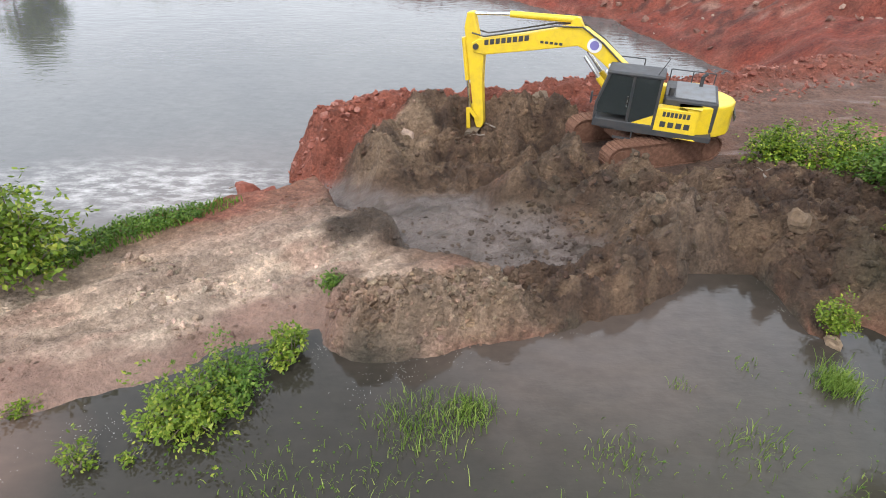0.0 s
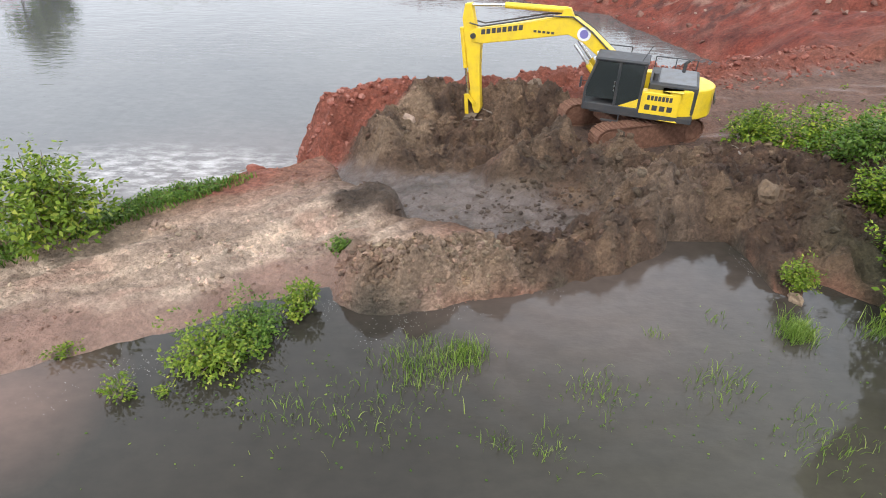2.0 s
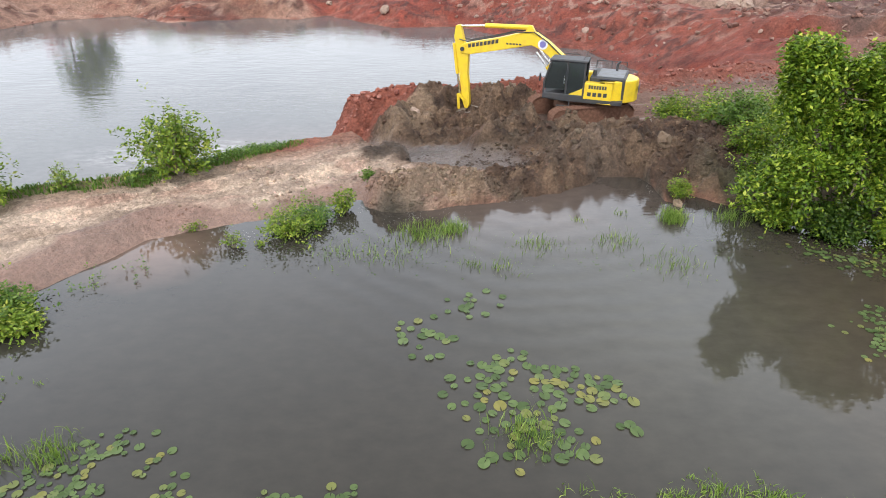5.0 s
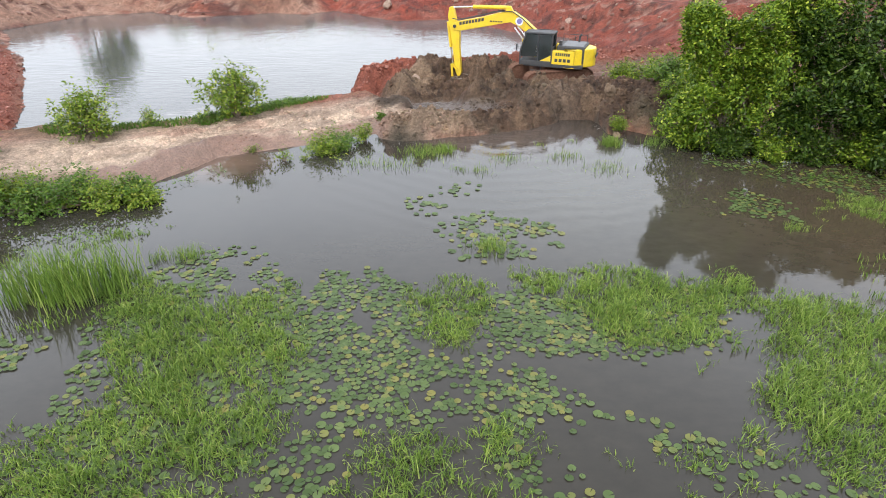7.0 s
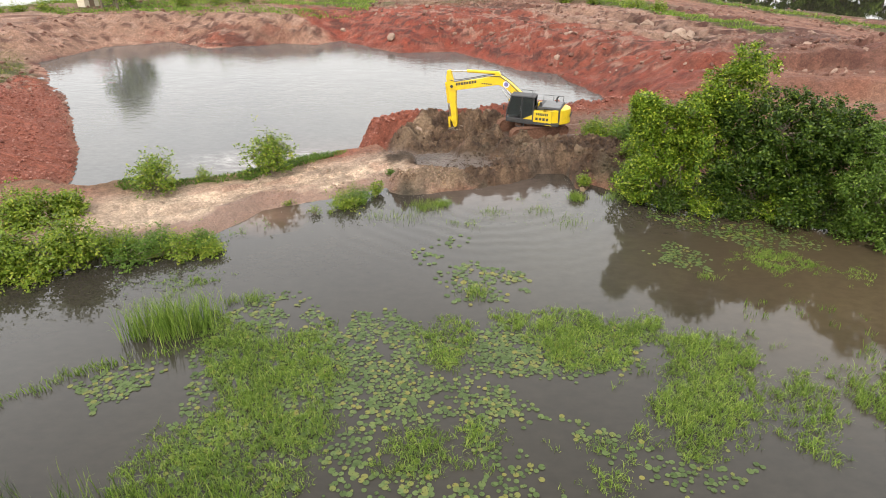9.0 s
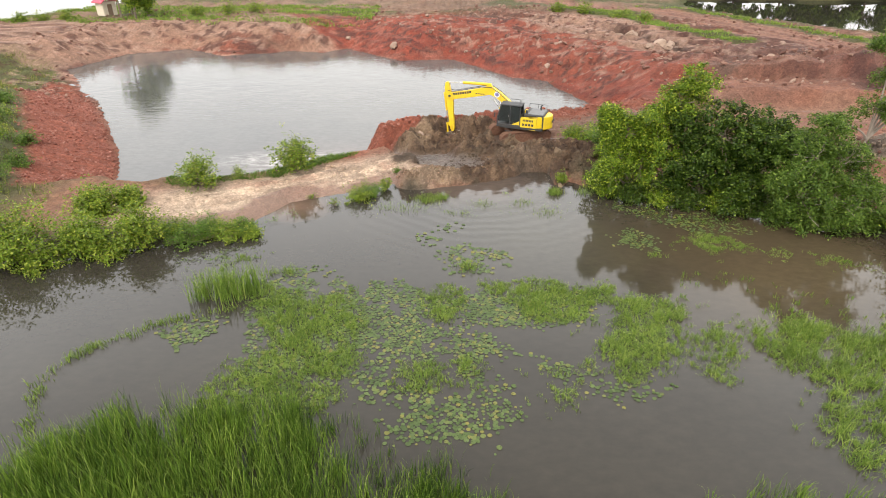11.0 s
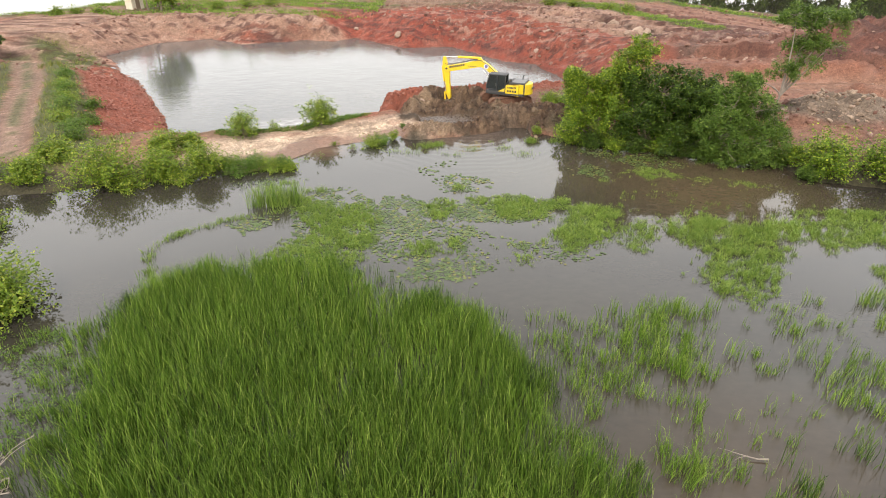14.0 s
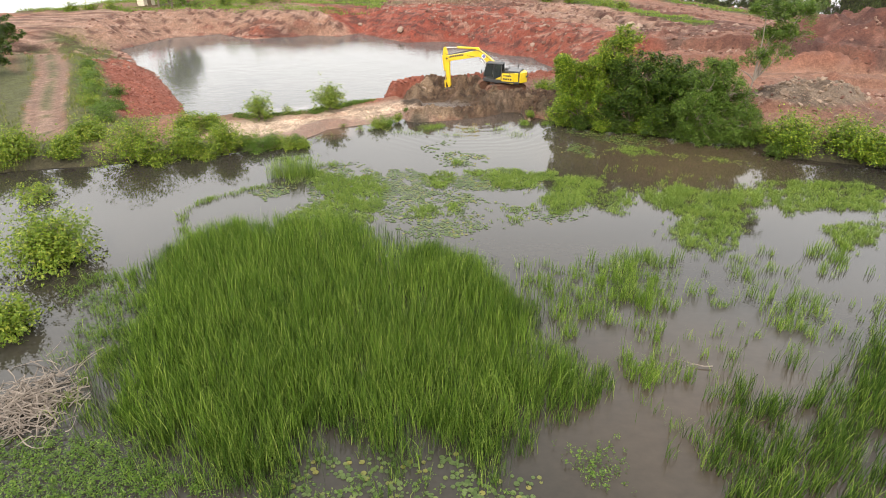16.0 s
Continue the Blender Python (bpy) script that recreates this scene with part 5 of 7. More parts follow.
t = 1.42 * lift * r.uniform(0.55, 1.1, len(x)) * (0.80 + 0.20 * step(-0.3, 0.3, fbm(x * 0.5, y * 0.5, 402))) * (0.62 + 0.38 * step(-0.2, 0.9, inside(REEDBED, x, y)))
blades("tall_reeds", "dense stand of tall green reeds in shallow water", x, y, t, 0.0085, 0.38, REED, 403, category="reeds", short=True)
# upper blades take the lit copy of the reed colour
x, y, r = meadow(REEDBED, 74, 408, 1.3, -0.3)
t = 1.52 * r.uniform(0.7, 1.12, len(x)) * (0.60 + 0.40 * step(-0.2, 0.9, inside(REEDBED, x, y)))
blades("tall_reeds", "arching light green reed leaves over the dense stand", x, y, t, 0.0095, 0.42, REED_LIT, 409, category="reeds")
x, y, r = meadow([(-11.4, -6.2), (-11.3, -5.2), (-10.2, -4.5), (-8.2, -4.3), (-8.0, -5.2), (-9.6, -6.1)], 260, 404, 0.4)
blades("reed_clump", "clump of upright bright green reeds in water", x, y, 1.55 * r.uniform(0.35, 1.1, len(x)), 0.011, 0.45, GRASS, 405, category="reeds")
x, y, r = meadow([(10.4, -28.3), (13.0, -26.8), (16.7, -26.1), (20.6, -24.0), (26, -25), (26, -36), (9.4, -36), (10.6, -31)], 11, 406, 1.6, -0.08)
x, y = tufted(x, y, r, 15, 0.12)
blades("tall_reeds", "open stand of tall green reeds over brown water", x, y, 1.0 * r.uniform(0.4, 1.12, len(x)), 0.0105, 0.45, REED, 407, category="reeds")
# floating mats: outline, blade height, roots for each square metre, how broken they are
MATS = [([(-9.1, -4.9), (-8.6, -4.1), (-6.8, -4.6), (-5.9, -5.4), (-5.0, -5.2), (-3.9, -4.8), (-3.2, -6.2), (-3.2, -7.4), (-2.8, -8.5), (-2.5, -9.7), (-2.7, -10.8), (-3.0, -11.7), (-3.7, -13.0), (-5.5, -13.6), (-8.6, -13.6), (-8.4, -11.4), (-8.0, -10.5), (-7.2, -10.0), (-6.9, -9.0), (-7.6, -8.0), (-8.3, -6.2)], 0.34, 70, -0.30),
        ([(-0.1, -5.0), (0.9, -4.2), (1.7, -4.6), (1.5, -6.8), (0.9, -7.4), (0.2, -7.2)], 0.36, 70, -0.25),
        ([(2.3, -4.2), (4.3, -3.5), (5.9, -3.9), (7.1, -4.3), (9.2, -4.3), (8.8, -5.6), (7.8, -6.1), (6.7, -7.3), (5.6, -7.3), (4.5, -7.1), (4.0, -5.8), (2.9, -5.0)], 0.36, 74, -0.35),
        ([(-1.5, -10.8), (-1.0, -10.1), (-0.1, -10.0), (0.9, -10.2), (1.8, -9.9), (2.4, -10.6), (1.8, -11.2), (0.9, -11.6), (0.3, -11.9), (-0.6, -11.8), (-1.3, -11.6)], 0.36, 70, -0.30),
        ([(8.7, -5.6), (9.9, -5.0), (11.5, -5.1), (12.3, -6.1), (11.4, -7.9), (10.7, -9.6), (9.8, -10.3), (8.3, -11.3), (7.7, -11.3), (7.5, -10.3), (6.6, -10.3), (7.4, -8.9), (8.2, -7.6)], 0.42, 66, -0.30),
        ([(11.5, -8.4), (13.1, -7.3), (14.9, -7.0), (12.1, -11.3), (11.2, -11.9), (11.1, -10.7), (10.9, -9.9)], 0.42, 40, -0.12),
        ([(4.8, -10.8), (5.7, -10.7), (6.5, -11.1), (6.1, -11.9), (5.6, -12.7), (4.3, -12.9), (4.5, -11.9)], 0.30, 34, -0.05),
        ([(14.5, -7.5), (16.8, -6.7), (18.5, -8.0), (21.3, -7.2), (22.9, -7.2), (21.5, -10.0), (19.0, -12.6), (17.2, -15.4), (16.0, -16.4), (14.4, -15.6), (14.5, -13.4), (15.2, -11.5), (14.2, -9.2)], 0.60, 50, -0.22),
        ([(22.9, -6.2), (27.6, -5.7), (31.2, -6.6), (28.6, -10.7), (24.6, -10.6), (22.2, -11.2), (22.1, -9.2)], 0.50, 48, -0.22), ([(23.2, -13.0), (27.6, -11.9), (25.0, -15.4), (22.8, -15.5)], 0.50, 46, -0.15),
        ([(14.0, 0.4), (15.4, 1.5), (17.4, 1.2), (17.6, -0.4), (15.4, -0.9)], 0.30, 60, -0.2), ([(17.8, 0.0), (21.5, -0.6), (24.0, -2.4), (22.0, -2.6), (18.5, -1.2)], 0.22, 24, 0.0), ([(-11.6, -1.6), (-9.4, -0.4), (-8.6, -1.4), (-10.8, -3.0)], 0.22, 44, -0.1)]
xs, ys, ts = [], [], []
for i, (poly, tall, per, broken) in enumerate(MATS):
    x, y, r = meadow(poly, per, 420 + 3 * i, 0.45, broken, 1.1)
    x, y = tufted(x, y, r, 8, 0.07)
    xs.append(x), ys.append(y)
    ts.append(tall * r.uniform(0.4, 1.15, len(x)) * (0.55 + 0.6 * step(-0.25, 0.35, fbm(x * 1.3, y * 1.3, 440 + i))) * (0.6 + 0.4 * step(-0.2, 0.6, inside(poly, x, y))))
    # stray tufts round the mat
    x, y, r = meadow(poly, 4, 1420 + 3 * i, 1.3, 0.0, 1.1)
    x, y = tufted(x, y, r, 9, 0.08)
    xs.append(x), ys.append(y)
    ts.append(0.75 * tall * r.uniform(0.4, 1.15, len(x)))
blades("marsh_grass", "mats of bright green marsh grass on the water", np.concatenate(xs), np.concatenate(ys), 0.8 * np.concatenate(ts), 0.0105, 1.15, GRASS, 450, short=True)
# tufts that stand apart in open water: outline, roots, height
THIN = [([(7.2, -18.4), (9.0, -17.0), (12.2, -16.5), (14.0, -16.2), (13.4, -18.6), (12.4, -21.0), (10.1, -23.4), (7.0, -22.0)], 13, 0.85), ([(16.4, -20.5), (18.8, -21.0), (17.2, -23.6), (15.4, -23.6)], 9, 0.85), ([(19.3, -21.5), (22.5, -21.0), (20.8, -23.6), (18.4, -23.6)], 10, 0.85),
        ([(8.7, -24.6), (11.2, -24.0), (10.4, -26.9), (8.7, -27.6), (8.1, -26.6)], 15, 0.9), ([(11.6, -24.4), (12.6, -24.8), (11.6, -26.6), (11.0, -26.2)], 11, 0.8), ([(20.9, -15.5), (23.8, -14.8), (21.6, -18.5), (19.6, -18.5)], 8, 0.7), ([(4.8, -17.5), (7.7, -18.0), (7.0, -22.0), (5.4, -22.4)], 10, 0.7),
        ([(15.7, -16.6), (18.5, -16.4), (19.3, -17.6), (17.6, -18.9), (15.6, -19.0)], 6, 0.6), ([(6.0, -22.8), (8.2, -22.6), (7.4, -24.6), (6.2, -24.4)], 12, 0.8), ([(13.9, -20.2), (15.8, -20.1), (15.1, -21.4), (13.8, -21.4)], 5, 0.6), ([(5.0, -17.0), (24.0, -15.5), (22.0, -25.0), (8.0, -25.5)], 1.0, 0.6),
        ([(-17.0, -19.6), (-14.4, -18.3), (-13.0, -19.4), (-12.5, -25.4), (-14.2, -26.0), (-15.2, -22.3)], 9, 0.75), ([(-14.6, -26.0), (-12.4, -25.0), (-11.6, -28.6), (-13.6, -29.4)], 8, 0.6), ([(11, -4.2), (14, -2.2), (19, -4.5), (24, -5.5), (22, -7), (15, -6.5)], 1.6, 0.3), ([(9.0, -28.0), (10.6, -28.4), (10.4, -31.4), (9.4, -30.4)], 8, 0.7)]
xs, ys, ts = [], [], []
for i, (poly, per, tall) in enumerate(THIN):
    x, y, r = meadow(poly, per, 460 + 3 * i, 0.7, -0.05, 0.9)
    lift = np.repeat(r.uniform(0.55, 1.15, len(x)), 13)
    x, y = tufted(x, y, r, 13, 0.13)
    xs.append(x), ys.append(y)
    ts.append(tall * lift * r.uniform(0.35, 1.1, len(x)))
blades("marsh_grass", "thin tufts of marsh grass standing in brown water", np.concatenate(xs), np.concatenate(ys), np.concatenate(ts), 0.0095, 0.5, REED_LIT, 480)
STRAND = [(-12.6, -15.4), (-14.2, -13.4), (-15.0, -11.6), (-14.7, -10.3), (-13.9, -9.2), (-12.8, -8.4), (-11.9, -7.7), (-10.4, -7.0), (-9.0, -6.4)]
x, y, r = scatter(-16, -8, -16.5, -5.5, 24000, lambda x, y, r: along(STRAND, x, y) + 0.5 * fbm(x * 1.6, y * 1.6, 481) < 0.42 * r.random(len(x)) ** 2 - 0.02, 482)
blades("marsh_grass", "thin curved strand of low green grass on the water", x, y, 0.26 * r.uniform(0.4, 1.2, len(x)), 0.013, 0.9, GRASS, 483)
# small tufts near the bank
xs, ys, ts = [], [], []
for i, (tx, ty, tr, n, tall) in enumerate([(-0.3, 6.0, 0.9, 260, 0.28), (0.6, 6.3, 0.45, 160, 0.35), (8.1, 7.1, 0.42, 260, 0.42), (3.3, 5.3, 0.7, 110, 0.2), (5.7, 5.6, 0.7, 120, 0.22), (-1.4, 4.6, 0.9, 110, 0.25), (-3.0, 4.6, 0.8, 80, 0.2), (2.0, 3.9, 0.5, 60, 0.2), (7.2, 4.2, 0.9, 120, 0.25),
                                           (-7.2, -3.1, 0.5, 160, 0.35), (2.0, -2.6, 0.6, 220, 0.35), (-8.0, -3.3, 0.3, 70, 0.3), (12.2, -1.2, 0.4, 80, 0.3), (10.2, 7.2, 0.6, 160, 0.4), (1.2, 4.0, 0.3, 40, 0.2), (4.9, 7.0, 0.2, 25, 0.15), (6.4, 7.6, 0.25, 25, 0.15)]):
    r = np.random.default_rng(500 + i)
    n = int(n * (1.8 if i < 3 else 1.1))
    xs.append(tx + tr * 0.55 * r.normal(size=n)), ys.append(ty + tr * 0.45 * r.normal(size=n)), ts.append(tall * r.uniform(0.3, 1.2, n))
blades("marsh_grass", "small tufts of grass rising from the muddy water", np.concatenate(xs), np.concatenate(ys), np.concatenate(ts), 0.008, 0.9, GRASS, 520)
# grass on dry ground
x, y, r = scatter(-75, -23, -8, 66, 60000, lambda x, y, r: (along(RUTS_W, x, y) > 1.7 + 0.9 * fbm(x * 0.3, y * 0.3, 113)) & (inside(GRAVEL, x, y) < -0.3) & (inside(BASIN, x, y) < -1.8) & (y > shore_y(x) + 0.3) & (x < -24) & (y < 55) & (along(BERM_W, x, y) < 5.5 + 40 * (x < -32 - 0.8 * y)) & (fbm(x * 0.5, y * 0.5, 531) + 0.3 * r.random(len(x)) > -0.02), 530)
blades("berm_grass", "rough green grass on the berm beside the track", x, y, 0.46 * r.uniform(0.4, 1.3, len(x)) * (0.5 + step(-0.2, 0.4, fbm(x * 0.5, y * 0.5, 540))), 0.022, 0.9, DRY_GRASS, 532, height_at(x, y), short=True)
x, y, r = scatter(-18, -4.5, 4, 15, 26000, lambda x, y, r: (inside(BASIN, x, y) < -1.6) & (inside(BASIN, x, y) > -3.0 - 0.5 * fbm(x * 0.7, y * 0.7, 533)) & (y < 13.4), 534)
p = scatter(-12, -6.4, 8.4, 13, 9000, lambda x, y, r: along([(-11.2, 9.2), (-9.4, 10.5), (-8.3, 11.5), (-7.0, 12.6)], x, y) + 0.35 * fbm(x * 1.5, y * 1.5, 539) < 0.42, 538)
p = np.stack([p[0], p[1], height_at(p[0], p[1]) + 0.16 * r.random(len(p[0]))], 1)
v, f = twig_leaves(r, p, np.tile([[0, 0, 1.0]], (len(p), 1)), 4, 0.05, 0.085)
tagged(mesh_object("bank_weeds", v, f, WEED), "thick green weeds on the crest above the pond", "weeds", kind="stuff")
blades("bank_grass", "low green weeds along the pond side of the bank", x, y, 0.16 * r.uniform(0.5, 1.3, len(x)), 0.02, 1.0, WEED, 535, height_at(x, y))
x, y, r = scatter(-110, 130, 62, 160, 34000, lambda x, y, r: (ground_height(x, y)[1][:, 1] > ground_height(x, y)[1][:, 0] * 1.15) & (height_at(x, y) > -0.2), 536)
blades("far_grass", "patches of grass beyond the quarry", x, y, 0.7 * r.uniform(0.4, 1.2, len(x)), 0.07, 0.8, GRASS, 537, height_at(x, y))

BERM_SHRUBS = [(-29.5, 7.5, 2.4, 0.8), (-31.6, 9.6, 2.6, 0.9), (-30.4, 11.4, 2.2, 0.7), (-33.2, 12.8, 2.6, 1.0), (-34.6, 15.4, 2.4, 0.8), (-32.6, 16.0, 2.0, 0.7), (-36.4, 18.4, 2.6, 0.8), (-38.2, 21.6, 2.4, 0.7), (-28.4, 5.2, 2.2, 0.8), (-40.5, 25.4, 2.4, 0.7)]

x, y, r = scatter(20, 72, 48, 108, 130000, lambda x, y, r: ((along(VERGE, x, y) + 1.4 * fbm(x * 0.25, y * 0.25, 124) < 2.2) | ((np.abs(along(HAUL, x, y) - 6.6) + 1.5 * fbm(x * 0.2, y * 0.2, 152) < 1.0) & (x > 47 - 0.4 * (y - 81)))) & (r.random(len(x)) < 0.75), 541)
blades("far_grass", "strip of rough green grass beside the far haul track", x, y, 0.45 * r.uniform(0.4, 1.3, len(x)), 0.04, 0.9, GRASS, 542, height_at(x, y), short=True)
x, y, r = scatter(-88, -12, 76, 98, 42000, lambda x, y, r: (fbm(x * 0.12, y * 0.22, 543) + 0.2 * r.random(len(x)) > 0.12 - 0.25 * step(82, 90, y)) & (height_at(x, y) > 0.0), 544)
blades("far_grass", "patchy grass round the small shed and the far pond", x, y, 0.45 * r.uniform(0.4, 1.3, len(x)), 0.045, 0.9, GRASS, 545, height_at(x, y), short=True)

# lily pads
LILIES = [([(-3.6, -4.8), (-2.4, -4.0), (-1.1, -4.4), (0.0, -5.4), (-0.1, -7.3), (0.9, -7.9), (2.6, -8.7), (2.5, -9.7), (0.9, -9.9), (-0.7, -9.7), (-1.7, -9.7), (-2.4, -9.0), (-3.1, -7.4)], 60), ([(0.6, -1.2), (2.2, -0.3), (4.2, -1.1), (3.6, -2.4), (1.8, -3.0), (0.8, -2.8)], 26),
          ([(0.0, 2.0), (0.6, 1.0), (1.2, 1.2), (2.4, 2.4), (2.1, 2.8), (1.2, 2.7)], 3), ([(-7.5, -4.3), (-6.3, -2.4), (-4.5, -2.8), (-4.4, -4.5), (-6.4, -5.2)], 36), ([(-11.5, -8.5), (-11.1, -7.4), (-9.6, -7.1), (-9.2, -8.3), (-10.2, -9.3), (-10.6, -9.8)], 30), ([(10.6, 1.4), (12.0, 1.5), (12.7, 0.3), (11.8, -0.6), (10.8, 0.2)], 34),
          ([(1.5, -6.1), (2.9, -5.1), (4.5, -6.1), (4.5, -7.3), (2.7, -7.6), (1.8, -7.4)], 44), ([(-4.6, -31.6), (-3.1, -30.2), (-1.3, -30.5), (1.5, -30.6), (4.3, -31.2), (3, -33), (-4, -33)], 10), ([(-0.8, -12.0), (0.9, -11.9), (3.1, -12.4), (3.6, -12.9), (2.2, -14.4), (-1.2, -14.6)], 34), ([(-8.2, -5.6), (-3.4, -5.0), (-2.8, -10), (-4, -12.5), (-7.5, -12)], 16),
          ([(0.2, -5.6), (8.6, -4.8), (7.2, -7.6), (0.8, -7.4)], 16), ([(1.9, -10.6), (3.2, -11.2), (3.3, -11.9), (2.1, -11.9)], 30), ([(10.2, 6.2), (13, 5), (17.5, 3.4), (19, 1.6), (16, 1.2), (13, 2.8)], 10), ([(2.5, -9.4), (3.5, -9.2), (5.0, -10.0), (6.6, -10.8), (5.6, -11.2), (4.9, -10.4)], 26), ([(-0.9, 1.2), (0.4, 1.6), (0.8, 0.4), (-0.4, 0.0)], 6), ([(-3.0, -10.0), (-1.6, -9.8), (-1.4, -12.4), (-2.6, -12.6)], 18), ([(7.0, -11.0), (9.6, -11.4), (8.4, -12.4), (6.6, -12.2)], 9)]
vs, fs = [], []
base = 0
ang = np.linspace(0.14, 2 * np.pi - 0.14, 13)
pad_mesh = bpy.data.meshes.new("lily_pad")
pad_mesh.from_pydata([(0, 0, 0)] + [(math.cos(a), math.sin(a), 0.05 + 0.03 * math.sin(3 * a)) for a in ang], [], [(0, k, k + 1) for k in range(1, 13)])
pad_mesh.materials.append(LILY)
for i, (poly, per) in enumerate(LILIES):
    x, y, r = meadow(poly, per * 4.4, 550 + 3 * i, 0.5, -0.16, 1.2)
    placed = {}
    apart = i in (1, 2, 14)
    if apart:
        patch = tagged(new("lily_patch"), "loose patch of large round lily pads on open water", "lily pads", "patches of large lily pads")
        patch.matrix_world = pose(*np.mean(poly, 0), 0.0)
    for px, py in zip(x, y):
        gap = 0.19 if apart else 0.115
        cell = (int(px // gap), int(py // gap))
        if any((px - q[0]) ** 2 + (py - q[1]) ** 2 < gap ** 2 for dx in (-1, 0, 1) for dy in (-1, 0, 1) for q in placed.get((cell[0] + dx, cell[1] + dy), ())):
            continue
        placed.setdefault(cell, []).append((px, py))
        rad, a0, tilt = r.uniform(0.08, 0.15) if apart else 0.045 + 0.062 * r.random() ** 0.8, r.uniform(0, 6.28), r.uniform(0, 6.28)
        if apart:
            pad = new("lily_pad", pad_mesh)
            pad.parent = patch
            pad.matrix_basis = pose(px - patch.location.x, py - patch.location.y, 0.012 + 0.012 * r.random(), r.uniform(-5, 5), r.uniform(-5, 5), math.degrees(a0)) @ Matrix.Diagonal((rad, rad * r.uniform(0.88, 1.0), rad, 1))
            continue
        c, s = np.cos(ang + a0) * rad, np.sin(ang + a0) * rad * r.uniform(0.88, 1.0)
        z = 0.012 + 0.02 * r.random() + 0.05 * (c * math.cos(tilt) + s * math.sin(tilt))
        vs.append(np.concatenate([[[px, py, 0.012]], np.stack([px + c, py + s, z], 1)]))
        fs += [(base, base + k, base + k + 1) for k in range(1, 13)]
        base += 14
tagged(mesh_object("lily_pads", np.concatenate(vs), fs, LILY), "floating round green lily pads with notched edges", "lily pads", kind="stuff")

# bushes on the bank
shrub("bank_bush", "bright green leafy bush on the clay bank", "bush", -9.5, 9.4, 3.0, 2.5, BUSH, 601, 34, 14, 9, 0.17)
shrub("bank_bush", "light green bush beside the quarry pond", "bush", -15.2, 7.0, 2.7, 2.1, BUSH, 602, 30, 14, 9, 0.16)
shrub("bank_bush", "small light green bush at the bank edge", "bush", -13.2, 8.3, 1.2, 0.9, BUSH, 603, 10, 8, 7, 0.11)
shrub("water_bush", "bright green bush standing at the water edge", "bush", -4.7, 6.1, 1.9, 0.75, BUSH, 604, 26, 12, 9, 0.11, squat=1)
shrub("water_bush", "bright green leafy shoots at the waterline", "bush", -4.1, 7.0, 1.7, 0.5, WEED, 605, 24, 12, 9, 0.09, squat=1)
shrub("water_bush", "leafy light green sapling at the waterline", "bush", -3.1, 7.6, 1.0, 0.8, BUSH, 606, 12, 9, 8, 0.12)
shrub("small_plant", "small green plant on the clay bank", "plant", -2.6, 9.6, 0.7, 0.45, WEED, 607, 9, 7, 7, 0.09)
shrub("small_plant", "bright green plant on a clay block", "plant", 8.75, 8.7, 0.8, 0.75, BUSH, 608, 26, 10, 8, 0.08, z=0.2, squat=1)
shrub("small_plant", "sparse green plant rising from the water", "plant", -6.2, 5.0, 0.8, 0.5, BUSH, 609, 8, 6, 6, 0.09)
shrub("small_plant", "small yellow-green plant on wet mud", "plant", -7.8, 6.1, 0.6, 0.35, BUSH, 610, 7, 5, 6, 0.09)
shrub("small_plant", "tiny green plant rising from the water", "plant", -5.4, 5.2, 0.4, 0.3, BUSH, 611, 6, 4, 5, 0.08)
# thicket along the western shore
WEST = [(-40, -5.6, 4.4, 2.2), (-36.5, -4.6, 4.0, 2.0), (-33.2, -3.6, 3.8, 1.9), (-30.6, -2.8, 3.4, 1.9), (-27.0, -2.6, 2.4, 1.3), (-22.0, -2.2, 5.6, 2.3), (-18.6, -1.0, 3.0, 1.4), (-15.9, -0.5, 2.4, 2.2), (-19.8, 2.6, 2.8, 1.6), (-18.4, 3.6, 1.8, 1.0), (-27.4, 1.2, 2.6, 1.2)]
for i, (bx, by, bw, bh) in enumerate(WEST):
    shrub("shore_bush", "dense yellow-green bush overhanging the wetland shore", "bush", bx, by, bw, bh, BUSH, 620 + i, 34 + int(7 * bw), 16, 9, 0.165, group="bushes along the western shore", squat=1)
for i, (bx, by, bw, bh) in enumerate([(-13.8, 0.0, 2.4, 0.8), (-11.8, 0.7, 2.2, 0.7), (-12.8, 1.0, 2.2, 0.6), (-14.6, 0.6, 2.0, 0.8), (-10.8, 1.3, 1.4, 0.7), (-10.4, 0.8, 1.2, 0.5)]):
    shrub("low_bush", "low yellow-green weeds on the wetland edge", "bush", bx, by, bw, bh, BUSH if i % 2 else WEED, 640 + i, 30, 12, 8, 0.12, group="low weeds on the wetland edge", squat=1)
for i, (bx, by, bw, bh) in enumerate([(-34.5, -5.4, 3.2, 0.7), (-31.0, -4.4, 3.0, 0.7), (-20.2, -2.6, 2.6, 0.6), (-17.2, -1.5, 2.4, 0.6)]):
    shrub("low_bush", "low green shrub trailing into the water below the hedge", "bush", bx, by, bw, bh, BUSH, 1640 + i, 26, 12, 8, 0.14, group="shrubs trailing into the water", squat=1)
shrub("island_bush", "round yellow-green bush standing in open water", "bush", -19.6, -17.0, 4.8, 2.2, BUSH, 651, 70, 16, 10, 0.18, z=0.0, squat=1)
shrub("island_bush", "yellow-green bush standing in dark water", "bush", -18.0, -23.4, 2.8, 1.3, BUSH, 652, 44, 15, 10, 0.15, z=0.0, squat=1)
shrub("island_bush", "low spreading bush in the dark wetland water", "bush", -25.3, -9.2, 3.2, 0.8, BUSH, 653, 22, 12, 8, 0.15, z=0.0, squat=1)
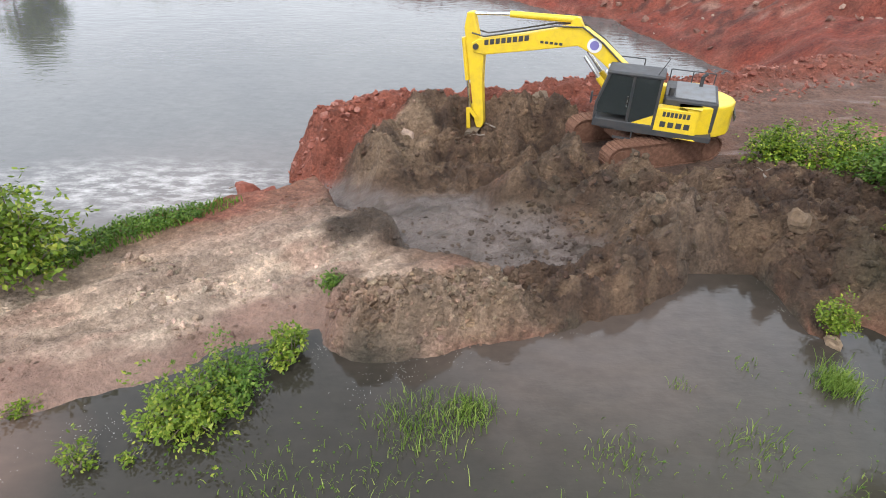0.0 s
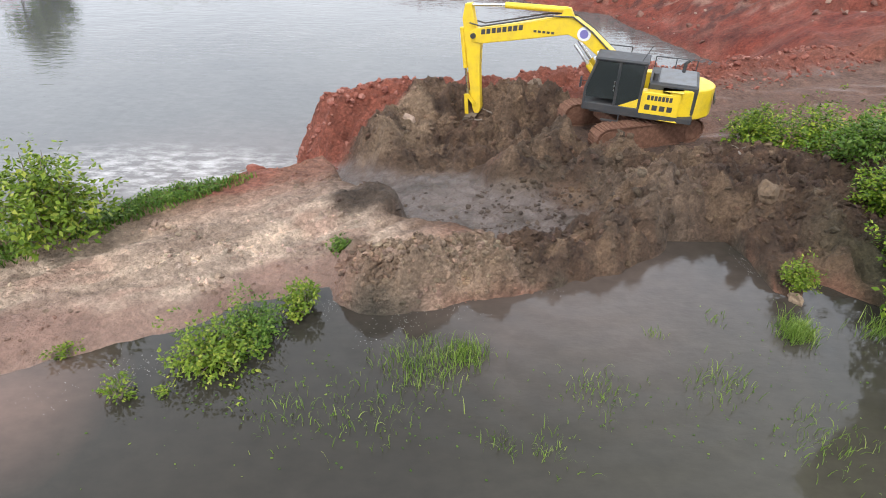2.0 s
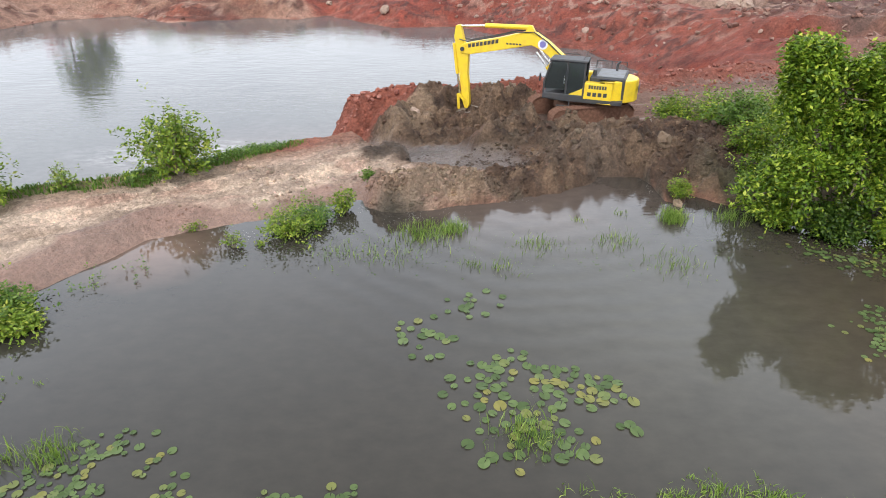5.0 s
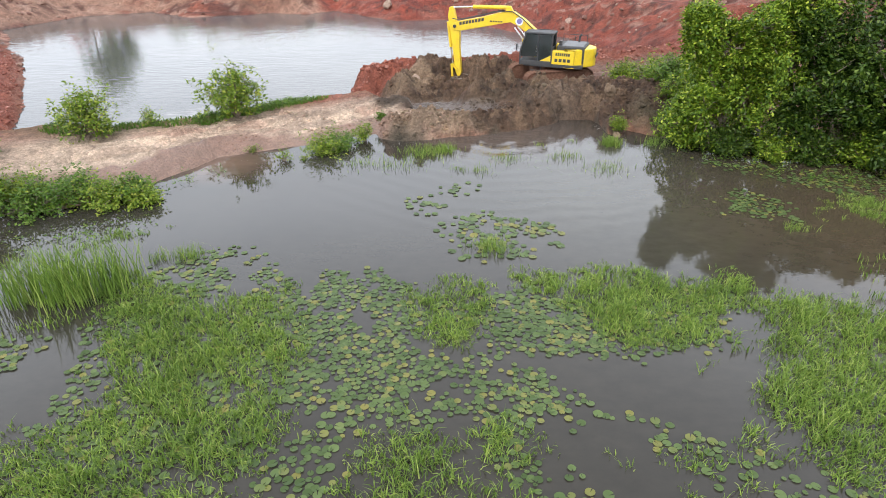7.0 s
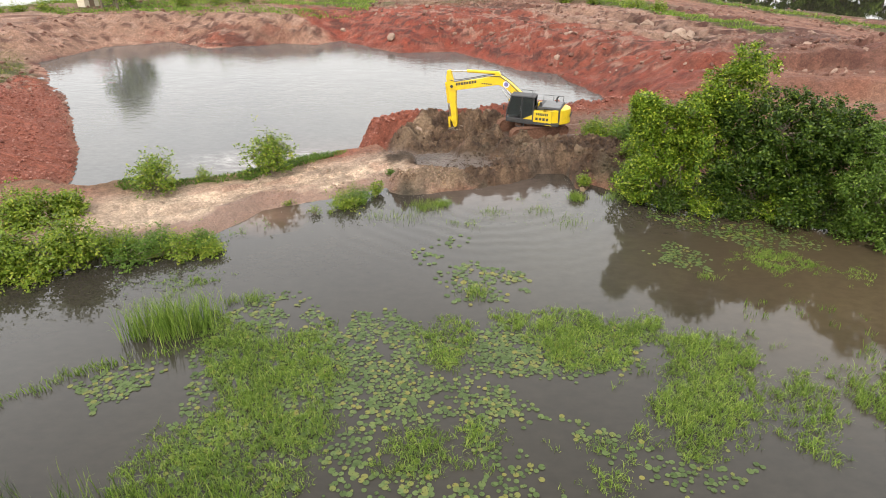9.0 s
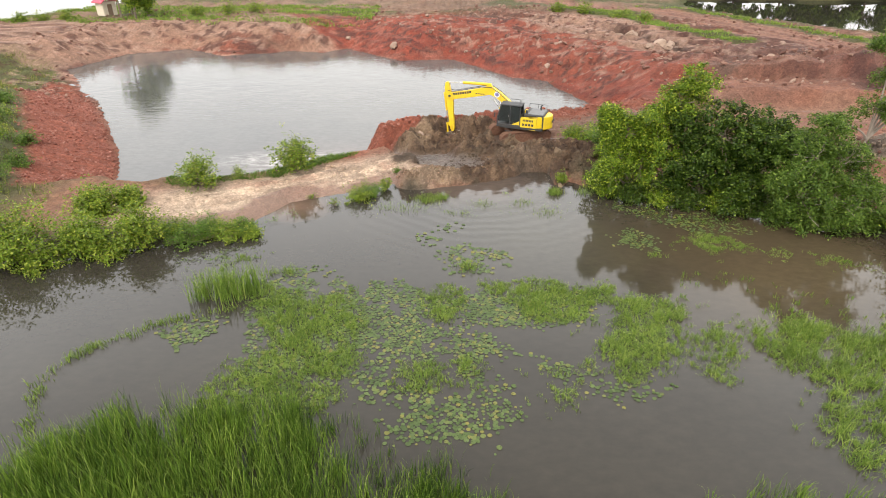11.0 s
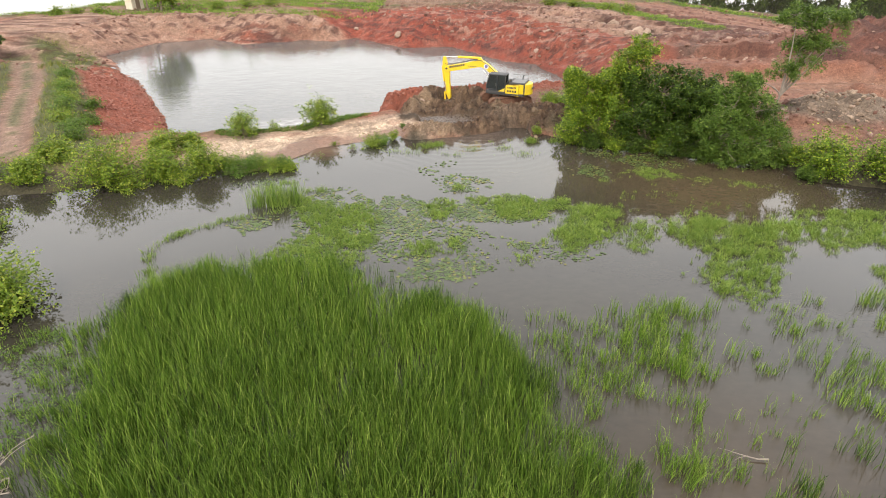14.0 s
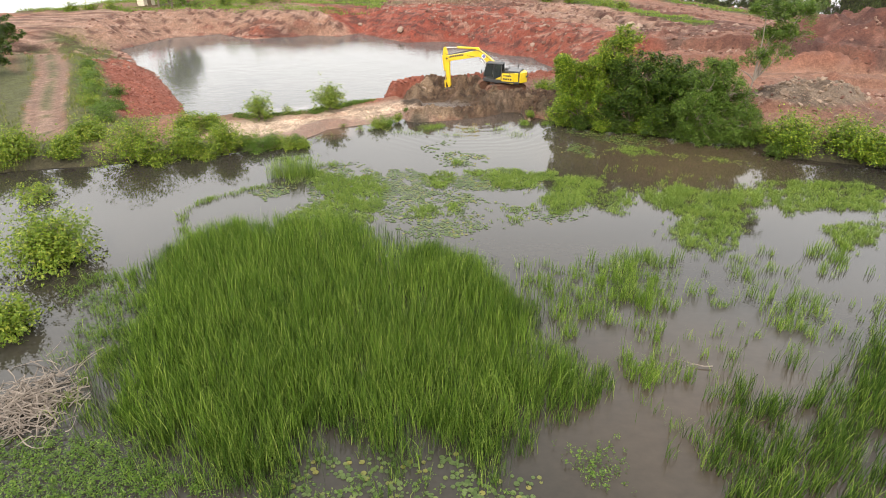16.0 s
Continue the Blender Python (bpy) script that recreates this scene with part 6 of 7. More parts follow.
# bushes near the digger and along the eastern shore
for i, (bx, by, bw, bh) in enumerate([(11.0, 16.4, 2.0, 1.2), (12.6, 15.6, 2.6, 1.6), (14.2, 15.0, 2.8, 1.7), (12.8, 13.6, 2.2, 1.3), (15.8, 15.6, 2.6, 1.8), (14.6, 12.4, 2.4, 1.6), (16.4, 12.6, 2.6, 1.8), (12.5, 11.4, 2.0, 1.5), (11.8, 9.2, 1.7, 1.5)]):
    shrub("bench_bush", "fresh green bush beside the muddy track", "bush", bx, by, bw, bh, VINE if i != 3 else WEED, 660 + i, 34, 14, 9, 0.13, group="bushes beside the muddy track")
for i, (bx, by, bw, bh) in enumerate([(27.8, -0.6, 4.2, 2.5), (31.2, -1.6, 4.2, 2.5), (33.2, -2.8, 3.6, 2.2), (36.4, -3.6, 4.4, 2.5), (40.0, -4.6, 4.4, 2.6)]):
    shrub("shore_bush", "dense green bush on the eastern shore", "bush", bx, by, bw, bh, VINE, 670 + i, 56, 17, 9, 0.17, group="bushes along the eastern shore", squat=1)

for i, (bx, by, bw, bh) in enumerate([(11.5, 6.9, 1.5, 1.2), (12.8, 5.9, 1.9, 1.3), (14.4, 5.4, 2.0, 1.3), (16.0, 5.1, 2.2, 1.4), (17.8, 4.6, 2.2, 1.4), (19.4, 4.0, 2.2, 1.4), (20.8, 3.0, 2.2, 1.4), (22.4, 2.2, 2.2, 1.3), (24.0, 1.9, 2.2, 1.3), (25.4, 1.8, 2.0, 1.3), (26.4, 1.2, 2.0, 1.3), (26.6, -0.8, 2.0, 1.2), (18.6, 5.4, 2.6, 2.0), (21.6, 4.0, 2.4, 2.0)]):
    shrub("low_bush", "low dark green shrub under the trees at the waterline", "bush", bx, by, bw, bh, (TREE if i % 2 else VINE) if i < 6 or i == 10 else GREYLEAF, 1670 + i, 36, 14, 9, 0.13, group="shrubs under the eastern trees", squat=1)

# the thicket of trees on the eastern shore
tree("vine_covered_tree", "leaning tree smothered in bright green hanging vines", 13.0, 6.7, [(-1.3, 0.0, 1.5, 1.2, 1.5, 1.6), (-0.8, 0.2, 4.2, 1.2, 1.4, 1.6), (0.4, -0.2, 2.2, 1.7, 1.7, 2.1), (0.9, 0.4, 4.9, 1.6, 1.5, 1.6), (3.2, 0.6, 7.1, 1.3, 1.1, 0.9), (2.2, 0.4, 5.9, 1.5, 1.4, 1.4), (2.2, 0.2, 3.6, 1.6, 1.6, 1.8), (-2.0, 0.1, 5.3, 0.6, 0.5, 0.5)], VINE, 701, 10500, 0.165, 0.2, 150, gaps=0.0, boughs=15, curtain=1.2)
tree("broadleaf_tree", "dense dark green broadleaf tree over the water", 17.2, 5.7, [(-0.6, -0.2, 1.8, 2.2, 1.9, 1.9), (0.6, 0.2, 4.2, 2.1, 1.9, 1.7), (1.5, -0.8, 1.6, 2.0, 1.7, 1.6), (-1.4, 0.5, 4.8, 1.6, 1.5, 1.4), (2.2, 0.2, 3.2, 1.7, 1.6, 1.7), (-1.4, 0.2, 2.9, 1.6, 1.6, 1.6), (0.4, 0.4, 3.0, 1.8, 1.6, 1.6)], TREE, 702, 12500, 0.19, 0.2, gaps=0.0, boughs=15)
tree("broadleaf_tree", "dark green tree crowded between its neighbours", 20.0, 5.6, [(0.0, -0.4, 1.9, 2.0, 1.7, 1.9), (-0.2, 0.3, 4.3, 1.7, 1.5, 1.5), (1.6, 0.6, 3.4, 1.8, 1.5, 1.7), (3.4, 0.8, 2.2, 1.7, 1.4, 1.6)], TREE, 706, 7000, 0.19, 0.18, gaps=0.0, boughs=15)
tree("feathery_tree", "grey-green feathery tree with pale bare twigs", 22.0, 2.9, [(-0.6, -0.2, 1.9, 2.1, 1.8, 1.9), (0.0, 0.2, 4.1, 1.9, 1.7, 1.7), (0.5, 0.4, 5.7, 1.2, 1.1, 0.9), (1.6, -0.6, 1.8, 1.9, 1.6, 1.7), (-1.5, -0.4, 2.9, 1.4, 1.3, 1.5), (1.9, 0.4, 3.8, 1.5, 1.3, 1.3), (3.2, -0.4, 1.5, 1.5, 1.3, 1.5), (3.2, 0.4, 3.0, 1.2, 1.1, 1.1)], GREYLEAF, 703, 13000, 0.145, 0.14, gaps=0.0, limb_mat=DEADWOOD, boughs=15)
tree("slender_tree", "tall slender tree with open green crown", 26.9, 6.6, [(-1.6, 0.0, 4.4, 1.0, 0.9, 0.9), (0.2, 0.2, 5.2, 1.3, 1.2, 1.2), (0.9, 0.3, 6.4, 1.6, 1.3, 1.2), (1.4, 0.4, 8.2, 1.8, 1.4, 1.3), (2.9, 0.2, 6.8, 1.5, 1.2, 1.1), (3.0, 0.3, 8.8, 1.3, 1.1, 1.0), (0.0, 0.3, 9.1, 1.2, 1.0, 0.8)], GREYLEAF, 704, 5200, 0.15, 0.11, gaps=0.4, limb_mat=DEADWOOD, boughs=13)
for i in range(13):
    bh = 12.0 + 3.0 * math.sin(i * 2.4)
    tree("treeline_tree", "tall green tree on the far side of the pond", 58 + 7.5 * i + 2 * math.sin(i * 5.0), 131 - 1.0 * i + 3 * math.sin(i * 1.7), [(0, 0, bh * 0.5, bh * 0.42, bh * 0.4, bh * 0.45), (1.0, 0.3, bh * 0.85, bh * 0.3, bh * 0.3, bh * 0.22), (0, 0, bh * 0.2, bh * 0.45, bh * 0.4, bh * 0.25)], GREYLEAF, 1710 + i, 1500, 0.9, 0.2, gaps=0.0, boughs=14)
for i, (bx, by, bh, bm_) in enumerate([(-50, 22, 3.2, TREE), (-54, 28, 4.2, TREE), (-59, 36, 4.0, TREE), (-48, 14, 2.6, VINE), (-64, 46, 3.5, TREE)]):
    tree("trackside_tree", "dark green low tree beside the western haul track", bx, by, [(0, 0, bh * 0.45, bh * 0.55, bh * 0.55, bh * 0.45), (0.6, 0.3, bh * 0.75, bh * 0.4, bh * 0.4, bh * 0.3)], bm_, 710 + i, 1700, 0.26, 0.12)
for i, (bx, by, bh) in enumerate([(-56.0, 80.5, 11.0), (-53.2, 80.0, 8.5), (-54.8, 82.4, 10.0), (-51.6, 81.4, 6.0)]):
    tree("tall_tree", "tall green tree beyond the far bank", bx, by, [(0, 0, bh * 0.45, bh * 0.17, bh * 0.17, bh * 0.28), (0.6, 0.3, bh * 0.78, bh * 0.16, bh * 0.16, bh * 0.2), (-0.8, 0.2, bh * 0.62, bh * 0.15, bh * 0.15, bh * 0.2)], VINE, 720 + i, 1100, 0.38, 0.2, gaps=0.3)
for i, (bx, by, bw, bh) in enumerate([(-65, 80, 3.5, 1.6), (-69, 79, 3.0, 1.4), (-72, 78, 2.5, 1.2), (-38.5, 85, 5, 2.0), (-34, 86, 4, 1.4), (-44, 84.5, 3, 1.6), (26.2, 88, 4, 1.8), (31.9, 82, 4, 1.8), (34.5, 77, 3, 1.2), (22, 91, 3.5, 1.6)]):
    shrub("far_bush", "green bush growing beyond the quarry", "bush", bx, by, bw, bh, BUSH, 730 + i, 22, 10, 6, 0.26, group="bushes beyond the quarry", squat=1)
# low weeds over the wetland in the south-west
for k, poly in enumerate([[(-15.5, -30.0), (-13.0, -29.6), (-11.0, -29.2), (-8.6, -30.4), (-6.4, -31.6), (-5.6, -35), (-15.5, -35)], [(-6.4, -31.8), (-4, -31.4), (-1, -31), (2, -31), (3.5, -31.6), (3, -35), (-6, -35)], [(-17.9, -19.4), (-15.9, -18.3), (-12.1, -20.4), (-11.6, -23.9), (-12.2, -25.8), (-14.2, -25.4)], [(5.6, -29.8), (7.0, -29.4), (6.8, -31.2), (5.4, -31.4)], [(10.4, 7.0), (13.2, 5.4), (17.5, 4.2), (20, 1.8), (16, 2.2), (12, 4.4)], [(-11, 1.0), (-8, 3.5), (-9.4, 3.8), (-11, 2.5)], [(-13.4, -2.4), (-10.2, -0.6), (-9.2, -1.6), (-12, -3.6)]]):
    x, y, r = meadow(poly, (130, 22, 60, 60, 26, 26, 26)[k], 760 + 3 * k, 0.6, -0.35 if k == 0 else -0.1)
    p = np.stack([x, y, 0.03 + 0.16 * r.random(len(x))], 1)
    v, f = twig_leaves(r, p, np.tile([[0, 0, 1.0]], (len(x), 1)), 5, 0.05, 0.085)
    v[:, 2] = np.maximum(v[:, 2], 0.012)
    tagged(mesh_object("floating_weeds", v, f, WEED), "low floating green weeds on dark water", "weeds", kind="stuff")
for i, (bx, by, bw, bh) in enumerate(BERM_SHRUBS):
    shrub("berm_shrub", "low green shrub in the rough grass of the berm", "bush", bx, by, bw, bh, (WEED, BUSH, GREYLEAF)[i % 3], 810 + i, 28, 12, 8, 0.13, group="shrubs on the berm", squat=1)
# a heap of dead brushwood
r = np.random.default_rng(780)
paths = []
for _ in range(330):
    c = np.array([r.normal(0, 0.75), r.normal(0, 0.9), abs(r.normal(0.15, 0.22))])
    d = unit(np.array([r.normal(), r.normal(), r.normal(0, 0.35)])) * r.uniform(0.5, 1.5)
    q = r.normal(0, 0.12, 3)
    paths.append([(tuple(np.maximum(c + d * (k - 0.5) + q * math.sin(k * 3.1), [-9, -9, 0.02])), 0.018 * (1.2 - k) + 0.003) for k in np.linspace(0, 1, 5)])
v, f = limb_mesh(paths)
pile = tagged(new("brush_pile"), "heap of bleached dead branches in the weeds", "brushwood")
mesh_object("brushwood", v, f, DEADWOOD, pile)
pile.matrix_world = pose(-14.0, -28.0, 0.0)
# stray sticks
for i, (sx, sy, sz, yaw, ln) in enumerate([(2.0, 19.5, None, 120, 1.1), (1.6, 19.2, None, 160, 0.7), (12.0, -25.6, 0.03, 165, 1.6), (-8.4, 19.4, POND_LEVEL + 0.03, 20, 0.9), (9.0, 13.4, None, 60, 0.8)]):
    r = np.random.default_rng(790 + i)
    pts = [[(tuple((np.array([ln * k, 0.08 * math.sin(5 * k), 0.05 + 0.04 * r.random()]))), 0.03 * (1.1 - k)) for k in np.linspace(0, 1, 6)]]
    pts.append([((ln * 0.4, 0, 0.05), 0.015), ((ln * 0.6, 0.22, 0.10), 0.008), ((ln * 0.7, 0.36, 0.08), 0.004)])
    v, f = limb_mesh(pts)
    ob = tagged(mesh_object("dead_stick", v, f, DEADWOOD), "forked bleached stick lying in the mud", "stick")
    ob.matrix_world = pose(sx, sy, float(height_at(sx, sy)[0]) + 0.03 if sz is None else sz, 0, 0, yaw)

# flecks of foam and drifting leaf scraps on the near water
r = np.random.default_rng(800)
FOAM = paint("dirty_white_foam", (0.55, 0.53, 0.50), 0.8, amount=0.3)


def flecks(name, label, spots, lo, hi, material, category):
    """Small flat ovals that float on the water."""
    vs, fs = [], []
    for fx, fy, sx, sy, n in spots:
        for _ in range(n):
            px, py, rad, a0 = fx + sx * r.normal(), fy + sy * r.normal(), r.uniform(lo, hi), r.uniform(0, 6.28)
            if py > shore_y(px) + 0.1:
                continue
            base = len(vs)
            k = r.uniform(0.4, 0.9)
            for j in range(6):
                c, s = rad * math.cos(j * 1.0472), rad * k * math.sin(j * 1.0472)
                vs.append((px + c * math.cos(a0) - s * math.sin(a0), py + c * math.sin(a0) + s * math.cos(a0), 0.006 + 0.004 * (j % 2)))
            fs.append(tuple(range(base, base + 6)))
    return tagged(mesh_object(name, vs, fs, material), label, category, kind="stuff")


flecks("foam_flecks", "flecks of white foam drifting beside the mud bank", [(-0.8, 7.3, 0.4, 0.25, 90), (-1.6, 6.7, 0.3, 0.2, 30), (-6.3, 5.75, 0.4, 0.22, 90), (-2.6, 8.0, 0.12, 0.35, 40), (0.4, 7.7, 0.5, 0.15, 30), (2.8, 8.6, 0.3, 0.2, 30), (8.1, 9.8, 0.12, 0.4, 50), (-7.6, 5.2, 0.5, 0.3, 30)], 0.004, 0.012, FOAM, "foam")
flecks("leaf_scraps", "scraps of green and yellow leaf drifting on the water", [(-4.0, 4.6, 1.2, 0.7, 60), (-2.4, 5.4, 0.8, 0.5, 60), (-1.0, 4.6, 1.0, 0.6, 70), (1.5, 5.0, 1.2, 0.6, 60), (4.8, 4.8, 1.2, 0.6, 60), (6.6, 4.6, 0.8, 0.6, 50), (7.6, 6.4, 0.6, 0.8, 40)], 0.010, 0.032, WEED, "leaves")

# ---- the excavator ----
digger = tagged(new("excavator"), "yellow crawler excavator with dark cab digging the muddy bank", "excavator")
UP = pose(0, 0, 0, 0, 0, 159.7 - 17.0)


def upper(name, bm, material, parent=None, label=""):
    """A part of the slewing body, built facing +x."""
    bm.transform(UP)
    return part(name, bm, material, parent or digger, label)


# undercarriage
part("carbody", box(box(B(), -1.0, 1.0, -0.85, 0.85, 0.42, 0.82, 0.06), -0.6, 0.6, -0.6, 0.6, 0.8, 1.0, 0.05), RUST, digger, "mud-caked rusty undercarriage frame")
part("slew_ring", rod(B(), (0, 0, 0.95), (0, 0, 1.08), 0.62, seg=32), BLACK, digger)
TRACK = []
for k in range(11):
    a = -math.pi / 2 + math.pi * k / 10
    TRACK.append((1.70 + 0.42 * math.cos(a), 0.46 + 0.42 * math.sin(a)))
for k in range(11):
    a = math.pi / 2 + math.pi * k / 10
    TRACK.append((-1.70 + 0.42 * math.cos(a), 0.46 + 0.42 * math.sin(a)))


def on_loop(s):
    """Point and direction at s metres along the track's oval."""
    n = len(TRACK)
    while True:
        for i in range(n):
            (ax, az), (bx, bz) = TRACK[i], TRACK[(i + 1) % n]
            d = math.hypot(bx - ax, bz - az)
            if s <= d:
                return ax + (bx - ax) * s / d, az + (bz - az) * s / d, math.atan2(bz - az, bx - ax)
            s -= d


loop_len = sum(math.dist(TRACK[i], TRACK[(i + 1) % len(TRACK)]) for i in range(len(TRACK)))
shoe_bm = box(box(B(), -0.088, 0.088, -0.3, 0.3, -0.01, 0.015), -0.03, -0.005, -0.3, 0.3, 0.014, 0.05)
shoe_mesh = bpy.data.meshes.new("track_shoe")
shoe_bm.to_mesh(shoe_mesh)
shoe_bm.free()
shoe_mesh.materials.append(RUST)
for side in (-1.195, 1.195):
    inner = [(x * 0.985, 0.46 + (z - 0.46) * 0.93) for x, z in TRACK]
    frame_ob = part("track_frame", prism(B(), [(x * 0.93, 0.46 + (z - 0.46) * 0.62) for x, z in TRACK], side - 0.17, side + 0.17, 0.02), RUST, digger, "rusty mud-packed track frame")
    belt = part("track_belt", prism(B(), inner, side - 0.24, side + 0.24), RUST, digger, "mud-caked steel track")
    for k in range(48):
        sx, sz, a = on_loop(loop_len * k / 48)
        ob = new("track_shoe", shoe_mesh)
        ob.parent = belt
        ob.matrix_basis = pose(sx, side, sz, 0, 0, 0) @ Matrix.Rotation(-a, 4, "Y") @ pose(0, 0, 0, 180, 0, 0)
    for wx_ in (-1.70, 1.70):
        part("drive_wheel", rod(B(), (wx_, side - 0.27, 0.46), (wx_, side + 0.27, 0.46), 0.30, seg=20), RUST, digger)
    for wx_ in (-1.1, -0.66, -0.22, 0.22, 0.66, 1.1):
        part("roller", rod(B(), (wx_, side - 0.2, 0.2), (wx_, side + 0.2, 0.2), 0.10, seg=14), RUST, digger)
# slewing body
upper("deck", box(B(), -2.05, 1.35, -1.30, 1.30, 1.08, 1.26, 0.03), BLACK, label="dark grey deck frame")
cw = []
for k in range(9):
    a = math.radians(-62 + 124 * k / 8)
    cw.append((-2.75 * math.cos(a) + 0.12, 2.62 * math.sin(a) * 0.565))
bm = B()
lo = [bm.verts.new((x, y, 1.12)) for x, y in cw] + [bm.verts.new((-1.55, 1.33, 1.12)), bm.verts.new((-1.55, -1.33, 1.12))]
hi = [bm.verts.new((x * 0.99, y * 0.99, 2.12)) for x, y in cw] + [bm.verts.new((-1.55, 1.33, 2.12)), bm.verts.new((-1.55, -1.33, 2.12))]
bm.faces.new(lo), bm.faces.new(hi[::-1])
for i in range(len(lo)):
    bm.faces.new((lo[i], hi[i], hi[(i + 1) % len(lo)], lo[(i + 1) % len(lo)]))
bmesh.ops.recalc_face_normals(bm, faces=bm.faces)
bmesh.ops.bevel(bm, geom=list(bm.edges), offset=0.05, segments=2, profile=0.5, affect="EDGES")
cwt = upper("counterweight", bm, YELLOW, label="yellow rounded counterweight")
bm = B()
for k in range(5):
    box(bm, -2.66, -2.63, -0.5 + k * 0.21, -0.36 + k * 0.21, 1.62, 1.80)
upper("marking", bm, BLACK, cwt, "dark lettering blocks on the counterweight")
side_l = upper("side_panel", prism(B(), [(-1.56, 1.26), (-1.56, 2.02), (-0.30, 2.02), (-0.28, 1.80), (0.75, 1.26)], 0.92, 1.32, 0.03), YELLOW, label="yellow side panel with dark model lettering")
bm = B()
for k in range(4):
    box(bm, -1.35 + k * 0.24, -1.18 + k * 0.24, 1.318, 1.325, 1.42, 1.60)
upper("marking", bm, BLACK, side_l, "dark model lettering blocks")
vent = B()
for k in range(7):
    box(vent, -1.3 + k * 0.12, -1.21 + k * 0.12, 1.316, 1.325, 1.76, 1.92)
upper("vent_grille", vent, BLACK, side_l)
upper("side_stripe", box(B(), -2.0, 0.9, 1.30, 1.335, 1.10, 1.28, 0.01), BLACK, label="black lower skirt")
upper("side_panel", box(B(), -1.56, -0.1, -1.32, -0.92, 1.26, 2.02, 0.03), YELLOW)
hood = upper("engine_hood", box(B(), -2.05, -0.45, -0.95, 0.95, 1.26, 2.24, 0.06), BLACK, label="dark grey engine hood")
upper("hood_panel", box(B(), -1.95, -0.75, -0.85, 0.85, 2.235, 2.27, 0.02), paint("grey_anti_slip_deck", (0.20, 0.21, 0.22), 0.6, amount=0.3), hood)
upper("exhaust_pipe", rod(rod(B(), (-1.5, -0.55, 2.25), (-1.5, -0.55, 2.6), 0.06), (-1.5, -0.55, 2.58), (-1.62, -0.55, 2.70), 0.055), BLACK)
upper("air_filter", rod(B(), (-0.62, 0.62, 2.24), (-0.62, 0.62, 2.48), 0.09, seg=16), BLACK)
upper("tank", box(B(), -0.1, 1.25, -1.32, -0.62, 1.26, 2.05, 0.05), BLACK, label="dark grey tank and tool box")
upper("handrail", rod(rod(rod(B(), (1.2, -1.25, 1.9), (1.2, -1.25, 2.75), 0.02), (1.2, -1.25, 2.75), (0.4, -1.25, 2.75), 0.02), (0.4, -1.25, 2.75), (0.4, -1.25, 2.0), 0.02), BLACK)
# cab: posts, roof, panes
cab = upper("cab_base", box(B(), -0.30, 1.62, 0.34, 1.34, 1.14, 1.42, 0.03), BLACK, label="dark grey cab lower shell")
upper("cab_roof", box(B(), -0.34, 1.40, 0.32, 1.36, 2.86, 2.98, 0.05), BLACK, label="dark grey cab roof")
for py in (0.38, 1.30):
    for pa, pb in (((-0.26, 1.4), (-0.26, 2.88)), ((0.55, 1.4), (0.55, 2.88)), ((1.58, 1.4), (1.58, 1.9)), ((1.58, 1.9), (1.30, 2.88))):
        upper("cab_post", rod(B(), (pa[0], py, pa[1]), (pb[0], py, pb[1]), 0.05, seg=6), BLACK)
upper("cab_back", box(B(), -0.30, -0.26, 0.36, 1.32, 1.4, 2.2), BLACK)
for nm, pts in (("side_window", [(-0.22, 1.42), (0.50, 1.42), (0.50, 2.86), (-0.22, 2.86)]), ("door_window", [(0.60, 1.62), (1.56, 1.62), (1.56, 1.9), (1.28, 2.86), (0.60, 2.86)])):
    for py in (0.37, 1.305):
        upper(nm, prism(B(), pts, py, py + 0.012), GLASS, label="tinted cab glass")
bm = B()
vs = [bm.verts.new(p) for p in ((1.60, 0.42, 1.62), (1.60, 1.26, 1.62), (1.60, 1.26, 1.9), (1.32, 1.26, 2.84), (1.32, 0.42, 2.84), (1.60, 0.42, 1.9))]
bm.faces.new(vs)
bmesh.ops.solidify(bm, geom=list(bm.faces), thickness=0.012)
upper("windscreen", bm, SCREEN, label="large pale tinted windscreen")
upper("seat", box(box(B(), 0.05, 0.55, 0.60, 1.06, 1.42, 1.72, 0.05), -0.05, 0.10, 0.60, 1.06, 1.72, 2.35, 0.05), BLACK)
for py in (0.50, 1.18):
    upper("work_light", box(B(), 1.36, 1.46, py - 0.07, py + 0.07, 2.84, 2.93, 0.02), WHITE)
upper("mirror", rod(box(B(), 1.70, 1.76, 1.52, 1.70, 2.0, 2.35, 0.02), (1.58, 1.34, 2.15), (1.72, 1.55, 2.2), 0.015), BLACK)
upper("step", box(box(B(), 0.3, 0.9, 1.32, 1.44, 0.86, 0.90), 0.3, 0.34, 1.34, 1.42, 0.88, 1.14), BLACK, label="dark access step")
upper("antenna", rod(B(), (-0.1, 1.2, 2.95), (-0.35, 1.25, 3.5), 0.012, seg=6), BLACK)
# boom, arm, bucket and their rams
BOOM = [(0.02, 1.62), (0.30, 1.50), (1.10, 2.35), (2.05, 3.02), (2.60, 3.24), (4.10, 2.92), (5.78, 2.58), (6.20, 2.62), (6.26, 2.94), (6.02, 3.10), (4.40, 3.44), (2.90, 3.84), (2.40, 3.80), (1.75, 3.42), (0.80, 2.70), (0.0, 1.96)]
boom = upper("boom", prism(B(), BOOM, -0.42, 0.02, 0.03), YELLOW, label="long bent yellow boom")
bm = B()
for k in range(8):
    box(bm, 4.25 + k * 0.2, 4.25 + k * 0.2 + 0.15, 0.020, 0.028, 3.10, 3.28)
    for v in bm.verts[-8:]:
        v.co.z += (4.9 - v.co.x) * 0.21
upper("marking", bm, BLACK, boom, "row of dark lettering blocks")
bm = B()
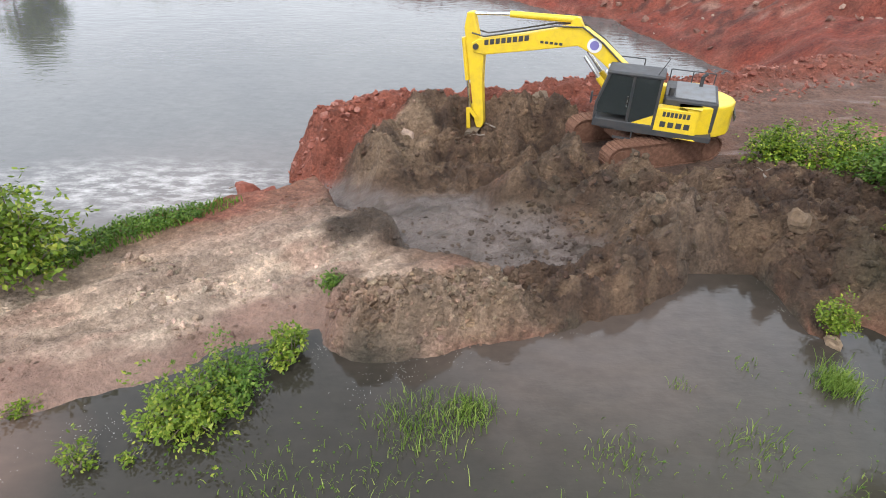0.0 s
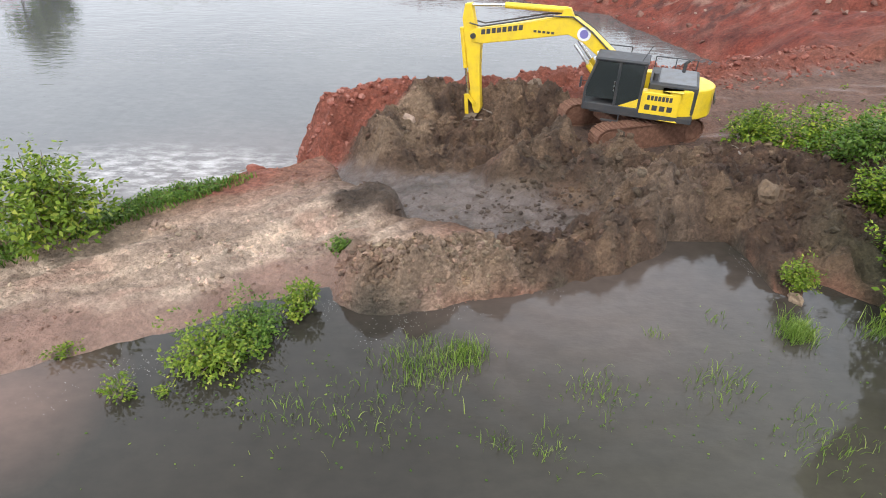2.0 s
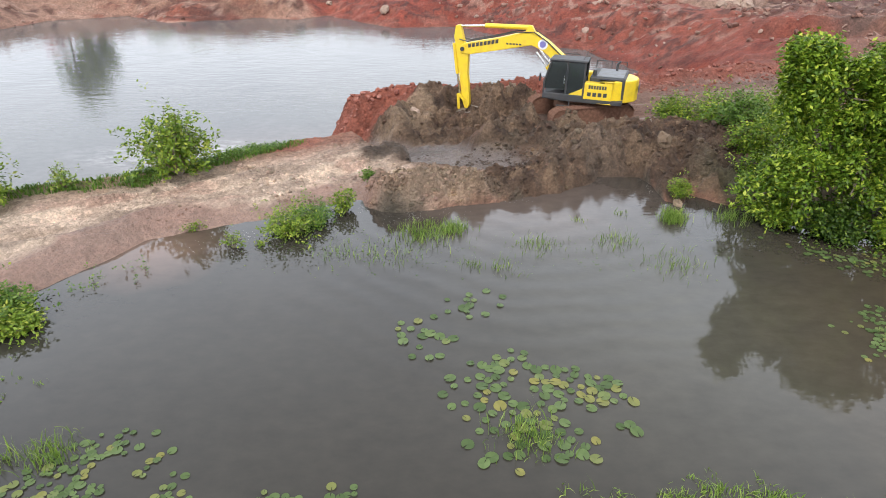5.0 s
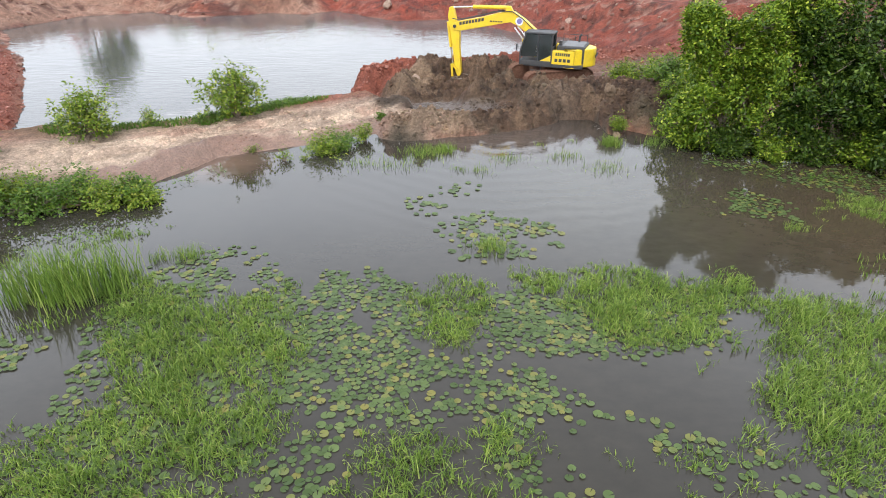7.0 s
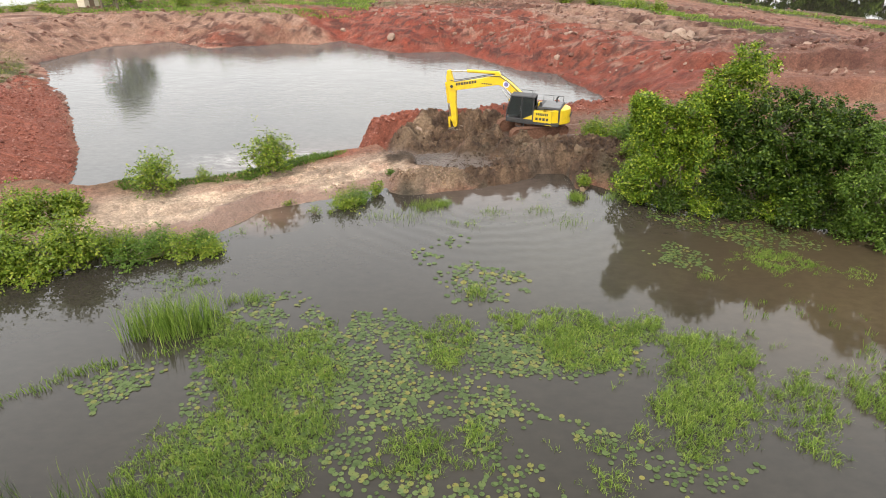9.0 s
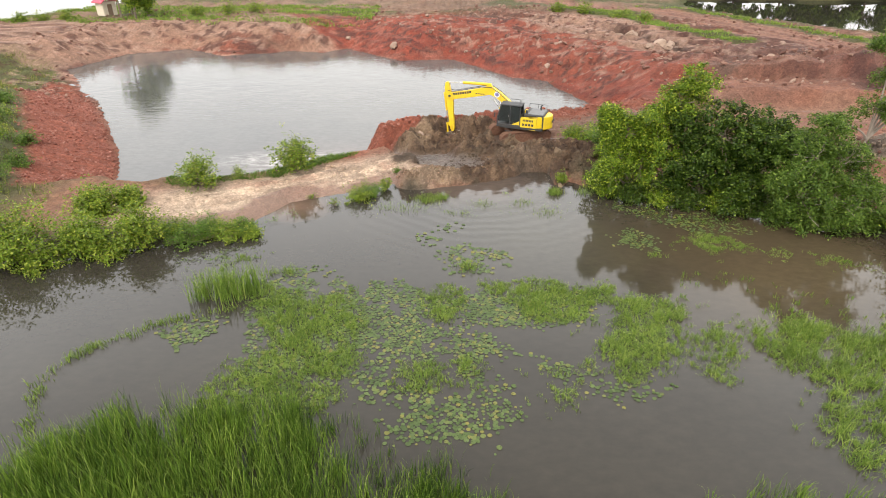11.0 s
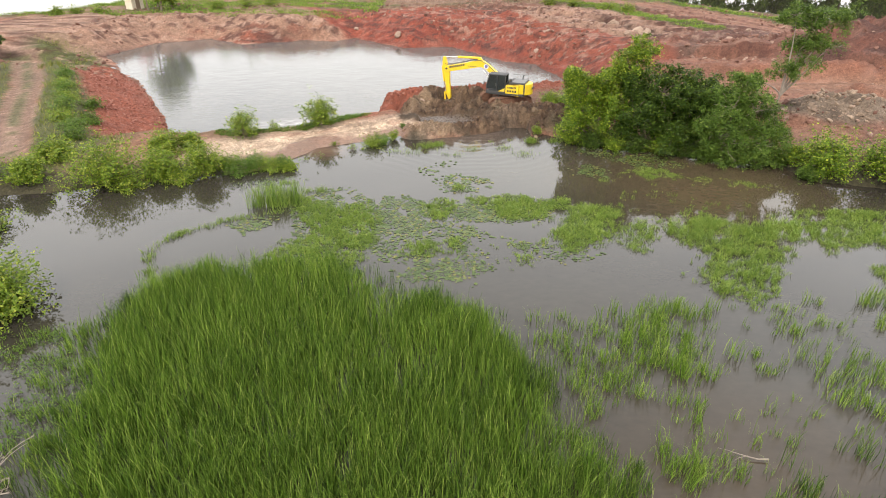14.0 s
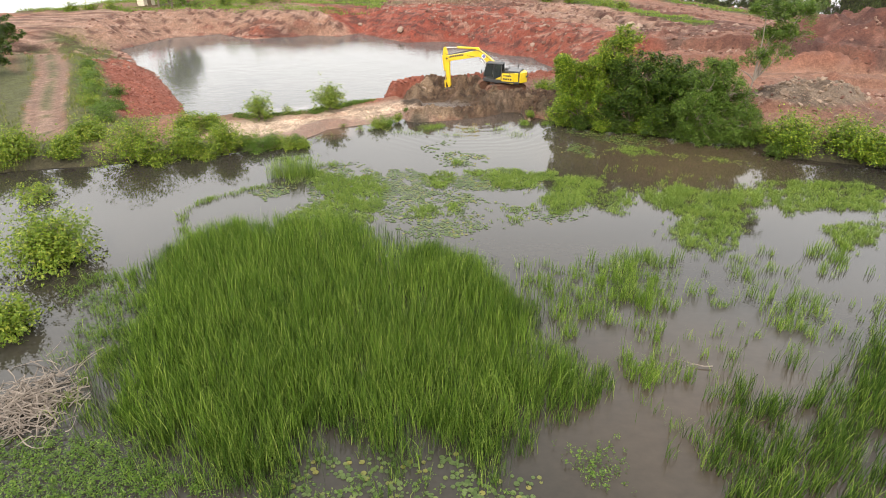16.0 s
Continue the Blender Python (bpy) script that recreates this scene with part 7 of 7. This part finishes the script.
for k in range(5):
    box(bm, 3.1 + k * 0.16, 3.1 + k * 0.16 + 0.11, 0.020, 0.028, 3.20, 3.28)
upper("marking", bm, BLACK, boom, "small dark lettering blocks")
upper("decal", rod(B(), (2.05, 0.02, 3.32), (2.05, 0.03, 3.32), 0.24, seg=24), WHITE, boom, "round white decal")
upper("decal", rod(B(), (2.05, 0.03, 3.32), (2.05, 0.038, 3.32), 0.15, seg=24), VIOLET, boom, "violet centre of the round decal")
for py in (-0.55, 0.15):
    ram = upper("boom_cylinder", rod(B(), (0.85, py, 1.35), (1.75, py, 2.35), 0.10, seg=16), YELLOW)
    upper("ram_rod", rod(B(), (1.72, py, 2.32), (2.30, py, 2.98), 0.055), CHROME, ram)
ram = upper("arm_cylinder", rod(B(), (2.75, -0.2, 4.02), (5.0, -0.2, 3.98), 0.11, seg=16), YELLOW, label="yellow hydraulic cylinder on the boom")
upper("ram_rod", rod(B(), (5.0, -0.2, 3.98), (6.34, -0.2, 3.88), 0.055), CHROME, ram)
upper("bracket", prism(B(), [(2.45, 3.75), (3.05, 3.70), (2.82, 4.10), (2.66, 4.10)], -0.32, -0.08, 0.01), YELLOW)
ARM = [(6.26, 3.96), (6.50, 3.92), (6.58, 3.40), (6.46, 2.72), (6.04, 0.05), (5.94, -0.18), (5.76, -0.16), (5.68, 0.04), (5.82, 1.6), (5.82, 2.55), (6.02, 3.05)]
arm = upper("arm", prism(B(), ARM, -0.36, -0.04, 0.03), YELLOW, label="yellow dipper arm")
upper("pin", rod(B(), (6.10, -0.48, 2.84), (6.10, 0.10, 2.84), 0.10, seg=16), BLACK, arm)
ram = upper("bucket_cylinder", rod(B(), (6.62, -0.2, 3.05), (6.42, -0.2, 1.55), 0.09, seg=14), YELLOW, label="yellow bucket cylinder along the arm")
upper("ram_rod", rod(B(), (6.42, -0.2, 1.55), (6.28, -0.2, 0.50), 0.05), CHROME, ram)
link = B()
for py in (-0.42, 0.02):
    prism(link, [(6.34, 0.58), (6.18, 0.60), (5.88, 0.28), (5.98, 0.18)], py - 0.03, py + 0.03)
    prism(link, [(6.36, 0.56), (6.22, 0.50), (6.16, -0.22), (6.30, -0.22)], py - 0.03, py + 0.03)
upper("linkage", link, YELLOW, label="worn yellow bucket linkage")
prof = [(5.80, -0.18), (6.26, -0.26), (6.34, -0.62), (6.22, -1.02), (5.88, -1.28), (5.42, -1.34), (5.02, -1.16)]
thick = [(x - 0.0 + (5.7 - x) * 0.07, z + (-0.6 - z) * 0.07) for x, z in prof]
bucket = upper("bucket", prism(B(), prof + thick[::-1], -0.78, 0.38), MUDSTEEL, label="mud-smeared steel digging bucket")
for py in (-0.78, 0.355):
    upper("side_plate", prism(B(), prof, py, py + 0.025), MUDSTEEL, bucket)
for k in range(5):
    y0 = -0.76 + k * 0.265
    upper("tooth", prism(B(), [(5.10, -1.20), (4.76, -0.98), (4.74, -0.94), (5.02, -1.08)], y0, y0 + 0.10), MUDSTEEL, bucket)
# hoses, grab rails and grease-stained details
for py in (-0.47, 0.07):
    pts = [(0.35, 1.9), (0.95, 2.75), (1.8, 3.45), (2.5, 3.86), (3.4, 3.80), (4.6, 3.50), (5.8, 3.22), (6.25, 3.3)]
    hose = B()
    hv, hf = limb_mesh([[((hx, py, hz), 0.028) for hx, hz in pts]])
    hv = [hose.verts.new(p) for p in hv]
    for f in hf:
        hose.faces.new([hv[k] for k in f])
    upper("hydraulic_hose", hose, BLACK, boom, "black hydraulic hose along the boom")
rail = B()
for (ax, ay, az), (bx, by, bz) in (((-0.5, -0.9, 2.24), (-0.5, -0.9, 2.62)), ((-0.5, -0.9, 2.62), (-1.9, -0.9, 2.62)), ((-1.9, -0.9, 2.62), (-1.9, -0.9, 2.24)), ((-1.2, -0.9, 2.24), (-1.2, -0.9, 2.62))):
    rod(rail, (ax, ay, az), (bx, by, bz), 0.018, seg=8)
upper("handrail", rail, BLACK)
upper("door_handle", rod(B(), (0.64, 1.35, 1.9), (0.64, 1.35, 2.25), 0.015, seg=8), CHROME)
upper("wiper", rod(B(), (1.62, 0.84, 1.66), (1.40, 0.70, 2.55), 0.012, seg=6), BLACK)
digger.matrix_world = pose(6.87, 17.71, 0.37, 0, 0, 17.0)

# ---- a small shed beyond the far bank ----
shed = tagged(new("shed"), "small cream shed with a pink sheet roof", "shed")
part("wall", box(B(), -1.3, 1.3, -1.0, 1.0, 0, 2.3, 0.02), PLASTER, shed)
part("roof", prism(B(), [(-1.7, 2.15), (0, 3.2), (1.7, 2.15), (1.7, 2.25), (0, 3.3), (-1.7, 2.25)], -1.4, 1.4), ROOF_PINK, shed, "pink painted sheet roof")
part("door", box(B(), -0.45, 0.45, -1.04, -0.98, 0, 1.9, 0.01), paint("dull_brown_door", (0.22, 0.15, 0.10), 0.7), shed)
shed.matrix_world = pose(-60.2, 84.2, float(height_at(-60.2, 84.2)[0]) - 0.05, 0, 0, 62)
